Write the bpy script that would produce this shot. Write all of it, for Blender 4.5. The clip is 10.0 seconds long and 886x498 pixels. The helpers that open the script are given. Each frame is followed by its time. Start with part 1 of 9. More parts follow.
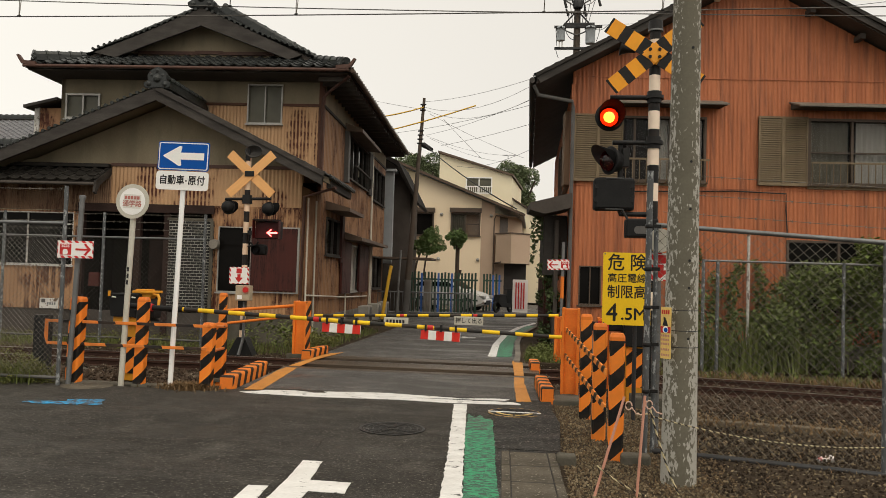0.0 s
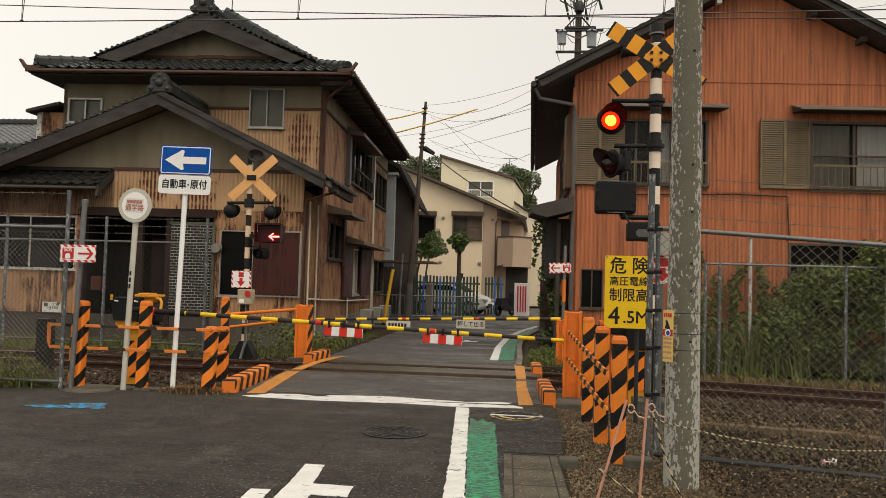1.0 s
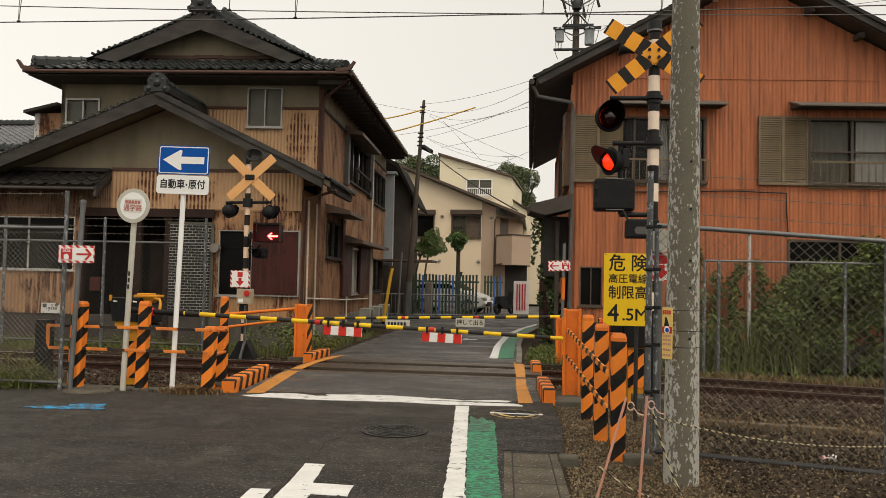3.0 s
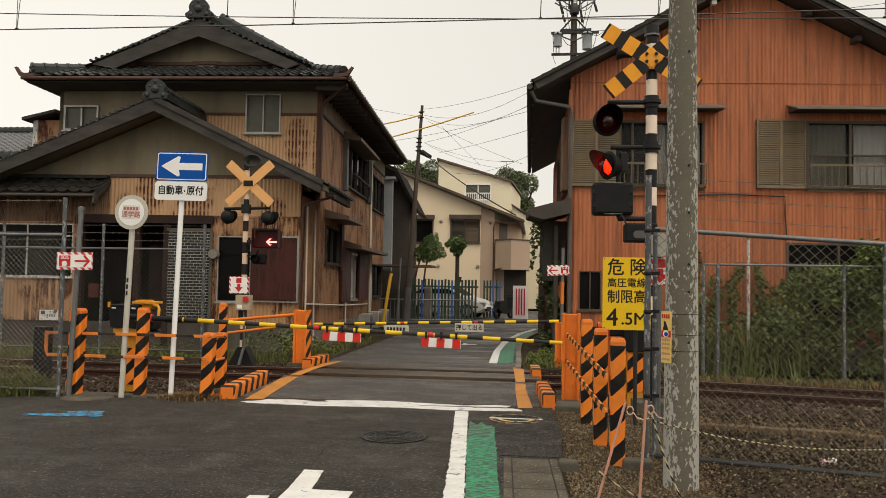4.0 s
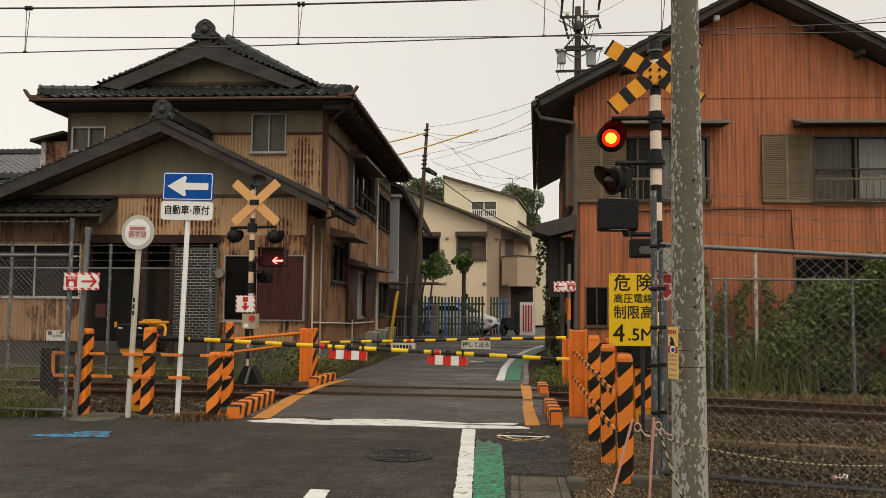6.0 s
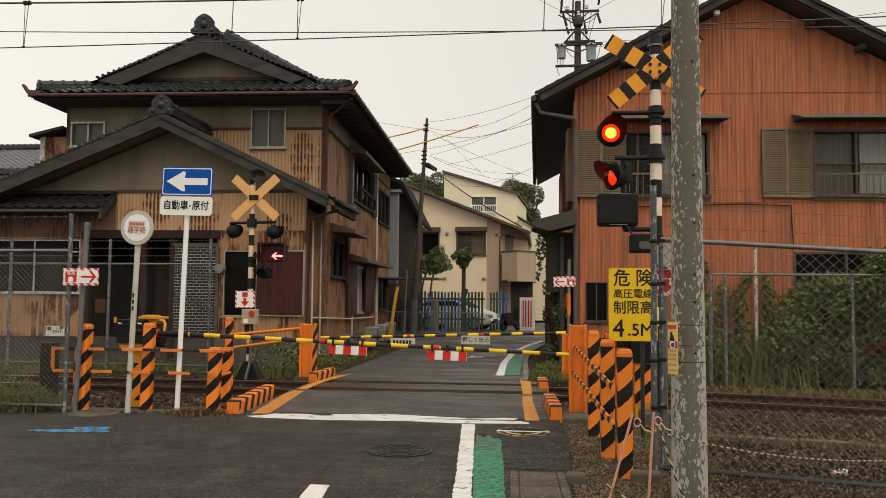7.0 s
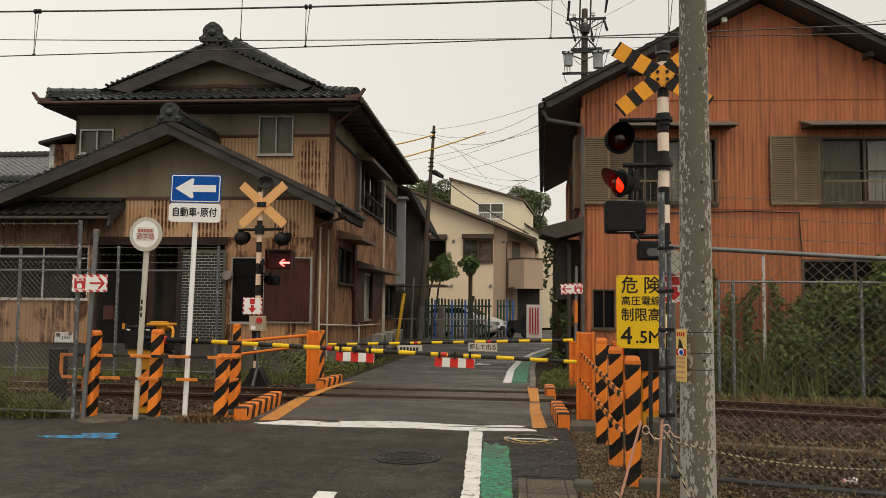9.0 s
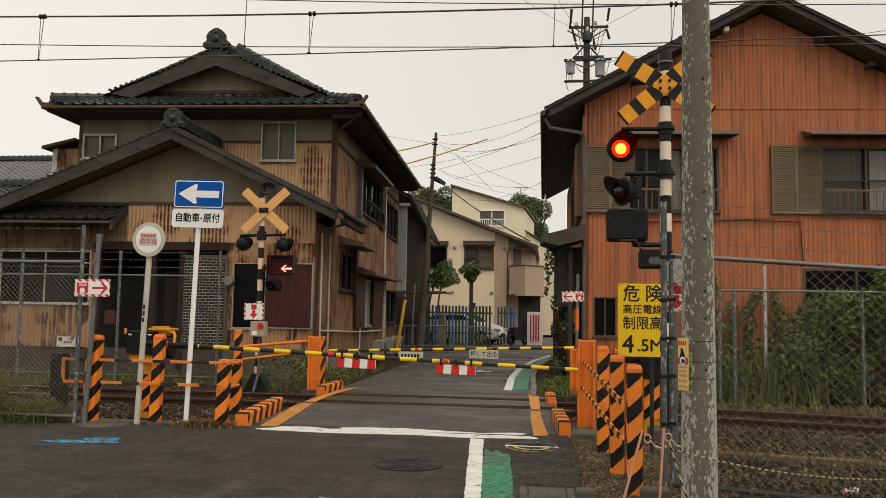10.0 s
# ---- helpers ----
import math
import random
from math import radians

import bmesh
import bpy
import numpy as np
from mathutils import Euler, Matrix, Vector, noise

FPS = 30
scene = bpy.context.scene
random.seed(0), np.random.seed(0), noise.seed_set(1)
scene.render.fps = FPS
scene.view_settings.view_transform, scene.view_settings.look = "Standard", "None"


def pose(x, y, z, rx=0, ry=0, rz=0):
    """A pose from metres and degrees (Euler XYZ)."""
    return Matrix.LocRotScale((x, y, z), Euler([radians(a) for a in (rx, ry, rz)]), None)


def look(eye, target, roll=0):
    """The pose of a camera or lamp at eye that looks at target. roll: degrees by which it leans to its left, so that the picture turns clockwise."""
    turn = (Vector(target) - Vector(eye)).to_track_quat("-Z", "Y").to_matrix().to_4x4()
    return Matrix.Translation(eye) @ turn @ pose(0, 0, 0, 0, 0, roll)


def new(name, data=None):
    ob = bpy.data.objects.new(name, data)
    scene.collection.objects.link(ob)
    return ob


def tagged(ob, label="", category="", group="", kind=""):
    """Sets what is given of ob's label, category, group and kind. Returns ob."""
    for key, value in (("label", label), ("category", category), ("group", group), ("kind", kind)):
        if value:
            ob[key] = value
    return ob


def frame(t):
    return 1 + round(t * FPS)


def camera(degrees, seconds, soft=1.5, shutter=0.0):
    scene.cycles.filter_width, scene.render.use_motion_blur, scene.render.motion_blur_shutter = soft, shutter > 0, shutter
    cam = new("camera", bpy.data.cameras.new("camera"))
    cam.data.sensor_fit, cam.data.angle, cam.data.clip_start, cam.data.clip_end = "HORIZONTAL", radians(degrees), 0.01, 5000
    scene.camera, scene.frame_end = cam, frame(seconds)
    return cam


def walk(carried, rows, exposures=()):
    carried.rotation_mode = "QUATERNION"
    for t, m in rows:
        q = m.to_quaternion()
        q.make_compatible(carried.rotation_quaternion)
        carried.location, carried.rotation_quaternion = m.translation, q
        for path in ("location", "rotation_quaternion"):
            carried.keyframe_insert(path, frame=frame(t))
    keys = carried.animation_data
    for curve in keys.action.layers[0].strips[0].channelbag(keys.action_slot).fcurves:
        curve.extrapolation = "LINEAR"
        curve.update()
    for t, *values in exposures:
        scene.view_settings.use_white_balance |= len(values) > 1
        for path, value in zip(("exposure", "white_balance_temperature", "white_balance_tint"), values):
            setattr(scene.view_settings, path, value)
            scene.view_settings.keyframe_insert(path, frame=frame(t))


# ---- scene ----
# camera: eye and (turn, tilt, lean) in degrees, held in the hand
cam = camera(58.486, 10.0, soft=0.7)
EYES = [
    (0, (0.000, 0.000, 1.450), (6.60, 2.00, 1.70)),
    (0.5, (-0.002, -0.009, 1.451), (6.62, 2.12, 1.67)),
    (1, (-0.002, -0.007, 1.449), (6.73, 2.25, 1.61)),
    (1.5, (-0.004, -0.006, 1.449), (6.80, 2.20, 1.57)),
    (2, (-0.001, -0.005, 1.445), (6.79, 2.13, 1.51)),
    (2.5, (-0.003, -0.005, 1.449), (6.76, 2.12, 1.40)),
    (2.7, (-0.002, -0.004, 1.449), (6.72, 2.11, 1.35)),
    (3.8, (0.006, 0.004, 1.449), (6.59, 2.42, 1.03)),
    (4, (0.007, 0.005, 1.449), (6.61, 2.51, 0.98)),
    (4.5, (0.013, -0.002, 1.450), (6.84, 3.01, 0.88)),
    (5, (0.014, -0.005, 1.451), (7.20, 3.77, 0.64)),
    (5.5, (0.017, 0.003, 1.451), (7.20, 3.97, 0.54)),
    (5.7, (0.018, 0.005, 1.451), (7.16, 3.91, 0.52)),
    (6.8, (0.021, 0.017, 1.450), (7.03, 3.40, 0.48)),
    (7, (0.021, 0.019, 1.450), (7.09, 3.40, 0.47)),
    (7.5, (0.019, 0.022, 1.450), (7.32, 3.50, 0.57)),
    (8, (0.023, 0.020, 1.451), (7.39, 3.54, 0.60)),
    (8.5, (0.024, 0.018, 1.450), (7.40, 3.63, 0.46)),
    (9, (0.011, 0.011, 1.448), (7.57, 3.91, 0.56)),
    (9.5, (0.005, -0.001, 1.452), (7.67, 4.25, 0.73)),
    (10, (-0.003, -0.012, 1.453), (7.63, 4.38, 0.94)),
]
walk(cam, [(t, pose(*e, 90 + a[1], 0, a[0]) @ pose(0, 0, 0, 0, 0, a[2])) for t, e, a in EYES],
     [(0.0, 0.08), (4.0, 0.08), (5.5, -0.02), (7.0, 0.01), (8.5, -0.01), (10.0, -0.05)])

# overcast daylight
world = bpy.data.worlds.new("overcast_sky")
scene.world = world
world.use_nodes = True
wn, wl = world.node_tree.nodes, world.node_tree.links
sky = wn.new("ShaderNodeTexSky")
sky.sky_type, sky.sun_disc = "NISHITA", False
sky.sun_elevation, sky.sun_rotation = radians(52), radians(144)
cloud = wn.new("ShaderNodeMix")
cloud.data_type = "RGBA"
cloud.inputs["Factor"].default_value = 0.93
glow_side = wn.new("ShaderNodeMix")
glow_side.data_type = "RGBA"
glow_side.inputs["A"].default_value = (9.9, 9.4, 8.4, 1)
glow_side.inputs["B"].default_value = (8.5, 8.0, 7.15, 1)
aim = wn.new("ShaderNodeSeparateXYZ")
wl.new(wn.new("ShaderNodeTexCoord").outputs["Generated"], aim.inputs[0])
span = wn.new("ShaderNodeMapRange")
span.inputs["From Min"].default_value, span.inputs["From Max"].default_value = -0.6, 0.02
wl.new(aim.outputs["X"], span.inputs["Value"])
wl.new(span.outputs[0], glow_side.inputs["Factor"])
wl.new(glow_side.outputs["Result"], cloud.inputs["B"])
wl.new(sky.outputs[0], cloud.inputs["A"])
wl.new(cloud.outputs["Result"], wn["Background"].inputs["Color"])
wn["Background"].inputs["Strength"].default_value = 0.1
sun_data = bpy.data.lights.new("sun", "SUN")
sun_data.energy, sun_data.angle, sun_data.color = 1.75, radians(60), (1.0, 0.91, 0.77)
sun = new("sun", sun_data)
sun.matrix_world = look((4.5, -6.0, 11.5), (0, 0, 0))


# ---- mesh helpers ----
def box(bm, x0, x1, y0, y1, z0, z1, bevel=0.0):
    vs = [bm.verts.new((x, y, z)) for z in (z0, z1) for x, y in ((x0, y0), (x1, y0), (x1, y1), (x0, y1))]
    fs = [bm.faces.new([vs[i] for i in f]) for f in
          ((3, 2, 1, 0), (4, 5, 6, 7), (0, 1, 5, 4), (1, 2, 6, 5), (2, 3, 7, 6), (3, 0, 4, 7))]
    if bevel:
        es = list({e for f in fs for e in f.edges})
        bmesh.ops.bevel(bm, geom=es, offset=bevel, segments=2, affect="EDGES", profile=0.5)
    return bm


def cyl(bm, a, b, ra, rb=None, seg=12, cap=True):
    a, b = Vector(a), Vector(b)
    rb = ra if rb is None else rb
    q = (b - a).to_track_quat("Z", "Y")
    rings = []
    for c, r in ((a, ra), (b, rb)):
        rings.append([bm.verts.new(c + q @ Vector((r * math.cos(k * math.tau / seg), r * math.sin(k * math.tau / seg), 0)))
                      for k in range(seg)])
    for k in range(seg):
        f = bm.faces.new((rings[0][k], rings[0][(k + 1) % seg], rings[1][(k + 1) % seg], rings[1][k]))
        f.smooth = seg > 6
    if cap:
        bm.faces.new(rings[0][::-1])
        bm.faces.new(rings[1])
    return bm


def tube(bm, pts, r, seg=6):
    """One continuous round bar along a line of points."""
    pts = [Vector(p) for p in pts]
    rings = []
    for i, p in enumerate(pts):
        d = (pts[min(i + 1, len(pts) - 1)] - pts[max(i - 1, 0)]).normalized()
        side = d.cross(Vector((0, 0, 1)))
        side = side.normalized() if side.length > 0.05 else Vector((1, 0, 0))
        up = side.cross(d).normalized()
        rings.append([bm.verts.new(p + (side * math.cos(k * math.tau / seg) + up * math.sin(k * math.tau / seg)) * r) for k in range(seg)])
    for a, b in zip(rings, rings[1:]):
        for k in range(seg):
            bm.faces.new((a[k], a[(k + 1) % seg], b[(k + 1) % seg], b[k])).smooth = True
    if rings:
        bm.faces.new(rings[0][::-1]), bm.faces.new(rings[-1])
    return bm


def prism(bm, pts, axis, lo, hi):
    """A flat outline of (u, v) points pushed along an axis from lo to hi. axis y: u is x, v is z; z: u x, v y; x: u y, v z."""
    def at(u, v, w):
        return {"y": (u, w, v), "z": (u, v, w), "x": (w, u, v)}[axis]
    a = [bm.verts.new(at(u, v, lo)) for u, v in pts]
    b = [bm.verts.new(at(u, v, hi)) for u, v in pts]
    n = len(pts)
    bm.faces.new(a), bm.faces.new(b[::-1])
    for i in range(n):
        bm.faces.new((a[i], b[i], b[(i + 1) % n], a[(i + 1) % n]))
    bmesh.ops.recalc_face_normals(bm, faces=bm.faces[:])
    return bm


def lathe(bm, prof, seg=20, m=None):
    m = m or Matrix()
    rings = [[bm.verts.new(m @ Vector((r * math.cos(k * math.tau / seg), r * math.sin(k * math.tau / seg), z)))
              for k in range(seg)] for r, z in prof]
    for r0, r1 in zip(rings, rings[1:]):
        for k in range(seg):
            bm.faces.new((r0[k], r0[(k + 1) % seg], r1[(k + 1) % seg], r1[k])).smooth = True
    return bm


def quad(bm, *pts):
    return bm.faces.new([bm.verts.new(p) for p in pts])


def BM():
    return bmesh.new()


def crisp(bm):
    """Keep the shading of round sides apart from their end caps."""
    bm.normal_update()
    for e in bm.edges:
        if len(e.link_faces) == 2 and e.calc_face_angle(0.0) > 1.1:
            e.smooth = False


def part(name, bm, material, parent=None, label="", fix=False):
    if fix:
        bmesh.ops.recalc_face_normals(bm, faces=bm.faces[:])
    crisp(bm)
    me = bpy.data.meshes.new(name)
    bm.to_mesh(me)
    bm.free()
    me.materials.append(material)
    ob = new(name, me)
    if parent is not None:
        ob.parent = parent
    if label:
        ob["label"] = label
    return ob


def thing(name, label, category, m=None, group="", kind=""):
    ob = new(name)
    ob.empty_display_size = 0.1
    if m is not None:
        ob.matrix_basis = m
    return tagged(ob, label, category, group, kind)


def piece(name, mesh, m, parent):
    ob = new(name, mesh)
    ob.parent = parent
    ob.matrix_basis = m
    return ob


def mesh_of(bm, material, name):
    crisp(bm)
    me = bpy.data.meshes.new(name)
    bm.to_mesh(me)
    bm.free()
    me.materials.append(material)
    return me


# ---- materials ----
def nodes_of(name):
    m = bpy.data.materials.new(name)
    m.use_nodes = True
    n, l = m.node_tree.nodes, m.node_tree.links
    return m, n, l, n["Principled BSDF"]


def noise_fac(n, l, co, scale, detail=4.0, lo=0.35, hi=0.65, stretch=None, rough=0.55):
    src = co
    if stretch:
        mp = n.new("ShaderNodeMapping")
        mp.inputs["Scale"].default_value = stretch
        l.new(co, mp.inputs["Vector"])
        src = mp.outputs[0]
    t = n.new("ShaderNodeTexNoise")
    t.inputs["Scale"].default_value, t.inputs["Detail"].default_value, t.inputs["Roughness"].default_value = scale, detail, rough
    l.new(src, t.inputs["Vector"])
    r = n.new("ShaderNodeMapRange")
    r.inputs["From Min"].default_value, r.inputs["From Max"].default_value = lo, hi
    l.new(t.outputs["Fac"], r.inputs["Value"])
    return r.outputs[0]


def blend(n, l, fac, a, b):
    x = n.new("ShaderNodeMix")
    x.data_type = "RGBA"
    for sock, v in ((x.inputs["Factor"], fac), (x.inputs["A"], a), (x.inputs["B"], b)):
        if isinstance(v, bpy.types.NodeSocket):
            l.new(v, sock)
        elif isinstance(v, (int, float)):
            sock.default_value = v
        else:
            sock.default_value = (*v, 1)
    return x.outputs["Result"]


def math_node(n, l, op, a, b=None):
    x = n.new("ShaderNodeMath")
    x.operation = op
    for i, v in enumerate((a, b)):
        if isinstance(v, bpy.types.NodeSocket):
            l.new(v, x.inputs[i])
        elif v is not None:
            x.inputs[i].default_value = v
    return x.outputs[0]


def add_bump(n, l, bsdf, height, strength, dist=0.01):
    b = n.new("ShaderNodeBump")
    b.inputs["Strength"].default_value, b.inputs["Distance"].default_value = strength, dist
    l.new(height, b.inputs["Height"])
    l.new(b.outputs[0], bsdf.inputs["Normal"])


def surf(name, base, dark=None, rough=0.6, metal=0.0, big=2.0, small=40.0, bump=0.25, vary=0.5, spots=None, spot_scale=6.0,
         spot_at=(0.6, 0.68), stretch=None, island=0.0, dist=0.005, spec=0.3):
    """Base colour with broad stains (dark), fine grain, and patches of another colour (spots)."""
    m, n, l, b = nodes_of(name)
    co = n.new("ShaderNodeTexCoord").outputs["Object"]
    dark = dark or tuple(c * 0.6 for c in base)
    f1 = noise_fac(n, l, co, big, 5, 0.35, 0.7, stretch)
    f2 = noise_fac(n, l, co, small, 6, 0.3, 0.7, stretch)
    col = blend(n, l, math_node(n, l, "MULTIPLY", f1, vary), base, dark)
    col = blend(n, l, math_node(n, l, "MULTIPLY", f2, 0.35 * vary + 0.1), col, tuple(c * 0.55 for c in base))
    if spots:
        f3 = noise_fac(n, l, co, spot_scale, 7, *spot_at, stretch, 0.65)
        col = blend(n, l, f3, col, spots)
    if island:
        rnd = n.new("ShaderNodeObjectInfo").outputs["Random"]
        geo_r = n.new("ShaderNodeNewGeometry").outputs["Random Per Island"]
        both = math_node(n, l, "FRACT", math_node(n, l, "ADD", rnd, geo_r))
        col = blend(n, l, math_node(n, l, "MULTIPLY", both, island), col, tuple(c * 0.35 for c in base))
    l.new(col, b.inputs["Base Color"])
    r = math_node(n, l, "ADD", math_node(n, l, "MULTIPLY", f2, 0.2), rough - 0.1)
    l.new(r, b.inputs["Roughness"])
    b.inputs["Metallic"].default_value = metal
    b.inputs["Specular IOR Level"].default_value = spec
    if bump:
        add_bump(n, l, b, f2, bump, dist)
    return m


def stripe(name, a, b_col, period, direction, share=0.5, rough=0.5, shift=0.0, wear=0.5, bump=0.1, mirror=False):
    """Painted stripes; direction gives the slope of the bands in the thing's own space."""
    m, n, l, b = nodes_of(name)
    co = n.new("ShaderNodeTexCoord").outputs["Object"]
    d = n.new("ShaderNodeVectorMath")
    d.operation = "DOT_PRODUCT"
    l.new(co, d.inputs[0])
    d.inputs[1].default_value = direction
    wob = noise_fac(n, l, co, 25, 2, 0.0, 1.0)
    along = math_node(n, l, "ABSOLUTE", d.outputs["Value"]) if mirror else d.outputs["Value"]
    v = math_node(n, l, "ADD", along, math_node(n, l, "MULTIPLY", wob, 0.01))
    v = math_node(n, l, "FRACT", math_node(n, l, "ADD", math_node(n, l, "DIVIDE", v, period), shift + 100))
    s = math_node(n, l, "GREATER_THAN", v, share)
    dirt = noise_fac(n, l, co, 5, 6, 0.45, 0.75)
    fine = noise_fac(n, l, co, 60, 5, 0.3, 0.7)
    col = blend(n, l, s, a, b_col)
    col = blend(n, l, math_node(n, l, "MULTIPLY", dirt, wear), col, (0.12, 0.07, 0.04))
    l.new(col, b.inputs["Base Color"])
    l.new(math_node(n, l, "ADD", math_node(n, l, "MULTIPLY", fine, 0.25), rough - 0.1), b.inputs["Roughness"])
    b.inputs["Specular IOR Level"].default_value = 0.2
    add_bump(n, l, b, fine, bump, 0.004)
    return m


def glow(name, color, strength):
    m, n, l, b = nodes_of(name)
    b.inputs["Base Color"].default_value = (*[c * 0.5 for c in color], 1)
    b.inputs["Emission Color"].default_value = (*color, 1)
    b.inputs["Emission Strength"].default_value = strength
    return m


def glass(name, tint=(0.02, 0.025, 0.025), rough=0.08, see=0.0, spec=0.6):
    m, n, l, b = nodes_of(name)
    co = n.new("ShaderNodeTexCoord").outputs["Object"]
    f = noise_fac(n, l, co, 1.3, 3, 0.3, 0.7)
    l.new(blend(n, l, f, tint, tuple(c * 1.8 for c in tint)), b.inputs["Base Color"])
    b.inputs["Roughness"].default_value = rough
    b.inputs["Specular IOR Level"].default_value = spec
    if see:
        b.inputs["Alpha"].default_value = 1 - see
    return m


def asphalt(name, base, dark, chip, wet=0.14, sheen=0.30):
    """Coarse wet road surface: mottled binder, pale stone chips, and smoother damp patches."""
    m, n, l, b = nodes_of(name)
    co = n.new("ShaderNodeTexCoord").outputs["Object"]
    broad = noise_fac(n, l, co, 0.5, 5, 0.35, 0.65)
    mid = noise_fac(n, l, co, 7, 6, 0.3, 0.7)
    grain = noise_fac(n, l, co, 30, 5, 0.38, 0.62, None, 0.75)
    chips = noise_fac(n, l, co, 44, 3, 0.60, 0.66, None, 0.6)
    col = blend(n, l, math_node(n, l, "MULTIPLY", mid, 0.55), base, dark)
    col = blend(n, l, math_node(n, l, "MULTIPLY", grain, 0.82), col, dark)
    col = blend(n, l, math_node(n, l, "MULTIPLY", broad, 0.5), col, dark)
    patch = noise_fac(n, l, co, 2.6, 6, 0.46, 0.60, (1.0, 0.6, 1), 0.7)
    col = blend(n, l, math_node(n, l, "MULTIPLY", patch, 0.38), col, dark)
    pale = noise_fac(n, l, co, 1.7, 6, 0.54, 0.70, (1.0, 0.8, 1), 0.72)
    col = blend(n, l, math_node(n, l, "MULTIPLY", pale, 0.13), col, chip)
    col = blend(n, l, math_node(n, l, "MULTIPLY", chips, 0.6), col, chip)
    l.new(col, b.inputs["Base Color"])
    damp = noise_fac(n, l, co, 0.9, 4, 0.45, 0.62, (0.6, 1.6, 1))
    l.new(math_node(n, l, "SUBTRACT", 0.80, math_node(n, l, "MULTIPLY", damp, sheen)), b.inputs["Roughness"])
    b.inputs["Specular IOR Level"].default_value = wet
    add_bump(n, l, b, grain, 0.8, 0.006)
    return m


def rusty(name, base, dark, rust, amount=1.0):
    """Painted sheet with broad fading and dark rust that runs down in streaks from patches."""
    m, n, l, b = nodes_of(name)
    co = n.new("ShaderNodeTexCoord").outputs["Object"]
    broad = noise_fac(n, l, co, 0.7, 5, 0.35, 0.7, (1.3, 1.3, 0.8))
    runs = noise_fac(n, l, co, 3.2, 5, 0.40, 0.54, (4.5, 4.5, 0.35), 0.6)
    patch = noise_fac(n, l, co, 1.0, 4, 0.46, 0.54, (1.0, 1.0, 0.8))
    flecks = noise_fac(n, l, co, 14, 5, 0.50, 0.62, (2.0, 2.0, 0.6), 0.65)
    fine = noise_fac(n, l, co, 45, 5, 0.3, 0.7)
    col = blend(n, l, math_node(n, l, "MULTIPLY", broad, 0.7), base, dark)
    col = blend(n, l, math_node(n, l, "MULTIPLY", runs, 0.22), col, dark)
    mask = math_node(n, l, "MULTIPLY", math_node(n, l, "MULTIPLY", patch, runs), math_node(n, l, "ADD", math_node(n, l, "MULTIPLY", flecks, 0.6), 0.4))
    col = blend(n, l, math_node(n, l, "MINIMUM", math_node(n, l, "MULTIPLY", mask, 1.5 * amount), 1.0), col, rust)
    col = blend(n, l, math_node(n, l, "MULTIPLY", fine, 0.18), col, rust)
    l.new(col, b.inputs["Base Color"])
    l.new(math_node(n, l, "ADD", math_node(n, l, "MULTIPLY", mask, 0.25), 0.58), b.inputs["Roughness"])
    b.inputs["Specular IOR Level"].default_value = 0.25
    add_bump(n, l, b, fine, 0.15, 0.004)
    return m


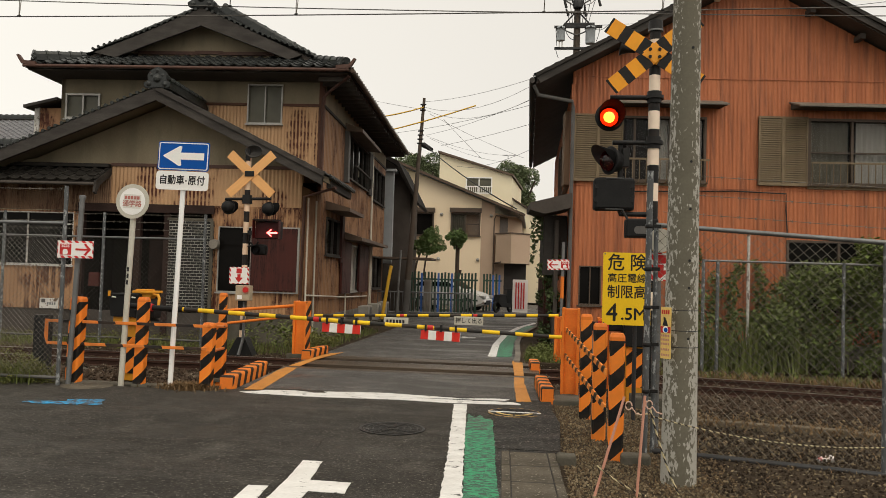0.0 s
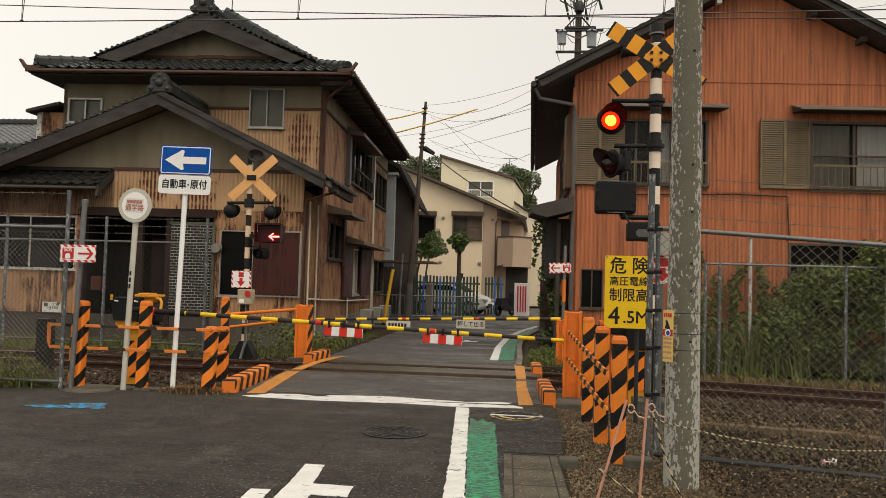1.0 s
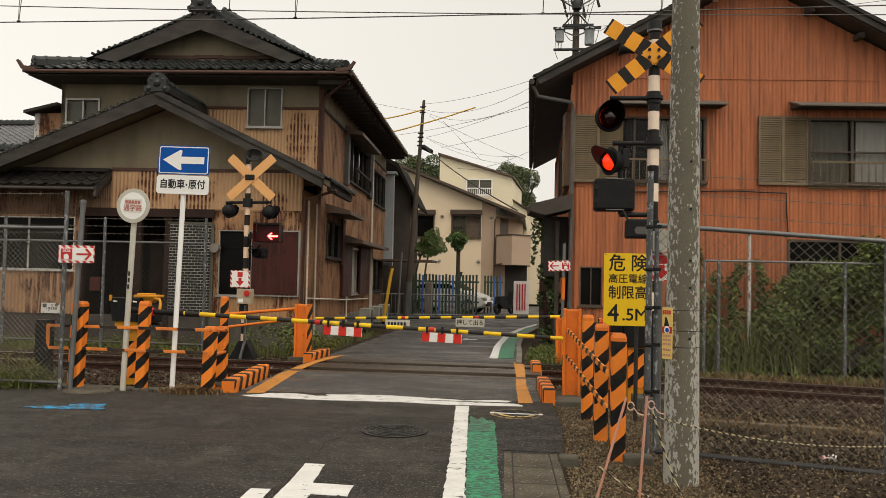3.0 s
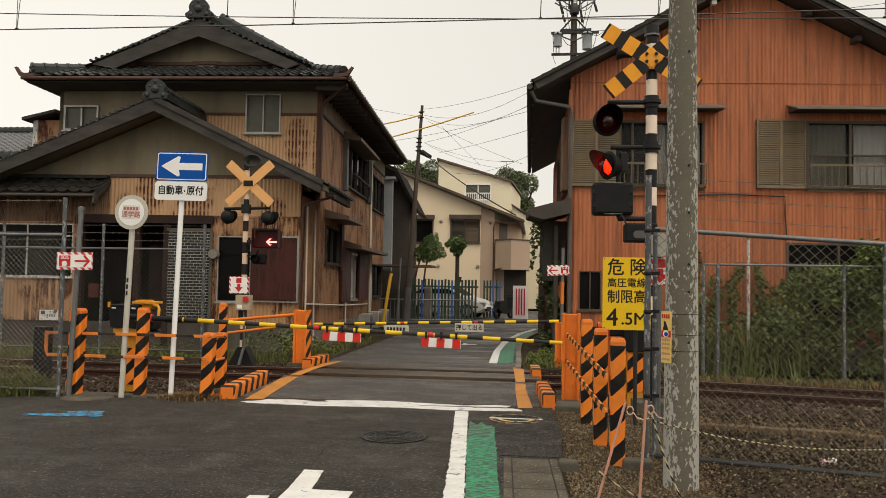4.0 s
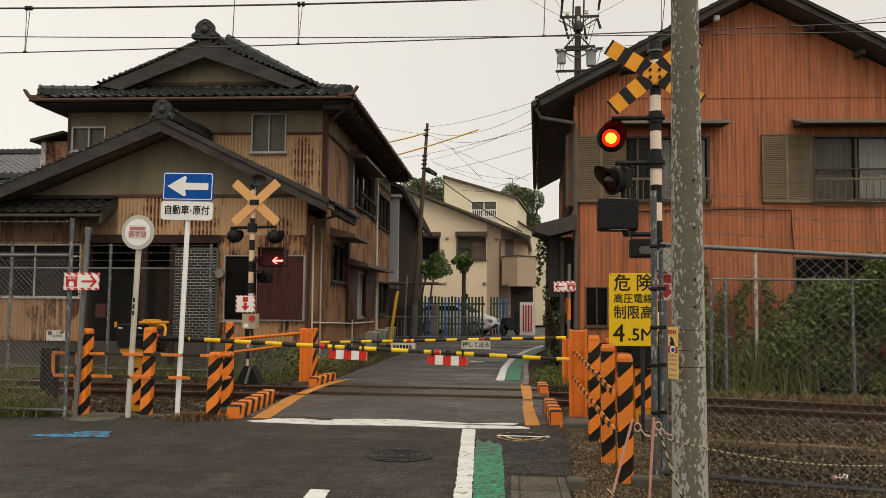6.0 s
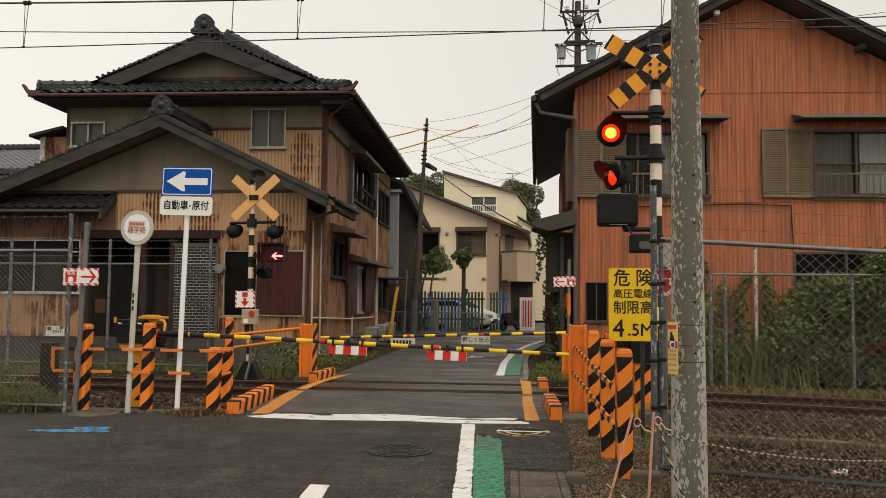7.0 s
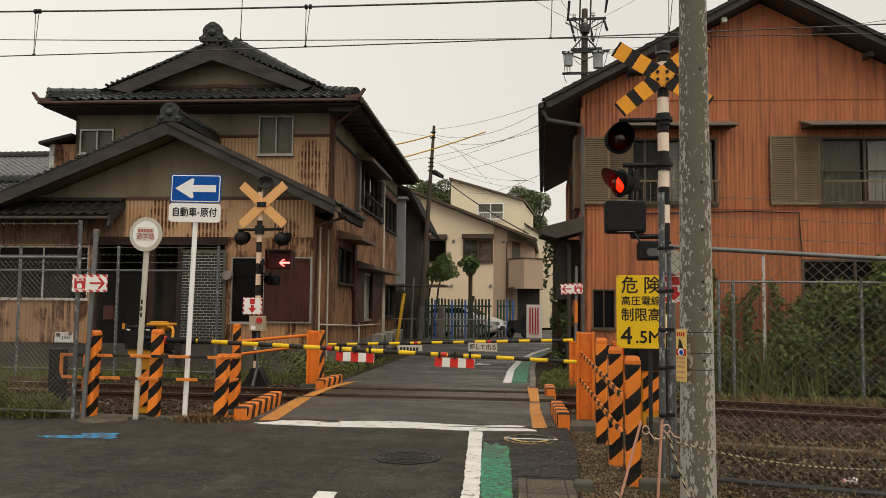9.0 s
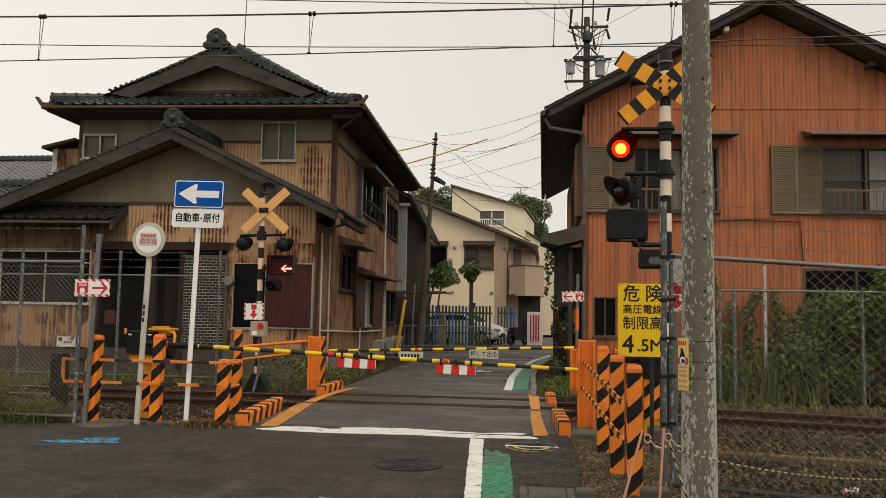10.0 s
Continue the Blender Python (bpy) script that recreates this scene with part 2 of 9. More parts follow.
def rust_rows(name, base, dark, rust, places, pitch=0.085, row=0.27):
    """Ribbed sheet whose rust sits on the ribs in short runs below rows of nails, in some parts of the wall."""
    m, n, l, b = nodes_of(name)
    co = n.new("ShaderNodeTexCoord").outputs["Object"]
    sep = n.new("ShaderNodeSeparateXYZ")
    l.new(co, sep.inputs[0])
    broad = noise_fac(n, l, co, 0.8, 5, 0.35, 0.7)
    patch = noise_fac(n, l, co, 1.6, 4, 0.62, 0.72, (1.2, 1.2, 0.55))
    for x, z, rx, rz in places:
        dx = math_node(n, l, "DIVIDE", math_node(n, l, "SUBTRACT", sep.outputs["X"], x), rx)
        dz = math_node(n, l, "DIVIDE", math_node(n, l, "SUBTRACT", sep.outputs["Z"], z), rz)
        far = math_node(n, l, "ADD", math_node(n, l, "MULTIPLY", dx, dx), math_node(n, l, "MULTIPLY", dz, dz))
        spot = math_node(n, l, "MAXIMUM", math_node(n, l, "SUBTRACT", 1.35, far), 0.0)
        patch = math_node(n, l, "MINIMUM", math_node(n, l, "ADD", patch, spot), 1.0)
    ragged_f = noise_fac(n, l, co, 9, 5, 0.30, 0.62, (1.6, 1.6, 0.7), 0.65)
    fine = noise_fac(n, l, co, 45, 5, 0.3, 0.7)
    rib = math_node(n, l, "FRACT", math_node(n, l, "ADD", math_node(n, l, "DIVIDE", sep.outputs["X"], pitch), 100.5))
    rib = math_node(n, l, "ABSOLUTE", math_node(n, l, "SUBTRACT", rib, 0.5))
    line = n.new("ShaderNodeMapRange")
    line.inputs["From Min"].default_value, line.inputs["From Max"].default_value = 0.34, 0.16
    l.new(rib, line.inputs["Value"])
    down = math_node(n, l, "FRACT", math_node(n, l, "ADD", math_node(n, l, "DIVIDE", sep.outputs["Z"], row), math_node(n, l, "MULTIPLY", ragged_f, 0.25)))
    run = n.new("ShaderNodeMapRange")
    run.inputs["From Min"].default_value, run.inputs["From Max"].default_value = 0.25, 0.85
    l.new(down, run.inputs["Value"])
    mask = math_node(n, l, "MULTIPLY", math_node(n, l, "MULTIPLY", line.outputs[0], math_node(n, l, "ADD", math_node(n, l, "MULTIPLY", run.outputs[0], 0.55), 0.45)),
                     math_node(n, l, "MULTIPLY", patch, ragged_f))
    col = blend(n, l, math_node(n, l, "MULTIPLY", broad, 0.7), base, dark)
    col = blend(n, l, math_node(n, l, "MULTIPLY", math_node(n, l, "MULTIPLY", patch, ragged_f), 0.35), col, dark)
    col = blend(n, l, math_node(n, l, "MINIMUM", math_node(n, l, "MULTIPLY", mask, 2.6), 0.97), col, rust)
    col = blend(n, l, math_node(n, l, "MULTIPLY", fine, 0.15), col, rust)
    l.new(col, b.inputs["Base Color"])
    l.new(math_node(n, l, "ADD", math_node(n, l, "MULTIPLY", mask, 0.25), 0.58), b.inputs["Roughness"])
    b.inputs["Specular IOR Level"].default_value = 0.25
    add_bump(n, l, b, fine, 0.15, 0.004)
    return m


M_asphalt = asphalt("wet_asphalt", (0.098, 0.089, 0.076), (0.019, 0.017, 0.0145), (0.33, 0.305, 0.26))
M_asphalt_wet = asphalt("glistening_wet_asphalt", (0.130, 0.119, 0.105), (0.020, 0.018, 0.016), (0.50, 0.46, 0.40), 0.62, 0.50)
M_asphalt_new = asphalt("patched_asphalt", (0.082, 0.077, 0.070), (0.018, 0.017, 0.016), (0.34, 0.32, 0.28))
M_crossing = surf("crossing_planks", (0.120, 0.088, 0.060), (0.040, 0.029, 0.020), 0.42, big=3, small=28, bump=0.6, vary=1.0, stretch=(0.15, 2.5, 1), island=0.7)
M_dirt = surf("gravelly_soil", (0.076, 0.056, 0.037), (0.028, 0.020, 0.013), 0.9, big=1.3, small=28, bump=1.0, vary=0.9,
              spots=(0.32, 0.28, 0.20), spot_scale=26, spot_at=(0.60, 0.66), dist=0.02, spec=0.1)
M_grit = surf("dark_damp_grit", (0.070, 0.051, 0.035), (0.028, 0.020, 0.014), 0.85, big=3, small=30, bump=0.6, vary=0.9, spots=(0.30, 0.26, 0.19), spot_scale=14, spot_at=(0.60, 0.68), island=0.9, dist=0.01, spec=0.1)
M_ballast = surf("rusty_ballast", (0.120, 0.086, 0.060), (0.06, 0.04, 0.028), 0.9, big=3, small=30, bump=0.6, vary=0.9,
                 spots=(0.40, 0.35, 0.27), spot_scale=14, spot_at=(0.58, 0.66), island=0.9, dist=0.01, spec=0.1)
M_white_paint = surf("worn_white_road_paint", (0.80, 0.79, 0.76), (0.55, 0.53, 0.50), 0.5, big=4, small=40, vary=0.5,
                     spots=(0.06, 0.056, 0.05), spot_scale=9, spot_at=(0.615, 0.64), stretch=(0.8, 1.6, 1))
M_white_worn = surf("badly_worn_white_road_paint", (0.80, 0.79, 0.76), (0.50, 0.48, 0.45), 0.5, big=4, small=40, vary=0.7,
                    spots=(0.07, 0.065, 0.06), spot_scale=8, spot_at=(0.60, 0.63), stretch=(1.0, 1.6, 1))
M_pale_yellow = surf("pale_yellow_road_paint", (0.66, 0.47, 0.17), (0.45, 0.31, 0.11), 0.6, big=4, small=60, vary=0.7, spots=(0.10, 0.08, 0.06), spot_scale=16, spot_at=(0.58, 0.62))
M_ring_paint = surf("rubbed_yellow_ring_paint", (0.50, 0.33, 0.13), (0.25, 0.16, 0.07), 0.6, big=4, small=60, vary=0.9, spots=(0.07, 0.055, 0.045), spot_scale=10, spot_at=(0.47, 0.53))
M_green_paint = surf("worn_green_road_paint", (0.03, 0.34, 0.155), (0.02, 0.22, 0.10), 0.5, big=3, small=40, vary=0.7,
                     spots=(0.030, 0.055, 0.042), spot_scale=17, spot_at=(0.488, 0.515), stretch=(0.9, 2.4, 1))
M_green_faded = surf("rubbed_green_road_paint", (0.03, 0.31, 0.145), (0.02, 0.20, 0.09), 0.5, big=3, small=40, vary=0.7,
                     spots=(0.05, 0.052, 0.045), spot_scale=11, spot_at=(0.47, 0.50), stretch=(0.9, 2.2, 1))
M_blue_paint = surf("blue_road_mark", (0.03, 0.34, 0.66), (0.02, 0.24, 0.5), 0.6, big=5, small=60, vary=0.6,
                    spots=(0.06, 0.056, 0.052), spot_scale=12, spot_at=(0.48, 0.50), stretch=(0.8, 2.4, 1))
M_orange_line = surf("worn_orange_road_paint", (0.62, 0.27, 0.055), (0.38, 0.15, 0.03), 0.6, big=4, small=60, vary=0.7,
                     spots=(0.10, 0.07, 0.05), spot_scale=14, spot_at=(0.62, 0.68))
M_concrete = surf("stained_concrete", (0.28, 0.255, 0.22), (0.12, 0.105, 0.085), 0.85, big=2, small=60, bump=0.5, vary=0.9)
M_concrete_dark = surf("mossy_concrete", (0.13, 0.115, 0.09), (0.05, 0.05, 0.035), 0.85, big=2.5, small=50, bump=0.6, vary=0.9)
M_pole, n_, l_, b_ = nodes_of("lichened_concrete_pole")
co_ = n_.new("ShaderNodeTexCoord").outputs["Object"]
sep_ = n_.new("ShaderNodeSeparateXYZ")
l_.new(co_, sep_.inputs[0])
broad_ = noise_fac(n_, l_, co_, 1.5, 5, 0.35, 0.7)
fine_ = noise_fac(n_, l_, co_, 60, 6, 0.3, 0.7)
flake_ = noise_fac(n_, l_, co_, 40, 7, 0.0, 1.0, (1, 1, 0.5), 0.6)
side_ = math_node(n_, l_, "ADD", math_node(n_, l_, "ADD", math_node(n_, l_, "MULTIPLY", math_node(n_, l_, "ABSOLUTE", sep_.outputs["X"]), 1.9), math_node(n_, l_, "MULTIPLY", sep_.outputs["X"], 0.22)), math_node(n_, l_, "MULTIPLY", sep_.outputs["Z"], -0.024))
mask_ = n_.new("ShaderNodeMapRange")
mask_.inputs["From Min"].default_value, mask_.inputs["From Max"].default_value = 0.612, 0.630
l_.new(math_node(n_, l_, "ADD", flake_, side_), mask_.inputs["Value"])
col_ = blend(n_, l_, math_node(n_, l_, "MULTIPLY", broad_, 0.7), (0.158, 0.145, 0.110), (0.105, 0.096, 0.073))
col_ = blend(n_, l_, math_node(n_, l_, "MULTIPLY", fine_, 0.3), col_, (0.068, 0.062, 0.046))
l_.new(blend(n_, l_, math_node(n_, l_, "MULTIPLY", mask_.outputs[0], 0.85), col_, (0.42, 0.405, 0.36)), b_.inputs["Base Color"])
b_.inputs["Roughness"].default_value = 0.85
b_.inputs["Specular IOR Level"].default_value = 0.2
add_bump(n_, l_, b_, math_node(n_, l_, "ADD", mask_.outputs[0], math_node(n_, l_, "MULTIPLY", fine_, 0.4)), 0.35, 0.003)
M_tin = surf("dull_tin_hood", (0.20, 0.18, 0.15), (0.11, 0.09, 0.075), 0.6, 0.2, big=2, small=40, vary=0.8, bump=0.15)
M_rail = surf("rusty_rail_steel", (0.075, 0.036, 0.024), (0.045, 0.02, 0.014), 0.65, 0.3, big=3, small=50, bump=0.4, vary=0.9)
M_rail_head = surf("polished_rail_head", (0.35, 0.32, 0.30), (0.2, 0.17, 0.15), 0.3, 0.9, big=3, small=60, vary=0.5)
M_galv = surf("galvanised_steel", (0.235, 0.24, 0.24), (0.12, 0.12, 0.118), 0.5, 0.6, big=4, small=50, vary=0.8, bump=0.15,
              spots=(0.16, 0.09, 0.05), spot_scale=7, spot_at=(0.68, 0.76))
M_wire = surf("weathered_wire", (0.200, 0.180, 0.148), (0.095, 0.080, 0.064), 0.5, 0.4, big=6, small=60, vary=0.8, bump=0)
M_cable = surf("black_cable", (0.034, 0.033, 0.032), None, 0.6, big=2, small=30, bump=0)
M_black = surf("black_paint", (0.015, 0.015, 0.015), (0.018, 0.017, 0.016), 0.5, big=4, small=50, vary=0.8, bump=0.12, spec=0.2)
M_whitepost = surf("white_painted_post", (0.90, 0.90, 0.88), (0.75, 0.73, 0.70), 0.45, big=4, small=60, vary=0.15, bump=0.05)
M_creampost = surf("cream_painted_post", (0.60, 0.58, 0.50), (0.4, 0.36, 0.28), 0.5, big=4, small=60, vary=0.6, bump=0.05)
M_orange = surf("orange_paint", (0.85, 0.22, 0.025), (0.55, 0.13, 0.02), 0.5, big=3, small=50, vary=0.6, bump=0.1,
                spots=(0.3, 0.10, 0.03), spot_scale=8, spot_at=(0.68, 0.75))
M_hazard = stripe("orange_black_stripes", (0.90, 0.25, 0.03), (0.009, 0.009, 0.009), 0.285, (-0.95, -0.6, 1.0), 0.53, wear=0.25, shift=0.44)
M_hazard_rail = stripe("orange_black_rail", (0.75, 0.22, 0.04), (0.02, 0.018, 0.017), 0.50, (1, 0.3, 0.4), 0.55, wear=0.45)
M_hazard_y = stripe("orange_black_strap", (0.88, 0.29, 0.05), (0.014, 0.012, 0.011), 0.33, (0, 1, 1.5), 0.55, wear=0.3)
M_kerb_stripe = stripe("orange_black_kerb", (0.85, 0.25, 0.035), (0.02, 0.018, 0.017), 0.30, (0.1, 1, -0.55), 0.55, wear=0.35)
M_boom = stripe("yellow_black_boom", (0.85, 0.55, 0.02), (0.025, 0.024, 0.022), 0.4116, (1, 0, 0), 0.53, wear=0.25, shift=0.439)
M_boom_far = stripe("yellow_black_far_boom", (0.85, 0.55, 0.02), (0.025, 0.024, 0.022), 0.389, (1, 0, 0), 0.5, wear=0.25, shift=0.064)
M_whiteblack = stripe("white_black_bands", (0.80, 0.66, 0.53), (0.010, 0.010, 0.010), 0.43, (0, 0, 1), 0.506, wear=0.14, shift=0.372)
M_blackwhite = stripe("peach_black_bands", (0.78, 0.57, 0.40), (0.012, 0.011, 0.011), 0.402, (0, 0, 1), 0.51, wear=0.2, shift=0.632)
M_tile = surf("dark_grey_roof_tile", (0.046, 0.050, 0.049), (0.022, 0.025, 0.024), 0.36, big=1.5, small=40, vary=0.8, bump=0.3,
              spots=(0.028, 0.038, 0.020), spot_scale=3, spot_at=(0.58, 0.7), island=0.6)
M_tile_brown = surf("brown_grey_roof_tile", (0.044, 0.040, 0.035), (0.018, 0.016, 0.014), 0.6, big=1.5, small=40, vary=0.9, bump=0.3, island=0.6, spec=0.15)
M_horn = surf("dark_horn_paint", (0.055, 0.052, 0.048), (0.03, 0.028, 0.026), 0.6, big=4, small=50, vary=0.7, bump=0.1, spec=0.2)
M_tile_pale = surf("pale_grey_roof_tile", (0.22, 0.22, 0.23), (0.12, 0.12, 0.125), 0.55, big=1.5, small=40, vary=0.6, bump=0.3, island=0.5)
M_darkwood = surf("weathered_dark_wood", (0.074, 0.067, 0.060), (0.032, 0.028, 0.026), 0.75, big=3, small=30, vary=0.9, bump=0.35, stretch=(0.6, 1, 2.2), spec=0.15)
M_brownwood = surf("red_brown_wood", (0.13, 0.055, 0.032), (0.06, 0.028, 0.02), 0.7, big=3, small=40, vary=0.8, bump=0.3)
M_plaster = surf("weathered_khaki_plaster", (0.30, 0.255, 0.175), (0.19, 0.155, 0.105), 0.9, big=0.9, small=40, vary=0.8, bump=0.25,
                  spots=(0.17, 0.145, 0.10), spot_scale=1.4, spot_at=(0.5, 0.75), stretch=(1.6, 1, 0.5), spec=0.15)
M_rust_metal = rusty("rust_streaked_corrugated_metal", (0.50, 0.29, 0.148), (0.32, 0.165, 0.082), (0.07, 0.022, 0.013), 1.4)
M_rust_rows = rust_rows("ribbed_metal_with_rows_of_rust", (0.60, 0.385, 0.215), (0.42, 0.235, 0.12), (0.075, 0.020, 0.012),
                        ((-0.56, 4.75, 0.30, 0.62), (-0.12, 4.6, 0.07, 0.75), (-2.35, 3.15, 0.40, 0.42), (-3.35, 3.35, 0.32, 0.5), (-3.9, 3.0, 0.2, 0.3), (-0.6, 3.0, 0.3, 0.25)))
M_rust_panel = rusty("pale_rusty_sheet", (0.49, 0.29, 0.155), (0.31, 0.16, 0.082), (0.085, 0.032, 0.018), 1.4)
# rusty sheet with the shade under the lean-to put into its darker colour
M_shaded_panel = rusty("eave_shaded_brown_sheet", (0.25, 0.155, 0.092), (0.15, 0.088, 0.05), (0.07, 0.032, 0.02), 0.9)
M_brown_side = rusty("brown_corrugated_cladding", (0.345, 0.192, 0.100), (0.21, 0.108, 0.056), (0.09, 0.040, 0.023), 1.0)
M_orange_clad = surf("orange_brown_ribbed_cladding", (0.52, 0.180, 0.076), (0.38, 0.122, 0.052), 0.6, big=0.8, small=30, vary=0.9, bump=0.12,
                     spots=(0.155, 0.062, 0.036), spot_scale=1.7, spot_at=(0.48, 0.74), stretch=(4.0, 4.0, 0.30))
M_eave_plaster = surf("dim_plaster_soffit", (0.22, 0.185, 0.13), (0.14, 0.115, 0.08), 0.9, big=1.2, small=40, vary=0.7, bump=0.2, spec=0.1)
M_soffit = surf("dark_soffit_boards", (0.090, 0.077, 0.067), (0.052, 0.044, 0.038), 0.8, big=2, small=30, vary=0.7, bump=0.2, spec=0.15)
M_alu = surf("silver_window_frame", (0.42, 0.41, 0.38), (0.28, 0.26, 0.23), 0.4, 0.5, big=3, small=50, vary=0.5, bump=0.05)
M_bronze = surf("bronze_window_frame", (0.115, 0.085, 0.062), (0.06, 0.045, 0.035), 0.5, 0.2, big=3, small=50, vary=0.6, bump=0.05)
M_louver = surf("tan_shutter_slats", (0.235, 0.175, 0.105), (0.12, 0.09, 0.055), 0.7, big=2.5, small=45, vary=0.8, bump=0.15)
M_pane = glass("dark_window_glass", (0.006, 0.0055, 0.005), 0.06, spec=0.04)
M_pane_frost = glass("frosted_window_glass", (0.070, 0.066, 0.045), 0.35, spec=0.4)
M_curtain = surf("white_curtain", (0.60, 0.58, 0.53), (0.40, 0.385, 0.34), 0.85, big=5, small=40, vary=0.6, bump=0.1, stretch=(3, 3, 0.4))
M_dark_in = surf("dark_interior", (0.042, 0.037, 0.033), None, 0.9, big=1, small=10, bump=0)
# near-black, so the porch's shade sits in the colour; also a far roof
M_porch = surf("near_black_boards", (0.020, 0.017, 0.015), (0.012, 0.010, 0.009), 0.85, big=2, small=30, vary=0.7, bump=0.2, spec=0.1)
M_redboard = rusty("dark_red_painted_board", (0.085, 0.021, 0.015), (0.045, 0.014, 0.011), (0.030, 0.012, 0.010), 1.0)
M_brick = surf("black_glazed_brick", (0.032, 0.031, 0.029), (0.016, 0.0155, 0.015), 0.6, big=3, small=50, vary=0.7, bump=0.2, island=0.4)
M_mortar = surf("pale_mortar", (0.62, 0.60, 0.54), (0.42, 0.40, 0.35), 0.9, big=3, small=60, vary=0.7, bump=0.3)
M_cream = surf("cream_render", (0.92, 0.76, 0.54), (0.82, 0.66, 0.46), 0.85, big=0.5, small=50, vary=0.5, bump=0.15)
M_brownwall = surf("taupe_render", (0.52, 0.385, 0.28), (0.43, 0.315, 0.225), 0.85, big=0.6, small=50, vary=0.5, bump=0.15)
M_yellowwall = surf("pale_yellow_render", (0.86, 0.77, 0.56), (0.74, 0.65, 0.47), 0.85, big=0.5, small=50, vary=0.5, bump=0.1)
M_white = surf("white_enamel", (0.88, 0.87, 0.84), (0.75, 0.73, 0.70), 0.4, big=4, small=60, vary=0.2, bump=0.03)
M_blue = surf("blue_sign_face", (0.004, 0.082, 0.37), (0.004, 0.065, 0.3), 0.4, big=4, small=60, vary=0.3, bump=0.02, spec=0.12)
M_yellow = surf("yellow_sign_face", (0.86, 0.55, 0.012), (0.65, 0.4, 0.01), 0.4, big=4, small=60, vary=0.35, bump=0.03)
M_amber = surf("amber_sign_face", (0.82, 0.34, 0.025), (0.55, 0.24, 0.02), 0.4, big=4, small=60, vary=0.35, bump=0.03)
M_red = surf("red_sign_print", (0.55, 0.025, 0.02), (0.4, 0.02, 0.02), 0.45, big=4, small=60, vary=0.35, bump=0.03)
M_ink = surf("black_print", (0.012, 0.012, 0.012), None, 0.5, big=4, small=60, bump=0)
M_motor_y = surf("yellow_orange_enamel", (0.75, 0.33, 0.02), (0.5, 0.2, 0.02), 0.5, big=4, small=50, vary=0.6, bump=0.1)
M_beige = surf("beige_cabinet_paint", (0.48, 0.40, 0.28), (0.3, 0.22, 0.14), 0.5, big=4, small=60, vary=0.6, bump=0.08)
M_blackplastic = surf("black_housing", (0.014, 0.014, 0.0145), (0.02, 0.02, 0.02), 0.55, big=5, small=60, vary=0.8, bump=0.1, spec=0.13)
M_pink = surf("salmon_plastic", (0.55, 0.27, 0.19), (0.4, 0.18, 0.12), 0.5, big=6, small=60, vary=0.5, bump=0.05)
M_pink_pale = surf("pale_salmon_plastic", (0.66, 0.45, 0.36), (0.5, 0.3, 0.22), 0.5, big=6, small=60, vary=0.5, bump=0.05)
M_can = surf("printed_pale_can", (0.80, 0.76, 0.74), (0.6, 0.5, 0.48), 0.35, 0.3, big=6, small=60, vary=0.5, bump=0.05, spots=(0.55, 0.09, 0.09), spot_scale=14, spot_at=(0.56, 0.58))
M_shutter_tan = surf("weathered_tan_wood", (0.20, 0.135, 0.085), (0.10, 0.065, 0.042), 0.75, big=3, small=35, vary=0.9, bump=0.25, stretch=(3, 3, 0.4))
M_sheer = surf("dim_net_curtain", (0.22, 0.205, 0.155), (0.14, 0.13, 0.098), 0.9, big=5, small=40, vary=0.7, bump=0.1, stretch=(3, 3, 0.4))
M_notice = surf("sun_faded_yellow_sheet", (0.80, 0.56, 0.17), (0.66, 0.44, 0.12), 0.5, big=6, small=60, vary=0.5, bump=0.03)
M_edge_pale = surf("pale_worn_concrete", (0.22, 0.18, 0.125), (0.08, 0.062, 0.042), 0.9, big=2.5, small=50, bump=0.5, vary=1.0)
M_faded_red = surf("faded_red_print", (0.52, 0.16, 0.13), (0.40, 0.22, 0.18), 0.6, big=14, small=60, vary=0.9, bump=0)
M_rope = stripe("yellow_black_cord", (0.50, 0.43, 0.26), (0.03, 0.027, 0.022), 0.05, (1, 0.6, 1), 0.55, wear=0.3)
M_leaf = surf("green_leaves", (0.190, 0.245, 0.058), (0.085, 0.125, 0.029), 0.55, big=2, small=20, vary=0.7, bump=0.0, island=0.85)
M_leaf_dark = surf("dark_green_leaves", (0.125, 0.170, 0.068), (0.07, 0.105, 0.040), 0.6, big=1, small=15, vary=0.6, bump=0.0, island=0.6)
M_leaf_pine = surf("fresh_garden_leaves", (0.185, 0.275, 0.090), (0.115, 0.18, 0.058), 0.6, big=2, small=15, vary=0.6, bump=0.0, island=0.65)
M_grass = surf("grass_blades", (0.155, 0.185, 0.045), (0.085, 0.105, 0.027), 0.6, big=3, small=20, vary=0.6, bump=0.0, island=0.5)
M_weed = surf("yellow_green_weed_leaves", (0.175, 0.175, 0.036), (0.09, 0.095, 0.022), 0.6, big=2, small=20, vary=0.7, bump=0.0, island=0.75)
M_straw = surf("dry_straw", (0.24, 0.15, 0.07), (0.13, 0.08, 0.04), 0.8, big=4, small=30, vary=0.7, bump=0.0, island=0.5)
M_bark = surf("bark", (0.085, 0.06, 0.042), (0.04, 0.03, 0.022), 0.85, big=6, small=40, vary=0.9, bump=0.6, stretch=(2, 2, 0.5))
M_wood_pole = surf("grey_brown_utility_pole", (0.10, 0.078, 0.06), (0.06, 0.046, 0.036), 0.8, big=3, small=40, vary=0.8, bump=0.3, stretch=(2, 2, 0.4))
M_yellow_guard = surf("yellow_guy_guard", (0.75, 0.43, 0.04), (0.55, 0.34, 0.02), 0.5, big=4, small=50, vary=0.4, bump=0.05)
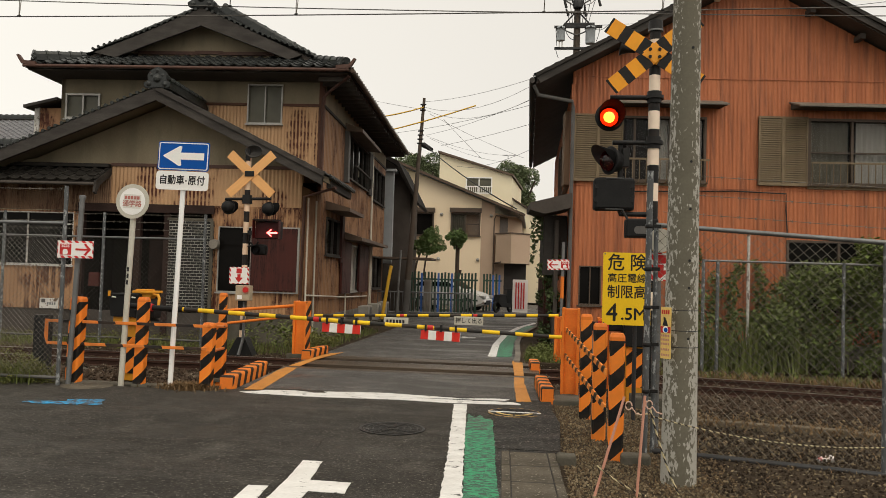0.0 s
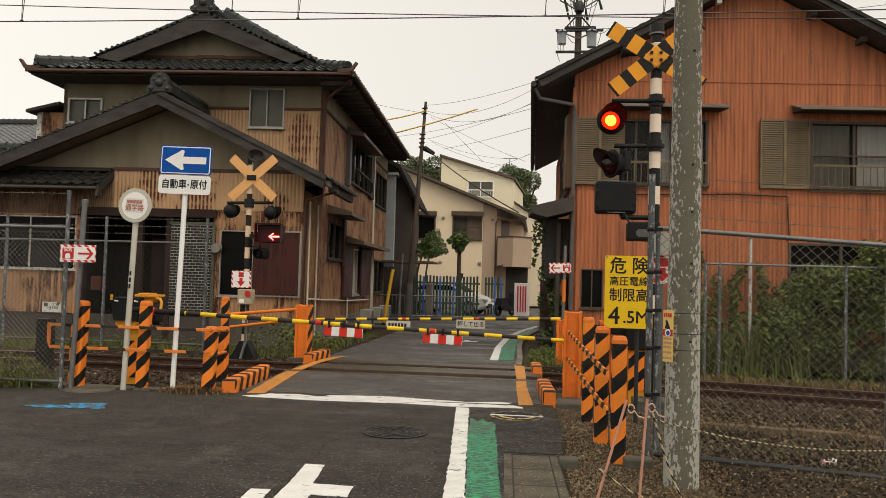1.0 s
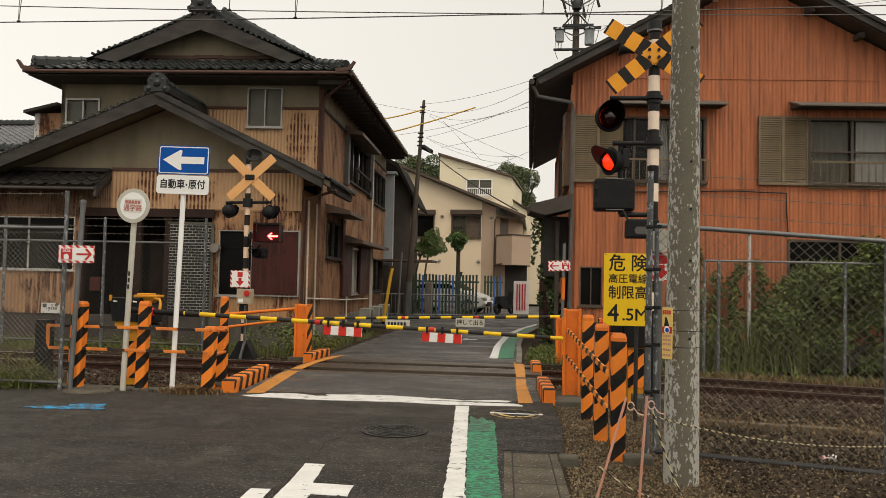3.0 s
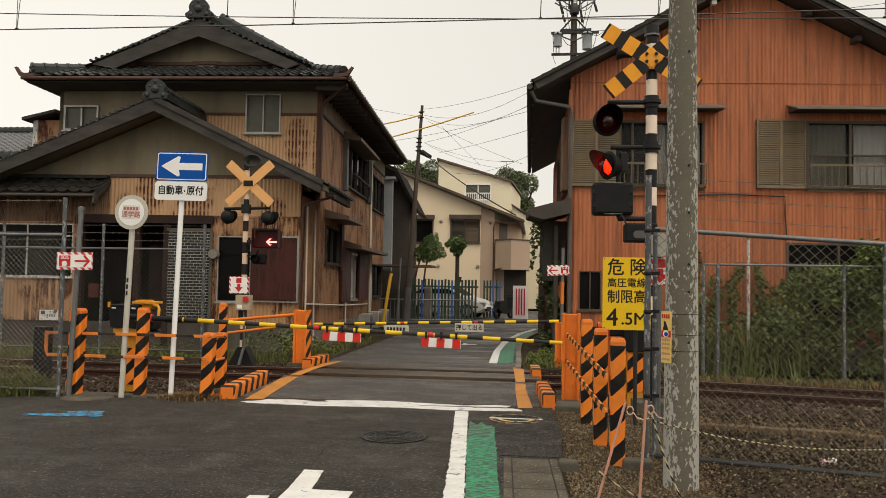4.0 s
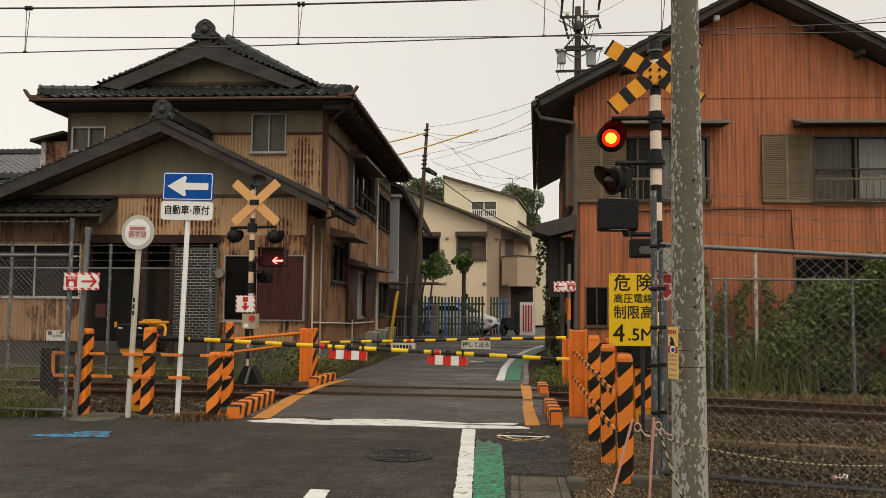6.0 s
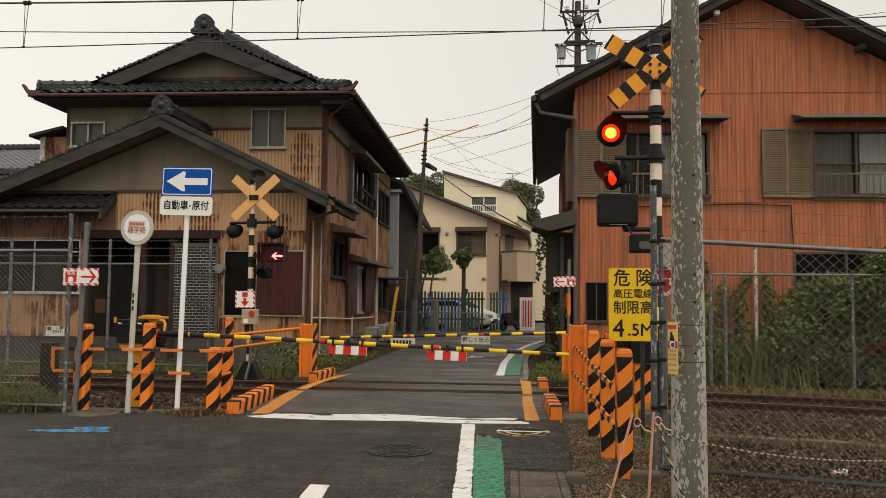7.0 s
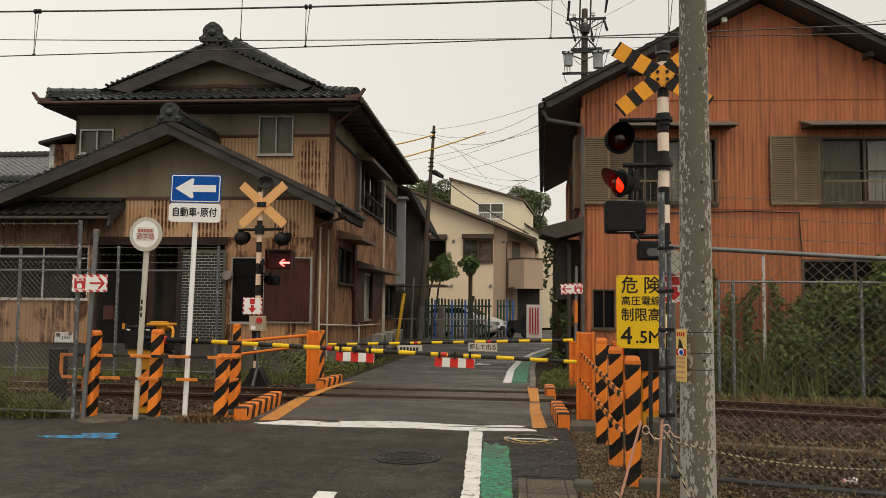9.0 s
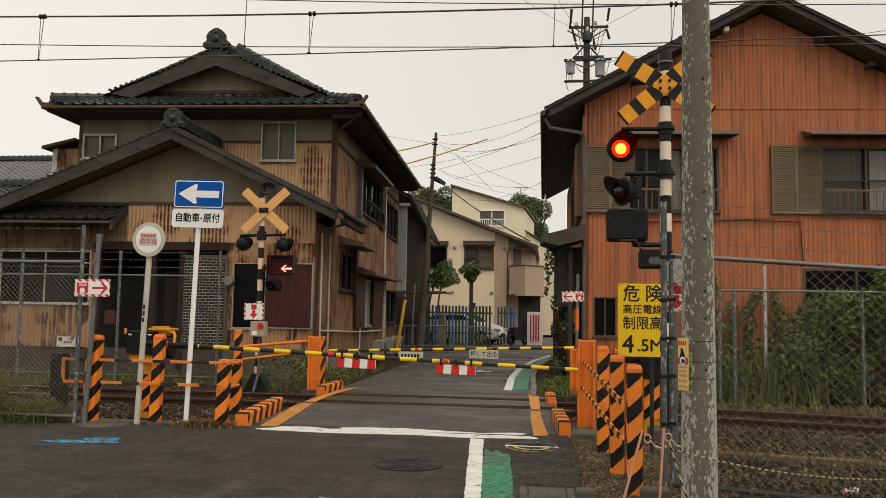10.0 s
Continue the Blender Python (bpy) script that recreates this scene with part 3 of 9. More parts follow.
M_green_slat = surf("green_fence_slat", (0.045, 0.085, 0.06), (0.025, 0.05, 0.035), 0.6, big=3, small=40, vary=0.6, bump=0.1)
M_blue_slat = surf("blue_fence_slat", (0.06, 0.16, 0.48), (0.04, 0.1, 0.33), 0.6, big=3, small=40, vary=0.5, bump=0.1)
M_hood = surf("tin_hood", (0.145, 0.102, 0.074), (0.07, 0.046, 0.034), 0.6, 0.2, big=2, small=40, vary=0.8, bump=0.15)
M_gutter = surf("brown_rain_gutter", (0.110, 0.055, 0.040), (0.06, 0.032, 0.025), 0.6, big=3, small=40, vary=0.8, bump=0.1)
M_greypipe = surf("grey_downpipe", (0.12, 0.115, 0.11), (0.07, 0.066, 0.06), 0.6, big=3, small=40, vary=0.7, bump=0.1)
M_carpaint = surf("pearl_white_car_paint", (0.72, 0.71, 0.68), (0.66, 0.65, 0.62), 0.2, big=2, small=30, vary=0.2, bump=0)
M_tyre = surf("tyre_rubber", (0.015, 0.015, 0.015), None, 0.85, big=4, small=50, bump=0.1)
M_xboard = stripe("amber_black_board", (0.82, 0.34, 0.025), (0.010, 0.010, 0.010), 0.262, (1, 0, 0), 0.575, wear=0.15, shift=0.20, mirror=True)
M_xpale = surf("faded_orange_board", (0.84, 0.45, 0.17), (0.70, 0.34, 0.12), 0.55, big=3, small=30, vary=0.5, bump=0.08, stretch=(0.4, 1, 7))
M_redwhite = stripe("red_white_blocks", (0.60, 0.03, 0.02), (0.75, 0.73, 0.70), 0.20, (1, 0, 0), 0.5, wear=0.15)
M_candy = stripe("red_white_diagonal_border", (0.60, 0.03, 0.03), (0.76, 0.74, 0.71), 0.09, (1, 0, 1), 0.5, wear=0.1)
M_arrow_on = glow("lit_red_arrow", (1.0, 0.030, 0.026), 26.0)
M_bulb_core = glow("lit_lamp_core", (1.0, 0.80, 0.15), 30.0)
M_bulb_side = glow("lit_lamp_side", (1.0, 0.10, 0.05), 6.0)
M_bulb_ring = glow("lit_lamp_ring", (1.0, 0.14, 0.03), 3.0)
m_, n_, l_, b_ = nodes_of("red_signal_lens")
tr_, gl_, mx_ = n_.new("ShaderNodeBsdfTransparent"), n_.new("ShaderNodeBsdfGlossy"), n_.new("ShaderNodeMixShader")
tr_.inputs["Color"].default_value = (0.9, 0.085, 0.03, 1)
gl_.inputs["Color"].default_value, gl_.inputs["Roughness"].default_value = (0.8, 0.8, 0.8, 1), 0.25
mx_.inputs[0].default_value = 0.05
l_.new(tr_.outputs[0], mx_.inputs[1]), l_.new(gl_.outputs[0], mx_.inputs[2])
l_.new(mx_.outputs[0], n_["Material Output"].inputs["Surface"])
M_lens = m_
M_darkpipe = surf("dark_wet_pipe", (0.045, 0.045, 0.046), (0.025, 0.024, 0.023), 0.5, 0.3, big=4, small=40, vary=0.8, bump=0.1)
M_wire_bright = surf("bare_zinc_wire", (0.27, 0.255, 0.222), (0.13, 0.115, 0.098), 0.5, 0.4, big=6, small=60, vary=0.8, bump=0)
M_wire_far = surf("dull_wire", (0.12, 0.115, 0.105), (0.06, 0.052, 0.045), 0.6, 0.3, big=6, small=60, vary=0.8, bump=0)
M_pane_clear = glass("clear_window_glass", (0.012, 0.012, 0.012), 0.05, 0.82)
# red base colour that imitates the glow around the lit arrow
M_arrow_halo = surf("arrow_halo_red", (0.055, 0.006, 0.006), None, 0.45, big=4, small=40, bump=0.0, spec=0.2)
M_visor_in = surf("dull_inner_visor", (0.075, 0.06, 0.06), None, 0.8, big=4, small=40, bump=0.0, spec=0.05)
M_visor = surf("matt_black_visor", (0.007, 0.007, 0.007), None, 0.9, big=4, small=40, bump=0.0, spec=0.03)
M_peel = surf("peeling_grey_paint", (0.12, 0.128, 0.132), (0.06, 0.063, 0.064), 0.6, 0.1, big=4, small=40, vary=0.8, bump=0.2, spots=(0.30, 0.31, 0.31), spot_scale=30, spot_at=(0.545, 0.59), stretch=(1, 1, 0.5))
M_pipe_cream = surf("cream_plastic_pipe", (0.74, 0.70, 0.60), (0.55, 0.50, 0.41), 0.5, big=4, small=60, vary=0.5, bump=0.05)
M_unit = surf("off_white_appliance", (0.74, 0.72, 0.66), (0.58, 0.55, 0.48), 0.5, big=3, small=50, vary=0.5, bump=0.04)
M_unit_grey = surf("grimy_grey_appliance", (0.40, 0.385, 0.35), (0.25, 0.235, 0.20), 0.5, big=3, small=50, vary=0.8, bump=0.04)
M_gravel = surf("mixed_gravel", (0.36, 0.285, 0.18), (0.13, 0.10, 0.07), 0.9, big=3, small=30, bump=0.4, vary=0.9, island=0.97, dist=0.01, spec=0.1)
M_slab = surf("damp_concrete_slab", (0.125, 0.108, 0.082), (0.055, 0.048, 0.036), 0.8, big=3, small=34, bump=0.6, vary=1.0, spots=(0.30, 0.27, 0.22), spot_scale=40, spot_at=(0.6, 0.66), spec=0.15)
M_pole_white = surf("peeling_white_paint", (0.66, 0.64, 0.60), (0.45, 0.43, 0.39), 0.7, big=4, small=50, vary=0.6, bump=0.2, spots=(0.14, 0.10, 0.07), spot_scale=14, spot_at=(0.54, 0.58))
# red-brown wood darkened in colour for the shade of the porch
M_porch_wood = surf("shade_dark_red_brown_wood", (0.045, 0.026, 0.021), (0.024, 0.015, 0.013), 0.75, big=3, small=40, vary=0.8, bump=0.3, spec=0.15)
M_leaf_far = surf("soft_green_leaves", (0.175, 0.215, 0.105), (0.12, 0.155, 0.072), 0.6, big=1, small=15, vary=0.5, bump=0.0, island=0.45)
M_litter = surf("brown_leaf_litter", (0.23, 0.16, 0.092), (0.06, 0.04, 0.024), 0.8, big=3, small=30, bump=0.3, vary=0.9, island=0.85, dist=0.01, spec=0.15)
M_bluegrey = surf("pale_blue_grey_metal", (0.42, 0.45, 0.47), (0.28, 0.30, 0.31), 0.5, 0.2, big=2, small=40, vary=0.6, bump=0.1)
M_iron = surf("cast_iron", (0.035, 0.033, 0.031), (0.02, 0.019, 0.018), 0.5, 0.4, big=5, small=40, vary=0.7, bump=0.2)


# ---- ground, road, railway ----
RAIL_Y = (12.08, 13.15)


def track_bend(x):
    """How far the track has swung towards the road side of the fence at x."""
    return 0.0 if x < 0 else -0.036 * x * x if x < 3 else -0.324 - 0.216 * (x - 3)




def sheet(name, pts, z, thick, mat, parent=None):
    return part(name, prism(BM(), pts, "z", z - thick, z), mat, parent)


tagged(sheet("ground", [(-400, -60), (400, -60), (400, 700), (-400, 700)], -0.16, 0.3, M_dirt),
       "bare brown soil around the tracks and houses", "ground", kind="structure")
road = thing("road", "damp grey asphalt street that crosses the railway", "road", kind="structure")
sheet("near_roadway", [(-30, -30), (0.24, -30), (0.24, 9.6), (-3.62, 9.6), (-3.60, 9.42), (-3.95, 9.2), (-30, 8.75)], 0.0, 0.25, M_asphalt, road)
sheet("crossing_approach", [(0.1, 9.6), (0.06, 11.72), (-3.75, 11.72), (-3.62, 9.6)], 0.002, 0.25, M_asphalt_wet, road)
sheet("far_roadway", [(-3.75, 13.72), (-0.12, 13.72), (-0.2, 16), (0.3, 24), (1.4, 31), (8, 45), (-16, 45), (-12, 29.5), (-4.6, 27.0), (-3.75, 22)],
      0.0, 0.25, M_asphalt_wet, road)
sheet("asphalt_patch", [(-0.34, 6.78), (0.26, 6.78), (0.3, 8.1), (0.24, 8.9), (-0.3, 8.9), (-0.36, 7.9)], 0.006, 0.05, M_asphalt_new, road)
sheet("asphalt_patch", [(-0.21, 5.0), (-0.12, 5.0), (-0.2, 6.72), (0.24, 6.74), (0.24, 6.8), (-0.34, 6.8)], 0.006, 0.05, M_asphalt_new, road)
kerb_line = [(-0.30, 13.74), (-0.31, 15.0), (-0.375, 17.6), (-0.36, 19.0), (-0.25, 21.3), (0.16, 24.8), (0.9, 28.0)]
far_kerb = thing("far_kerb", "low grey concrete kerb along the street", "kerb", kind="structure")
for (xa, ya), (xb, yb) in zip(kerb_line, kerb_line[1:]):
    bm = prism(BM(), [(xa, ya), (xa + 0.10, ya), (xb + 0.10, yb - 0.01), (xb, yb - 0.01)], "z", -0.15, 0.045)
    part("kerb_stone", bm, M_concrete, far_kerb)
sheet("far_verge", [(-0.20, 13.76), (0.9, 13.76), (1.4, 28.0), (1.0, 28.0), (0.26, 24.8), (-0.15, 21.3), (-0.26, 19.0), (-0.275, 17.6), (-0.21, 15.0)], 0.012, 0.3, M_dirt, road)
# verge beside the near road, and the gravel corner
sheet("verge", [(0.24, -30), (30, -30), (30, 6.4), (1.4, 7.0), (0.9, 9.2), (0.24, 9.5)], -0.02, 0.3, M_dirt, road)
crossing = thing("level_crossing_deck", "dark worn plank deck between and beside the rails", "crossing deck", kind="structure")
yy = 11.72
while yy < 13.72:
    w = 0.19
    if not any(abs(yy + w / 2 - r) < 0.15 for r in RAIL_Y):
        part("plank", box(BM(), -3.78, 0.12, yy, yy + w, -0.2, 0.004 + random.uniform(-0.004, 0.004), 0.008), M_crossing, crossing)
    yy += w + 0.012


def frayed(pts, step=0.07, amp=0.0045):
    """The same outline with many small uneven steps along its edges."""
    out = []
    for a, b in zip(pts, pts[1:] + pts[:1]):
        a, b = Vector(a), Vector(b)
        n = max(1, int((b - a).length / step))
        side = Vector((b.y - a.y, a.x - b.x)).normalized() if n > 1 else Vector((0, 0))
        out += [tuple(a.lerp(b, i / n) + side * (random.uniform(-amp, amp) if i else 0)) for i in range(n)]
    return out


def mark(name, pts, mat, label, z=0.006, fray=(0.07, 0.0045)):
    pts = frayed(pts, *fray)
    ob = part(name, prism(BM(), pts, "z", z - 0.004, z), mat)
    return tagged(ob, label, "road marking", kind="structure")


mark("stop_line", [(-3.46, 9.19), (-3.34, 9.115), (-2.55, 9.06), (-1.50, 9.15), (-0.965, 9.09), (-0.11, 9.19), (-0.12, 9.27), (-0.22, 9.36), (-0.70, 9.345), (-1.30, 9.335), (-1.36, 9.37), (-1.20, 9.39), (-0.74, 9.425), (-0.30, 9.44), (-0.25, 9.56), (-0.42, 9.58), (-0.80, 9.47), (-1.24, 9.54), (-1.76, 9.617), (-2.10, 9.58), (-2.51, 9.50), (-2.44, 9.40), (-2.76, 9.31), (-2.62, 9.39), (-2.854, 9.47), (-3.21, 9.42), (-3.30, 9.28)], M_white_worn, "worn white painted stop line across the asphalt")
mark("edge_line", [(-0.53, 4.2), (-0.36, 4.2), (-0.43, 5.24), (-0.54, 6.62), (-0.718, 9.03), (-0.869, 9.03), (-0.669, 6.58), (-0.576, 5.2)], M_white_worn, "worn white painted edge line", 0.008, (0.06, 0.007))
mark("green_lane", [(-0.355, 4.2), (-0.14, 4.2), (-0.191, 5.29), (-0.247, 6.01), (-0.305, 7.01), (-0.345, 7.6), (-0.608, 7.5), (-0.535, 6.62), (-0.425, 5.24)], M_green_paint,
     "cracked green painted walking lane on the asphalt", 0.007, (0.03, 0.006))
mark("green_lane", [(-0.608, 7.51), (-0.345, 7.61), (-0.372, 8.04), (-0.40, 8.22), (-0.45, 8.15), (-0.52, 8.36), (-0.57, 8.2), (-0.65, 8.42)], M_green_faded,
     "worn upper end of the green painted lane", 0.007, (0.03, 0.008))
mark("edge_line", [(-0.806, 14.62), (-0.653, 14.65), (-0.71, 17.46), (-0.615, 20.75), (-0.292, 23.88), (0.2, 26.6), (0.03, 26.6), (-0.45, 23.9), (-0.77, 20.7), (-0.85, 17.4)],
     M_white_paint, "white painted edge line beyond the crossing")
mark("green_lane", [(-0.65, 14.7), (-0.375, 14.75), (-0.41, 18.4), (-0.33, 21.3), (0.08, 24.8), (-0.17, 24.8), (-0.28, 23.88), (-0.605, 20.75), (-0.70, 17.46)], M_green_paint,
     "green painted walking lane beyond the crossing")
mark("road_mark", [(-1.73, 18.75), (-1.34, 18.95), (-1.36, 19.15), (-1.52, 19.05), (-1.62, 19.30), (-1.70, 19.30), (-1.66, 19.0)], M_white_worn, "worn scrap of white road paint beyond the crossing")
mark("orange_line", [(-3.477, 9.38), (-3.266, 9.44), (-3.50, 11.47), (-3.54, 11.87), (-3.70, 11.87), (-3.70, 11.3)], M_orange_line, "worn orange line along the crossing edge")
mark("orange_line", [(-3.71, 11.9), (-3.54, 11.9), (-3.56, 12.96), (-3.43, 14.25), (-3.6, 14.0), (-3.67, 13.6)], M_orange_line, "worn orange line along the crossing edge", 0.012)
mark("orange_line", [(-0.165, 9.42), (0.007, 9.47), (-0.092, 11.1), (-0.11, 11.85), (-0.25, 11.85), (-0.231, 11.0)], M_orange_line, "worn orange line along the crossing edge")
mark("orange_line", [(-0.25, 11.9), (-0.11, 11.9), (-0.166, 14.05), (-0.343, 14.0)], M_orange_line, "worn orange line along the crossing edge", 0.012)
mark("direction_arrow", [(-1.62, 3.9), (-1.44, 3.9), (-1.45, 5.17), (-1.20, 5.16), (-1.22, 5.43), (-1.515, 5.44), (-1.575, 5.99), (-1.731, 5.99), (-1.68, 5.45)],
     M_white_paint, "white painted road arrow, worn")
mark("direction_arrow", [(-1.82, 4.2), (-1.66, 4.2), (-1.745, 5.23), (-1.88, 5.22)], M_white_paint, "white painted road mark beside the arrow")
mark("blue_mark", [(-5.32, 7.80), (-5.1, 7.78), (-4.9, 7.80), (-4.62, 7.84), (-4.44, 7.88), (-4.55, 8.04), (-4.60, 8.20), (-4.78, 8.18), (-4.98, 8.10), (-4.9, 7.98), (-5.1, 7.95), (-5.3, 7.88)], M_blue_paint,
     "bright blue spray paint patch on the asphalt")


def manhole(x, y, r, label, stripes=False):
    t = thing("manhole_cover", label, "manhole cover", pose(x, y, 0))
    bm = BM()
    lathe(bm, [(r, 0.004), (r, 0.010), (r * 0.93, 0.010), (r * 0.92, 0.003)], 40)
    part("rim", bm, M_iron, t)
    bm = BM()
    cyl(bm, (0, 0, -0.02), (0, 0, 0.005), r * 0.92, seg=40)
    part("lid", bm, M_asphalt_new, t)
    bm = BM()
    for k in range(1, 5):
        rr = r * 0.2 * k
        lathe(bm, [(rr, 0.005), (rr, 0.010), (rr - 0.012, 0.010), (rr - 0.012, 0.005)], 30)
    part("relief", bm, M_iron, t)
    spoke = mesh_of(cyl(BM(), (r * 0.22, 0, 0.006), (r * 0.85, 0, 0.006), 0.006, seg=4), M_iron, "spoke")
    for k in range(12):
        piece("spoke", spoke, pose(0, 0, 0, 0, 0, k * 30), t)
    if stripes:
        part("paint_bar", box(BM(), -r * 1.05, r * 1.05, -0.02, 0.02, 0.011, 0.015), M_white_paint, t, "white painted bar")
        bm = BM()
        for s in (-1, 1):
            pts = [(s * r * 0.75 * math.cos(a), -r * 0.75 * math.sin(a)) for a in np.linspace(0.12, 1.5, 8)]
            pts += [(s * r * 0.6 * math.cos(a), -r * 0.6 * math.sin(a)) for a in np.linspace(1.5, 0.12, 8)]
            prism(bm, pts, "z", 0.011, 0.014)
        part("paint_arc", bm, M_pale_yellow, t, "yellow painted arcs")
        part("paint_ring", lathe(BM(), [(r * 1.06, 0.006), (r * 1.06, 0.0125), (r * 0.985, 0.0125), (r * 0.98, 0.006)], 40), M_ring_paint, t, "rubbed yellow painted ring")
    return t


manhole(-1.29, 7.42, 0.31, "round cast iron manhole cover in the asphalt")
manhole(-0.17, 8.62, 0.27, "round manhole cover with worn yellow and white paint", True)
# cracks run from the cover across the asphalt
bm = BM()
pts = []
for (xa, ya), (xb, yb) in (((-1.60, 7.36), (-1.79, 6.81)), ((-1.79, 6.81), (-1.70, 6.03)), ((-1.70, 6.03), (-1.66, 5.6))):
    n = int(math.hypot(xb - xa, yb - ya) / 0.05)
    pts += [(xa + (xb - xa) * k / n + random.uniform(-0.009, 0.009), ya + (yb - ya) * k / n) for k in range(n)]
for a, b in zip(pts, pts[1:]):
    d = Vector((b[1] - a[1], a[0] - b[0])).normalized() * 0.006
    quad(bm, (a[0] + d.x, a[1] + d.y, 0.004), (a[0] - d.x, a[1] - d.y, 0.004), (b[0] - d.x, b[1] - d.y, 0.004), (b[0] + d.x, b[1] + d.y, 0.004))
part("crack", bm, M_dark_in, road)

# gutter of concrete slabs by the road edge
gutter = thing("roadside_gutter", "row of grey concrete gutter slabs along the road edge", "gutter", kind="structure")
slab = mesh_of(box(BM(), -0.150, 0.150, -0.237, 0.237, -0.1, 0.008, 0.006), M_slab, "slab")
side = mesh_of(box(BM(), -0.032, 0.032, -0.237, 0.237, -0.1, 0.012, 0.006), M_slab, "edge")
joint = mesh_of(box(BM(), -0.222, 0.222, -0.010, 0.010, -0.05, 0.0065), M_dark_in, "dirt_joint")
for s in (-0.154, 0.154):
    part("seam", box(BM(), s - 0.005, s + 0.005, -3.5, -0.02, -0.05, 0.0055), M_dark_in, gutter)
gutter.matrix_basis = pose(-0.01, 6.72, 0, 0, 0, 2.2)
for i in range(7):
    y = -0.26 - i * 0.492
    xx = 0.0
    piece("slab", slab, pose(xx, y, 0), gutter)
    for s in (-0.19, 0.19):
        piece("edge_slab", side, pose(xx + s, y, 0), gutter)
    piece("dirt_joint", joint, pose(xx, y + 0.246, 0), gutter)

# rails and bed
bed = thing("track_bed", "low bed of rusty brown stones under the rails", "track bed", kind="structure")
TRACK_X = [-60, -30, -10, -3.8, 0.14] + [0.5 + 0.5 * k for k in range(7)] + [4, 6, 9, 14]
for xs in ([x for x in TRACK_X if x <= -3.8], [x for x in TRACK_X if x >= 0.14]):
    edge = [(x, 10.4 + track_bend(x)) for x in xs] + [(x, 14.5 + track_bend(x) * 0.6) for x in xs[::-1]]
    part("bed", prism(BM(), edge, "z", -0.4, -0.15), M_ballast, bed)


def rail_profile():
    return [(-0.055, -0.13), (0.055, -0.13), (0.055, -0.115), (0.010, -0.10), (0.010, -0.04), (0.032, -0.03), (0.032, 0.0), (-0.032, 0.0), (-0.032, -0.03),
            (-0.010, -0.04), (-0.010, -0.10), (-0.055, -0.115)]


for y in RAIL_Y:
    r = thing("rail", "rust-brown steel railway rail", "rail", group="railway rails")
    for nm, prof, mt, lb in (("web", [(u, v - 0.022) for u, v in rail_profile()], M_rail, ""), ("head", [(-0.028, -0.022), (0.028, -0.022), (0.028, -0.018), (-0.028, -0.018)], M_rail_head, "worn shiny running face")):
        bm = BM()
        rings = [[bm.verts.new((x, y + track_bend(x) + u, v)) for u, v in prof] for x in TRACK_X]
        for p, q in zip(rings, rings[1:]):
            for k in range(len(prof)):
                bm.faces.new((p[k], q[k], q[(k + 1) % len(prof)], p[(k + 1) % len(prof)]))
        bm.faces.new(rings[0]), bm.faces.new(rings[-1][::-1])
        part(nm, bm, mt, r, lb, fix=True)
for x in np.arange(-16, 14, 0.64):
    if not -3.6 < x < 0.3:
        s = tagged(part("sleeper", box(BM(), x, x + 0.22, 11.58 + track_bend(x), 13.65 + track_bend(x), -0.27, -0.142, 0.012), M_concrete_dark), "weathered concrete railway sleeper",
                   "sleeper", group="railway sleepers")


def stones(name, x0, x1, y0, y1, z, n, size, mat, label, seed, dz=0.03, bend=0.0):
    rnd = random.Random(seed)
    verts, faces = [], []
    base = [(1, 0, 0), (-1, 0, 0), (0, 1, 0), (0, -1, 0), (0, 0, 1), (0, 0, -1)]
    tri = [(0, 2, 4), (2, 1, 4), (1, 3, 4), (3, 0, 4), (2, 0, 5), (1, 2, 5), (3, 1, 5), (0, 3, 5)]
    for _ in range(n):
        s = size * rnd.uniform(0.5, 1.5)
        c = Vector((rnd.uniform(x0, x1), rnd.uniform(y0, y1), z + rnd.uniform(0, dz)))
        c.y += bend * track_bend(c.x)
        e = Euler((rnd.uniform(0, 6), rnd.uniform(0, 6), rnd.uniform(0, 6))).to_matrix()
        k = len(verts)
        for v in base:
            verts.append(c + e @ (Vector(v) * s * rnd.uniform(0.6, 1.2)))
        faces += [(a + k, b + k, d + k) for a, b, d in tri]
    me = bpy.data.meshes.new(name)
    me.from_pydata(verts, [], faces)
    me.materials.append(mat)
    return tagged(new(name, me), label, "stones", kind="stuff")


stones("ballast", -10, -3.8, 10.3, 14.6, -0.145, 5000, 0.026, M_ballast, "rusty brown railway ballast stones", 1)
stones("ballast", 0.2, 9, 10.45, 13.9, -0.145, 7500, 0.034, M_ballast, "rusty brown railway ballast stones", 2, bend=1.0)
stones("ballast", -3.95, -3.5, 9.3, 10.6, -0.10, 250, 0.024, M_ballast, "ballast stones beside the crossing", 5)
stones("gravel", 0.28, 1.32, 4.2, 9.4, -0.02, 5200, 0.0092, M_gravel, "small brown gravel and dead leaves by the roadside", 3, 0.012)
stones("leaf_litter", 0.28, 1.55, 4.2, 9.4, -0.02, 5500, 0.0105, M_litter, "dark brown leaf litter among the gravel", 8, 0.012)
stones("gravel", 1.3, 4.6, 4.2, 7.4, -0.02, 5500, 0.012, M_grit, "dark leaf litter and grit at the fence foot", 7, 0.012)
stones("gravel", 1.2, 9, 7.2, 10.6, -0.15, 7000, 0.016, M_grit, "small brown gravel and litter beside the tracks", 4, 0.02)

stones("debris", 1.2, 9, 6.4, 10.4, -0.14, 2100, 0.015, M_gravel, "scattered pale stones and rubble behind the fence", 9, 0.04)
stones("debris", 0.3, 4.4, 4.4, 7.6, -0.015, 2300, 0.0100, M_gravel, "scattered pale stones on the roadside gravel", 10, 0.01)
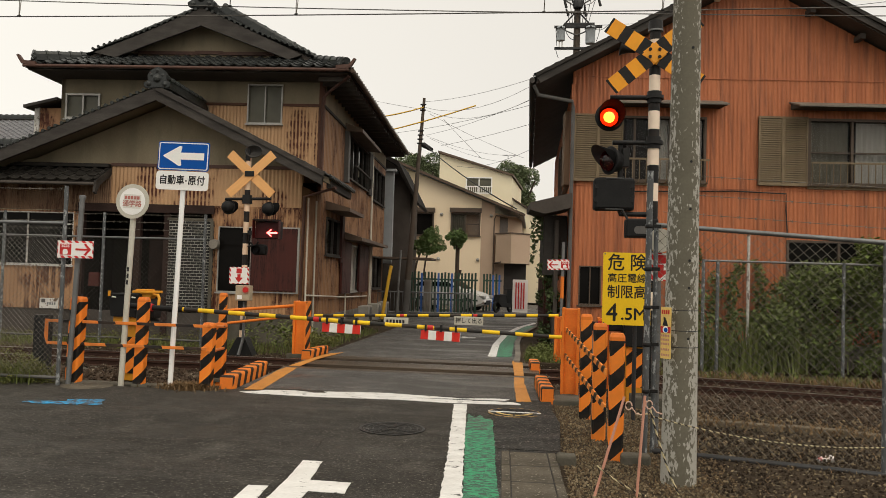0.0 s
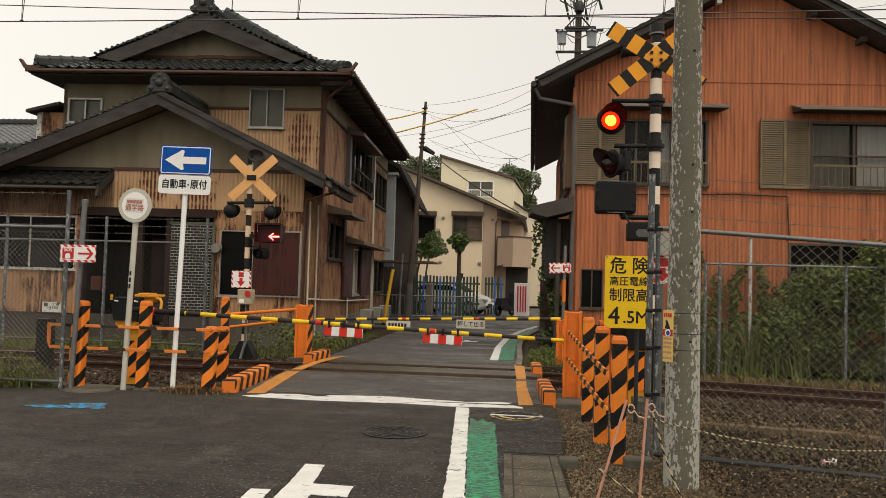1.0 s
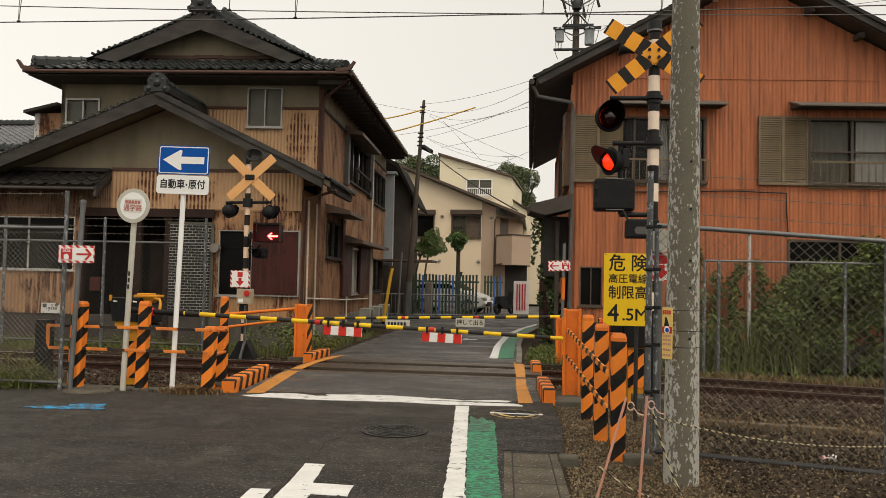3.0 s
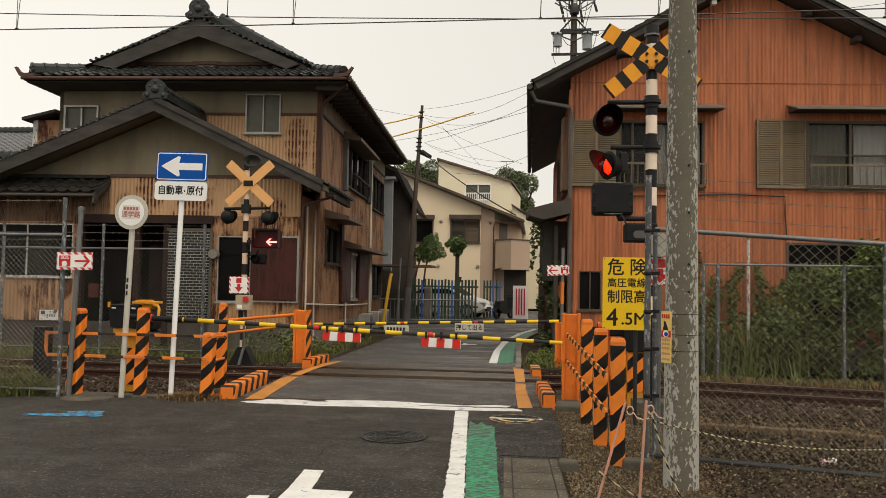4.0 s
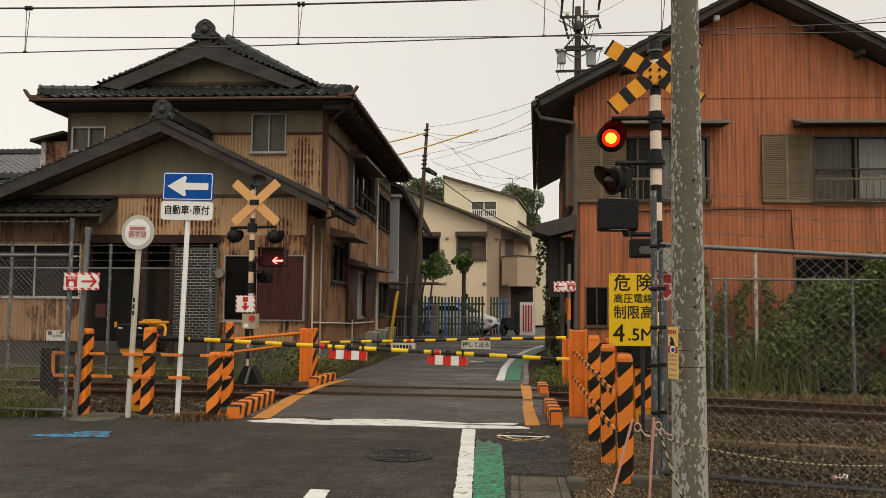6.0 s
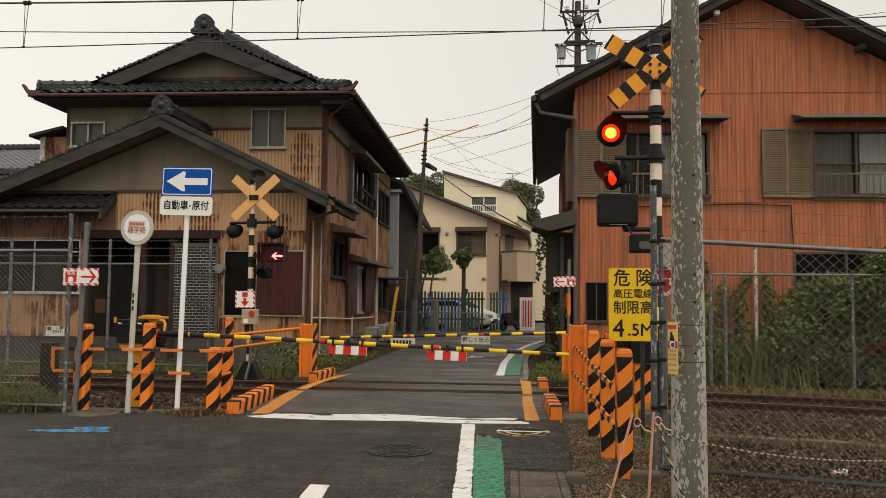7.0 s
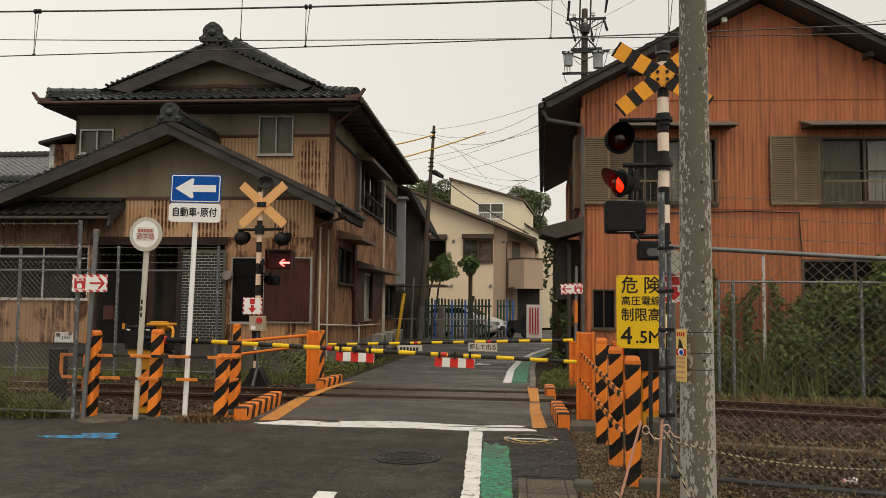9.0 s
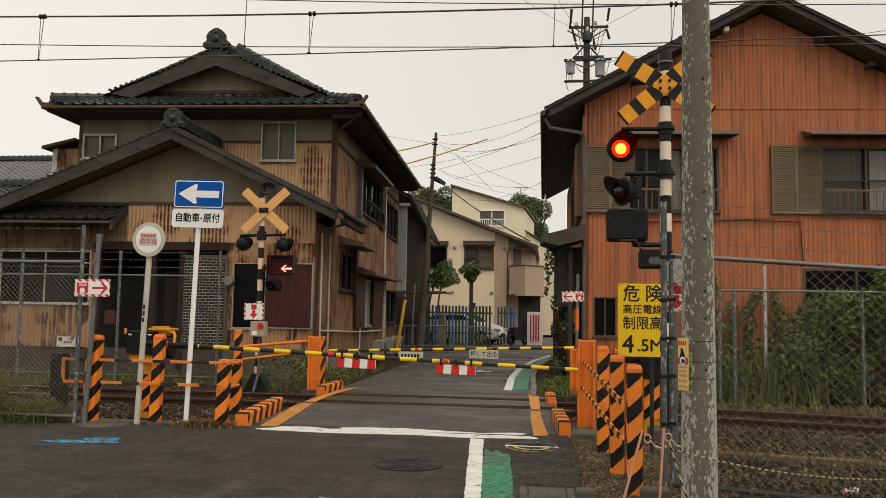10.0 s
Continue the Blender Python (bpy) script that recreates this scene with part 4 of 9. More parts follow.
# concrete edging of the crossing and the old platform-like blocks
edging = thing("track_edging", "mossy concrete edging blocks along the track bed", "edging", kind="structure")
for x0, x1, y0, y1, z in ((-9.5, -3.6, 9.42, 9.62, 0.0), (0.2, 0.75, 9.55, 10.0, 0.02)):
    xx = x0
    while xx < x1 - 0.05:
        w = min(0.6, x1 - xx)
        part("block", box(BM(), xx, xx + w - 0.012, y0, y1, -0.3, z + random.uniform(-0.015, 0.01), 0.015), M_concrete_dark, edging)
        xx += w


for k in range(9):
    ob = part("long_block", box(BM(), 0.0, 0.63, -0.07, 0.07, -0.32, -0.085 + random.uniform(-0.012, 0.006), 0.014), M_edge_pale, edging, "pale worn concrete kerb block")
    ob.matrix_basis = pose(0.95 + k * 0.625, 9.62 - k * 0.137, 0, 0, 0, -12.4)


# ---- walls, windows, roofs ----
def bx(bm, to, u0, u1, w0, w1, z0, z1):
    vs = [bm.verts.new(to(u, w, z)) for z in (z0, z1) for u, w in ((u0, w0), (u1, w0), (u1, w1), (u0, w1))]
    for f in ((3, 2, 1, 0), (4, 5, 6, 7), (0, 1, 5, 4), (1, 2, 6, 5), (2, 3, 7, 6), (3, 0, 4, 7)):
        bm.faces.new([vs[i] for i in f])
    return bm


def clad(name, to, u0, u1, z0, top, mat, parent, pitch=0.1, depth=0.014, holes=(), shape="wave", thick=0.1, label=""):
    """A wall sheet with ribs or waves, thickness and through openings. top: a height or a function of u."""
    f = top if callable(top) else (lambda u: top)
    cuts = {round(u0, 4), round(u1, 4)}
    if shape == "flat":
        step = 0.5
        cuts |= {round(u0 + i * step, 4) for i in range(int((u1 - u0) / step) + 1)}
    else:
        n = int((u1 - u0) / pitch) + 1
        for i in range(n):
            for k in ((0, 0.25, 0.5, 0.75) if shape == "wave" else (0, 0.1, 0.5, 0.6)):
                u = u0 + (i + k) * pitch
                if u < u1:
                    cuts.add(round(u, 4))
    for a, b, _, _ in holes:
        cuts |= {round(v, 4) for v in (a, b) if u0 < v < u1}
    us = sorted(cuts)

    def w(u):
        if shape == "flat":
            return 0.0
        k = ((u - u0) / pitch) % 1.0
        if shape == "wave":
            return depth * 0.5 * (1 - math.cos(k * math.tau))
        return 0.0 if k < 0.05 or k > 0.58 else depth
    bm = BM()
    for a, b in zip(us, us[1:]):
        c = (a + b) / 2
        spans = [(z0, None)]
        for h0, h1, hz0, hz1 in sorted(holes, key=lambda h: h[2]):
            if h0 < c < h1:
                lo, _ = spans.pop()
                spans += [(lo, hz0), (hz1, None)]
        for lo, hi in spans:
            ta, tb = (f(a), f(b)) if hi is None else (min(hi, f(a)), min(hi, f(b)))
            if ta <= lo + 1e-4 and tb <= lo + 1e-4:
                continue
            ta, tb = max(ta, lo), max(tb, lo)
            quad(bm, to(a, w(a), lo), to(b, w(b), lo), to(b, w(b), tb), to(a, w(a), ta))
            quad(bm, to(a, -thick, lo), to(a, -thick, ta), to(b, -thick, tb), to(b, -thick, lo))
    for h0, h1, hz0, hz1 in holes:
        zt = f((h0 + h1) / 2)
        for p, q in (((h0, hz0), (h1, hz0)), ((h1, hz0), (h1, hz1)), ((h1, hz1), (h0, hz1)), ((h0, hz1), (h0, hz0))):
            if p[1] == q[1] and (abs(p[1] - z0) < 0.01 or abs(p[1] - zt) < 0.01):
                continue
            quad(bm, to(p[0], 0, p[1]), to(q[0], 0, q[1]), to(q[0], -thick, q[1]), to(p[0], -thick, p[1]))
    for u in (u0, u1):
        quad(bm, to(u, 0, z0), to(u, 0, f(u)), to(u, -thick, f(u)), to(u, -thick, z0))
    bmesh.ops.remove_doubles(bm, verts=bm.verts[:], dist=1e-4)
    return part(name, bm, mat, parent, label, fix=True)


def window(to, u0, u1, z0, z1, parent, frame_mat=M_alu, pane_mat=M_pane, sashes=2, depth=0.03, fw=0.045, curtain=(), name="window", label="", bars=(), sheer=()):
    bm = BM()
    o = [(u0, z0), (u1, z0), (u1, z1), (u0, z1)]
    q = [(u0 + fw, z0 + fw), (u1 - fw, z0 + fw), (u1 - fw, z1 - fw), (u0 + fw, z1 - fw)]
    vo = [[bm.verts.new(to(u, w, z)) for u, z in o] for w in (-0.06, depth)]
    vq = [[bm.verts.new(to(u, w, z)) for u, z in q] for w in (-0.06, depth)]
    for k in range(4):
        j = (k + 1) % 4
        bm.faces.new((vo[0][k], vo[0][j], vo[1][j], vo[1][k]))
        bm.faces.new((vq[0][k], vq[0][j], vq[1][j], vq[1][k]))
        for w in (0, 1):
            bm.faces.new((vo[w][k], vo[w][j], vq[w][j], vq[w][k]))
    win = part(name, bm, frame_mat, parent, label, fix=True)
    n = sashes
    for k in range(1, n):
        u = u0 + (u1 - u0) * k / n
        part("mullion", bx(BM(), to, u - fw * 0.45, u + fw * 0.45, -0.05, depth * 0.6, z0 + fw, z1 - fw), frame_mat, win, fix=True)
    for z in bars:
        part("glazing_bar", bx(BM(), to, u0 + fw, u1 - fw, -0.045, depth * 0.4, z - 0.015, z + 0.015), frame_mat, win, fix=True)
    for k in range(n):
        a, b = u0 + (u1 - u0) * k / n, u0 + (u1 - u0) * (k + 1) / n
        bm = BM()
        off = -0.03 - 0.012 * (k % 2)
        bx(bm, to, a + fw * 0.5, b - fw * 0.5, off - 0.008, off, z0 + fw, z1 - fw)
        p = part("pane", bm, pane_mat, win, fix=True)
    bm = BM()
    bx(bm, to, u0 - 0.03, u1 + 0.03, 0.0, depth + 0.04, z0 - 0.035, z0 - 0.002)
    part("sill", bm, frame_mat, win, fix=True)
    for a, b in tuple(curtain) + tuple(sheer):
        bm = BM()
        n = 14
        for k in range(n):
            ua, ub = a + (b - a) * k / n, a + (b - a) * (k + 1) / n
            quad(bm, to(ua, -0.10 - 0.015 * (k % 2), z0 + fw), to(ub, -0.10 - 0.015 * ((k + 1) % 2), z0 + fw),
                 to(ub, -0.10 - 0.015 * ((k + 1) % 2), z1 - fw), to(ua, -0.10 - 0.015 * (k % 2), z1 - fw))
        if (a, b) in sheer:
            part("curtain", bm, M_sheer, win, "dim grey-green net curtain")
        else:
            part("curtain", bm, M_curtain, win, "pale gathered curtain")
    return win


def tile_profile(k):
    """Height over the tile's width, 0 to 1: a shallow trough and a rolled edge."""
    return -0.022 * math.sin(min(k / 0.72, 1) * math.pi) + (0.030 * math.sin((k - 0.72) / 0.28 * math.pi) if k > 0.72 else 0)


KS = (0, 0.18, 0.36, 0.54, 0.72, 0.8, 0.86, 0.93, 1.0)


def tile_grid(O, U, V, N, lu, lv, span=None, tw=0.265, tl=0.235):
    """Rows and places of the tiles on a slope. O: eave corner, U along the eave, V up the slope, N its normal."""
    nu, nv = round(lu / tw), round(lv / tl)
    tw, tl = lu / nu, lv / nv
    for j in range(nv):
        lo, hi = span((j + 0.5) * tl) if span else (0, lu)
        for i in range(nu):
            if (i + 0.5) * tw >= lo and (i + 0.5) * tw <= hi:
                yield i * tw, j * tl, tw, tl


def tiled_slope(name, O, U, V, lu, lv, mat, parent, span=None, as_pieces=False, label=""):
    O, U, V = Vector(O), Vector(U).normalized(), Vector(V).normalized()
    N = U.cross(V).normalized()
    if N.z < 0:
        N = -N
    cells = list(tile_grid(O, U, V, N, lu, lv, span))
    if not cells:
        return

    def one(bm, off, tw, tl):
        for k0, k1 in zip(KS, KS[1:]):
            h0, h1 = tile_profile(k0), tile_profile(k1)
            a, b = off + U * (k0 * tw), off + U * (k1 * tw)
            lo0, lo1 = a + N * (h0 + 0.045), b + N * (h1 + 0.045)
            up0, up1 = a + V * tl * 1.04 + N * (h0 + 0.018), b + V * tl * 1.04 + N * (h1 + 0.018)
            quad(bm, lo0, lo1, up1, up0).smooth = True
            quad(bm, a + N * (h0 + 0.020), b + N * (h1 + 0.020), lo1, lo0)
    if as_pieces:
        bm = BM()
        one(bm, Vector((0, 0, 0)), cells[0][2], cells[0][3])
        bmesh.ops.remove_doubles(bm, verts=bm.verts[:], dist=1e-5)
        me = mesh_of(bm, mat, "tile")
        for u, v, _, _ in cells:
            piece("tile", me, Matrix.Translation(O + U * u + V * v + N * random.uniform(-0.004, 0.006)), parent)
    else:
        bm = BM()
        for u, v, tw, tl in cells:
            one(bm, O + U * u + V * v + N * random.uniform(-0.004, 0.006), tw, tl)
        ob = part(name, bm, mat, parent, label)
        ob["kind"] = "stuff"


def ridge_row(parent, a, b, r=0.11, layers=2, name="ridge_tiles"):
    """Stacked flat tiles with a row of round caps on top."""
    a, b = Vector(a), Vector(b)
    d = (b - a)
    n = max(2, int(d.length / 0.26))
    q = d.to_track_quat("X", "Z").to_matrix().to_4x4()
    bm = BM()
    for i in range(n):
        c = a + d * (i + 0.5) / n
        m = Matrix.Translation(c) @ q
        h = d.length / n * 0.49
        for k in range(layers):
            b2 = BM()
            box(b2, -h, h, -r * (1.35 - 0.15 * k), r * (1.35 - 0.15 * k), k * 0.05 - 0.002, k * 0.05 + 0.049)
            me = bpy.data.meshes.new("t")
            b2.transform(m)
            b2.to_mesh(me)
            bm.from_mesh(me)
            bpy.data.meshes.remove(me)
            b2.free()
        z = layers * 0.05
        prof = [(r * math.cos(t), z + r * 0.9 * math.sin(t)) for t in np.linspace(0, math.pi, 7)]
        for x0, x1, s in ((-h, -h + 0.05, 1.18), (-h + 0.05, h, 1.0)):
            rows = [[bm.verts.new(m @ Vector((x, u * s, z + (v - z) * s))) for u, v in prof] for x in (x0, x1)]
            for p in range(6):
                bm.faces.new((rows[0][p], rows[0][p + 1], rows[1][p + 1], rows[1][p])).smooth = True
            bm.faces.new(rows[0])
    return part(name, bm, M_tile, parent)


def oni(parent, p, s=1.0, ry=0.0):
    """A lobed ridge-end tile."""
    bm = BM()
    pts = [(-0.26, 0), (-0.30, 0.10), (-0.20, 0.16), (-0.22, 0.27), (-0.15, 0.37), (-0.07, 0.42), (0, 0.45), (0.07, 0.42), (0.15, 0.37), (0.22, 0.27), (0.20, 0.16),
           (0.30, 0.10), (0.26, 0)]
    prism(bm, [(u * s, v * s) for u, v in pts], "y", -0.05 * s, 0.05 * s)
    bmesh.ops.bevel(bm, geom=bm.edges[:], offset=0.015 * s, segments=2, affect="EDGES")
    for u, v, r in ((0, 0.20, 0.10), (-0.17, 0.08, 0.07), (0.17, 0.08, 0.07), (0, 0.36, 0.06), (-0.12, 0.27, 0.05), (0.12, 0.27, 0.05)):
        b2 = bmesh.ops.create_uvsphere(bm, u_segments=10, v_segments=6, radius=r * s)
        bmesh.ops.translate(bm, verts=b2["verts"], vec=(u * s, -0.015 * s, v * s))
    ob = part("ridge_end_tile", bm, M_tile, parent)
    ob.matrix_basis = Matrix.Translation(p) @ pose(0, 0, 0, 0, 0, ry)
    return ob


# ---- traditional house beyond the tracks ----
HL = thing("traditional_house", "old two-storey Japanese house with dark tile roofs and rusty cladding", "house", pose(-5.03, 16.6, 0, 0, 0, 3))
Y2 = 1.8


def toF(u, w, z):
    return (u, -w, z)


def toF2(u, w, z):
    return (u, Y2 - w, z)


def toS(u, w, z):
    return (w, u, z)


def gable_low(u):
    return 5.06 - (0.482 * (u + 2.98) if u > -2.98 else 0.417 * (-2.98 - u))


# front of the low wing
clad("gable_wall", toF, -8.5, 0.0, 3.72, gable_low, M_plaster, HL, shape="flat", label="khaki plaster gable wall")
clad("upper_cladding", toF, -4.25, 0.0, 2.84, 3.68, M_rust_rows, HL, 0.085, 0.018, label="rust-streaked corrugated metal")
clad("wall_panel", toF, -8.5, -4.25, 2.68, 3.72, M_shaded_panel, HL, 0.05, 0.012, label="brown ribbed sheet, coloured darker for the shade below the small roof")
clad("window_wall", toF, -8.5, -4.9, 0.5, 2.66, M_rust_panel, HL, 0.085, 0.014, holes=[(-8.2, -5.05, 1.46, 2.62)])
clad("corner_wall", toF, -1.97, 0.0, 0.5, 2.8, M_rust_metal, HL, 0.085, 0.018, holes=[(-1.80, -1.06, 0.98, 2.40)])
part("plinth", box(BM(), -8.5, -1.97, 0.03, 0.12, -0.2, 0.5, 0.01), M_soffit, HL, "dark boarding under the floor")
part("plinth", box(BM(), -1.97, 0.03, -0.05, 0.12, -0.2, 0.5, 0.01), M_concrete_dark, HL, "stained concrete plinth")
part("belt_rail", box(BM(), -4.25, 0.03, -0.04, 0.0, 3.66, 3.73), M_gutter, HL)
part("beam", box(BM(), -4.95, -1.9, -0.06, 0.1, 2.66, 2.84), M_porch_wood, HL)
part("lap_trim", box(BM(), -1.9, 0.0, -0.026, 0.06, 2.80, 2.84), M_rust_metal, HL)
# deep dark porch, its shade put into the near-black board and wood colours
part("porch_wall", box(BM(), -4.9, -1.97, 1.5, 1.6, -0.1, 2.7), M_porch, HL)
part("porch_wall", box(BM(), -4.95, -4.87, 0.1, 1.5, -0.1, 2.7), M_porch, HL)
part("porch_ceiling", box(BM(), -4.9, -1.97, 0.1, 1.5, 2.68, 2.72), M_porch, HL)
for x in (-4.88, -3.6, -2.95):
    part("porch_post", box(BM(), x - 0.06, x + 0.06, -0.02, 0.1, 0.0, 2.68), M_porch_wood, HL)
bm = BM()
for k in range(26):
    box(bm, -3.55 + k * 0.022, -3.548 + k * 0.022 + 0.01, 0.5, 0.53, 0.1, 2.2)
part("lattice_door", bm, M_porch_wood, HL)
# brick panel
bp = part("brick_panel", box(BM(), -2.89, -1.96, -0.03, 0.1, 0.6, 2.50), M_mortar, HL, "dark brick wall with pale joints")
brick = mesh_of(box(BM(), -0.0665, 0.0665, -0.012, 0.012, -0.0255, 0.0255), M_brick, "brick")
half = mesh_of(box(BM(), -0.0305, 0.0305, -0.012, 0.012, -0.0255, 0.0255), M_brick, "brick")
for j in range(30):
    for i in range(7):
        x = -2.82 + i * 0.1436 - (0.0718 if j % 2 else 0)
        cut = j % 2 and i == 0
        piece("brick", half if cut else brick, pose(x + (0.038 if cut else 0), -0.0245, 0.635 + j * 0.063), bp)
    if j % 2:
        piece("brick", half, pose(-2.003, -0.0245, 0.635 + j * 0.063), bp)
part("panel_frame", box(BM(), -2.93, -1.92, -0.05, 0.06, 2.50, 2.56), M_concrete_dark, HL)
part("panel_post", box(BM(), -1.97, -1.90, -0.06, 0.06, 0.5, 2.50), M_concrete_dark, HL)
# window with red board
w = window(toF, -1.80, -1.06, 0.98, 2.40, HL, M_alu, M_pane, 1, fw=0.022, depth=0.015, label="dark window with a pale frame")
bm = BM()
box(bm, -1.05, -0.04, -0.075, -0.02, 1.03, 2.38, 0.006)
rb = part("red_board", bm, M_redboard, HL, "dark red weathered board")
bm = BM()
for a, b, c, d in ((-1.07, 0.0, 2.38, 2.41), (-0.035, 0.0, 1.0, 2.38), (-1.07, 0.0, 0.985, 1.01)):
    box(bm, a, b, -0.085, -0.015, c, d)
part("board_frame", bm, M_alu, rb)
bm = BM()
cyl(bm, (-1.83, -0.1, 2.0), (-1.83, -0.24, 2.0), 0.11, 0.10, 20)
cyl(bm, (-1.95, -0.06, 2.0), (-1.83, -0.1, 2.0), 0.05, 0.05, 8)
part("meter", bm, M_concrete, HL, "round grey meter")
window(toF, -8.2, -5.05, 1.46, 2.62, HL, M_pole_white, M_pane, 3, bars=(2.36,), fw=0.02, depth=0.02, label="window in a pale frame")
part("red_box", box(BM(), -4.62, -4.39, -0.1, 0.0, 1.02, 1.32, 0.01), M_redboard, HL)
# roof of the low wing
bm = BM()
prism(bm, [(-2.98, 5.24), (0.74, 3.42), (0.74, 3.30), (-2.98, 5.10), (-8.7, 2.74), (-8.7, 2.87)], "y", -0.70, Y2)
part("low_roof_deck", bm, M_eave_plaster, HL)
bm = BM()
prism(bm, [(-2.98, 5.25), (0.62, 3.50), (0.60, 3.27), (-2.98, 4.97)], "y", -0.78, -0.70)
part("bargeboard", bm, M_darkwood, HL)
part("verge_strip", prism(BM(), [(-2.98, 5.29), (0.66, 3.535), (0.64, 3.44), (-2.98, 5.17)], "y", -0.815, -0.783), M_darkwood, HL)
bm = BM()
prism(bm, [(-2.98, 5.25), (-2.98, 4.97), (-8.7, 2.65), (-8.7, 2.89)], "y", -0.785, -0.705)
part("bargeboard", bm, M_darkwood, HL)
sl = Vector((-3.78, 0, 1.82)).normalized()
tiled_slope("low_roof_tiles", (0.80, -0.78, 3.40), (0, 1, 0), sl, Y2 + 0.78, 4.18, M_tile, HL)
sl = Vector((5.72, 0, 2.37)).normalized()
tiled_slope("low_roof_tiles", (-8.7, -0.78, 2.87), (0, 1, 0), sl, Y2 + 0.78, 6.1, M_tile, HL)
ridge_row(HL, (-2.97, -0.7, 5.28), (-2.97, Y2, 5.28), 0.12, 4)
oni(HL, (-2.95, -0.78, 5.22), 1.0)
bead = mesh_of(cyl(BM(), (0, -0.05, -0.01), (0, 0.14, -0.01), 0.037, 0.037, 8), M_tile, "verge_tile")
bead_s = mesh_of(cyl(BM(), (0, -0.05, -0.01), (0, 0.14, -0.01), 0.022, 0.022, 8), M_tile, "verge_tile")
for i in range(1, 29):
    piece("verge_tile", bead_s, Matrix.Translation((-2.98 + i * 0.134, -0.745, 5.275 - i * 0.134 * 0.4785)), HL)
for i in range(1, 40):
    piece("verge_tile", bead, Matrix.Translation((-2.98 - i * 0.134, -0.76, 5.30 - i * 0.134 * 0.418)), HL)
end_tile = mesh_of(cyl(BM(), (-0.04, 0, 0.014), (0.05, 0, -0.018), 0.042, 0.042, 8), M_tile, "end_tile")
for i in range(18):
    piece("end_tile", end_tile, Matrix.Translation((0.80, -0.72 + i * 0.145, 3.42)), HL)
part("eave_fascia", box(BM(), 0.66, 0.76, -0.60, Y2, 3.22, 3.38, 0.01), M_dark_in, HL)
part("gutter_pipe", tube(BM(), [(0.84, -0.5, 3.24), (0.1, -0.12, 3.08), (0.06, -0.1, 0.2)], 0.035), M_gutter, HL)
# lean-to over the windows
bm = BM()
prism(bm, [(0.0, 3.62), (-0.62, 3.28), (-0.62, 3.20), (0.0, 3.50)], "x", -8.5, -4.28)
part("lean_to_deck", bm, M_soffit, HL)
tiled_slope("lean_to_tiles", (-8.5, -0.68, 3.25), (1, 0, 0), (0, 0.62, 0.34), 4.24, 0.75, M_tile_brown, HL, as_pieces=True)
part("lean_to_gutter", cyl(BM(), (-8.5, -0.68, 3.19), (-4.28, -0.68, 3.19), 0.035, seg=8), M_soffit, HL)
part("lean_to_end", prism(BM(), [(0.0, 3.64), (-0.66, 3.27), (-0.70, 3.02), (-0.62, 2.98), (-0.50, 3.18), (0.0, 3.46)], "x", -4.30, -4.25), M_darkwood, HL, "dark end board")
part("lean_to_ridge", box(BM(), -8.5, -4.26, -0.14, 0.0, 3.62, 3.70, 0.01), M_tile_brown, HL)

# upper storey
clad("upper_wall", toF2, -6.5, 0.0, 5.46, 6.5, M_plaster, HL, shape="flat", holes=[(-1.84, -0.98, 5.46, 5.95), (-6.37, -5.50, 5.46, 5.66)], label="khaki plaster wall")
clad("upper_wall", toF2, -6.5, -2.8, 3.6, 5.455, M_plaster, HL, shape="flat", holes=[(-6.37, -5.50, 5.04, 5.455)])
clad("upper_metal_wall", toF2, -2.8, -0.08, 3.6, 5.455, M_rust_rows, HL, 0.085, 0.018, holes=[(-1.84, -0.98, 4.99, 5.455)], label="rust-streaked corrugated metal")
for a, b in ((-2.85, -1.85), (-0.97, 0.03)):
    part("belt_rail", box(BM(), a, b, Y2 - 0.045, Y2 - 0.005, 5.43, 5.49), M_brownwood, HL)
part("corner_post", box(BM(), -0.09, 0.035, Y2 - 0.05, Y2 + 0.1, 3.5, 6.3), M_brownwood, HL)
window(toF2, -1.84, -0.98, 4.99, 5.95, HL, M_alu, M_pane_frost, 2, depth=0.06, fw=0.032, label="two-sash frosted window")
window(toF2, -6.37, -5.50, 5.04, 5.66, HL, M_alu, M_pane_frost, 2, depth=0.05, label="small frosted window")
part("annex", box(BM(), -7.10, -6.5, Y2 + 0.1, 4.0, 3.6, 5.32), M_rust_metal, HL)
part("annex_corner", box(BM(), -7.20, -7.08, Y2 + 0.06, Y2 + 0.2, 3.6, 5.34), M_pole_white, HL, "peeling white corner board")
part("annex_roof", prism(BM(), [(-7.34, 5.33), (-6.5, 5.53), (-6.5, 5.46), (-7.34, 5.26)], "y", Y2 - 0.2, 4.0), M_darkwood, HL)
# side wall along the street
HS = [(4.95, 8.6, 4.15, 5.40), (9.94, 12.6, 3.98, 5.16), (2.5, 4.3, 1.9, 2.85), (5.0, 8.84, 0.93, 2.3), (10.2, 12.3, 0.95, 2.1)]
clad("side_wall", toS, 0.0, Y2, 0.4, 3.32, M_brown_side, HL, 0.085, 0.014, label="brown corrugated cladding")
clad("side_wall", toS, Y2, 12.9, 0.4, 6.3, M_brown_side, HL, 0.17, 0.012, shape="rib", holes=HS, label="brown cladding")
part("side_plinth", box(BM(), -0.1, 0.04, 0.0, 12.9, -0.2, 0.4), M_concrete, HL)
clad("side_plaster", lambda u, w, z: (w + 0.016, u, z), Y2 + 0.1, 12.9, 5.49, 6.02, M_plaster, HL, shape="flat", thick=0.012)
part("side_belt", box(BM(), 0.0, 0.05, Y2, 12.9, 5.43, 5.49), M_darkwood, HL)
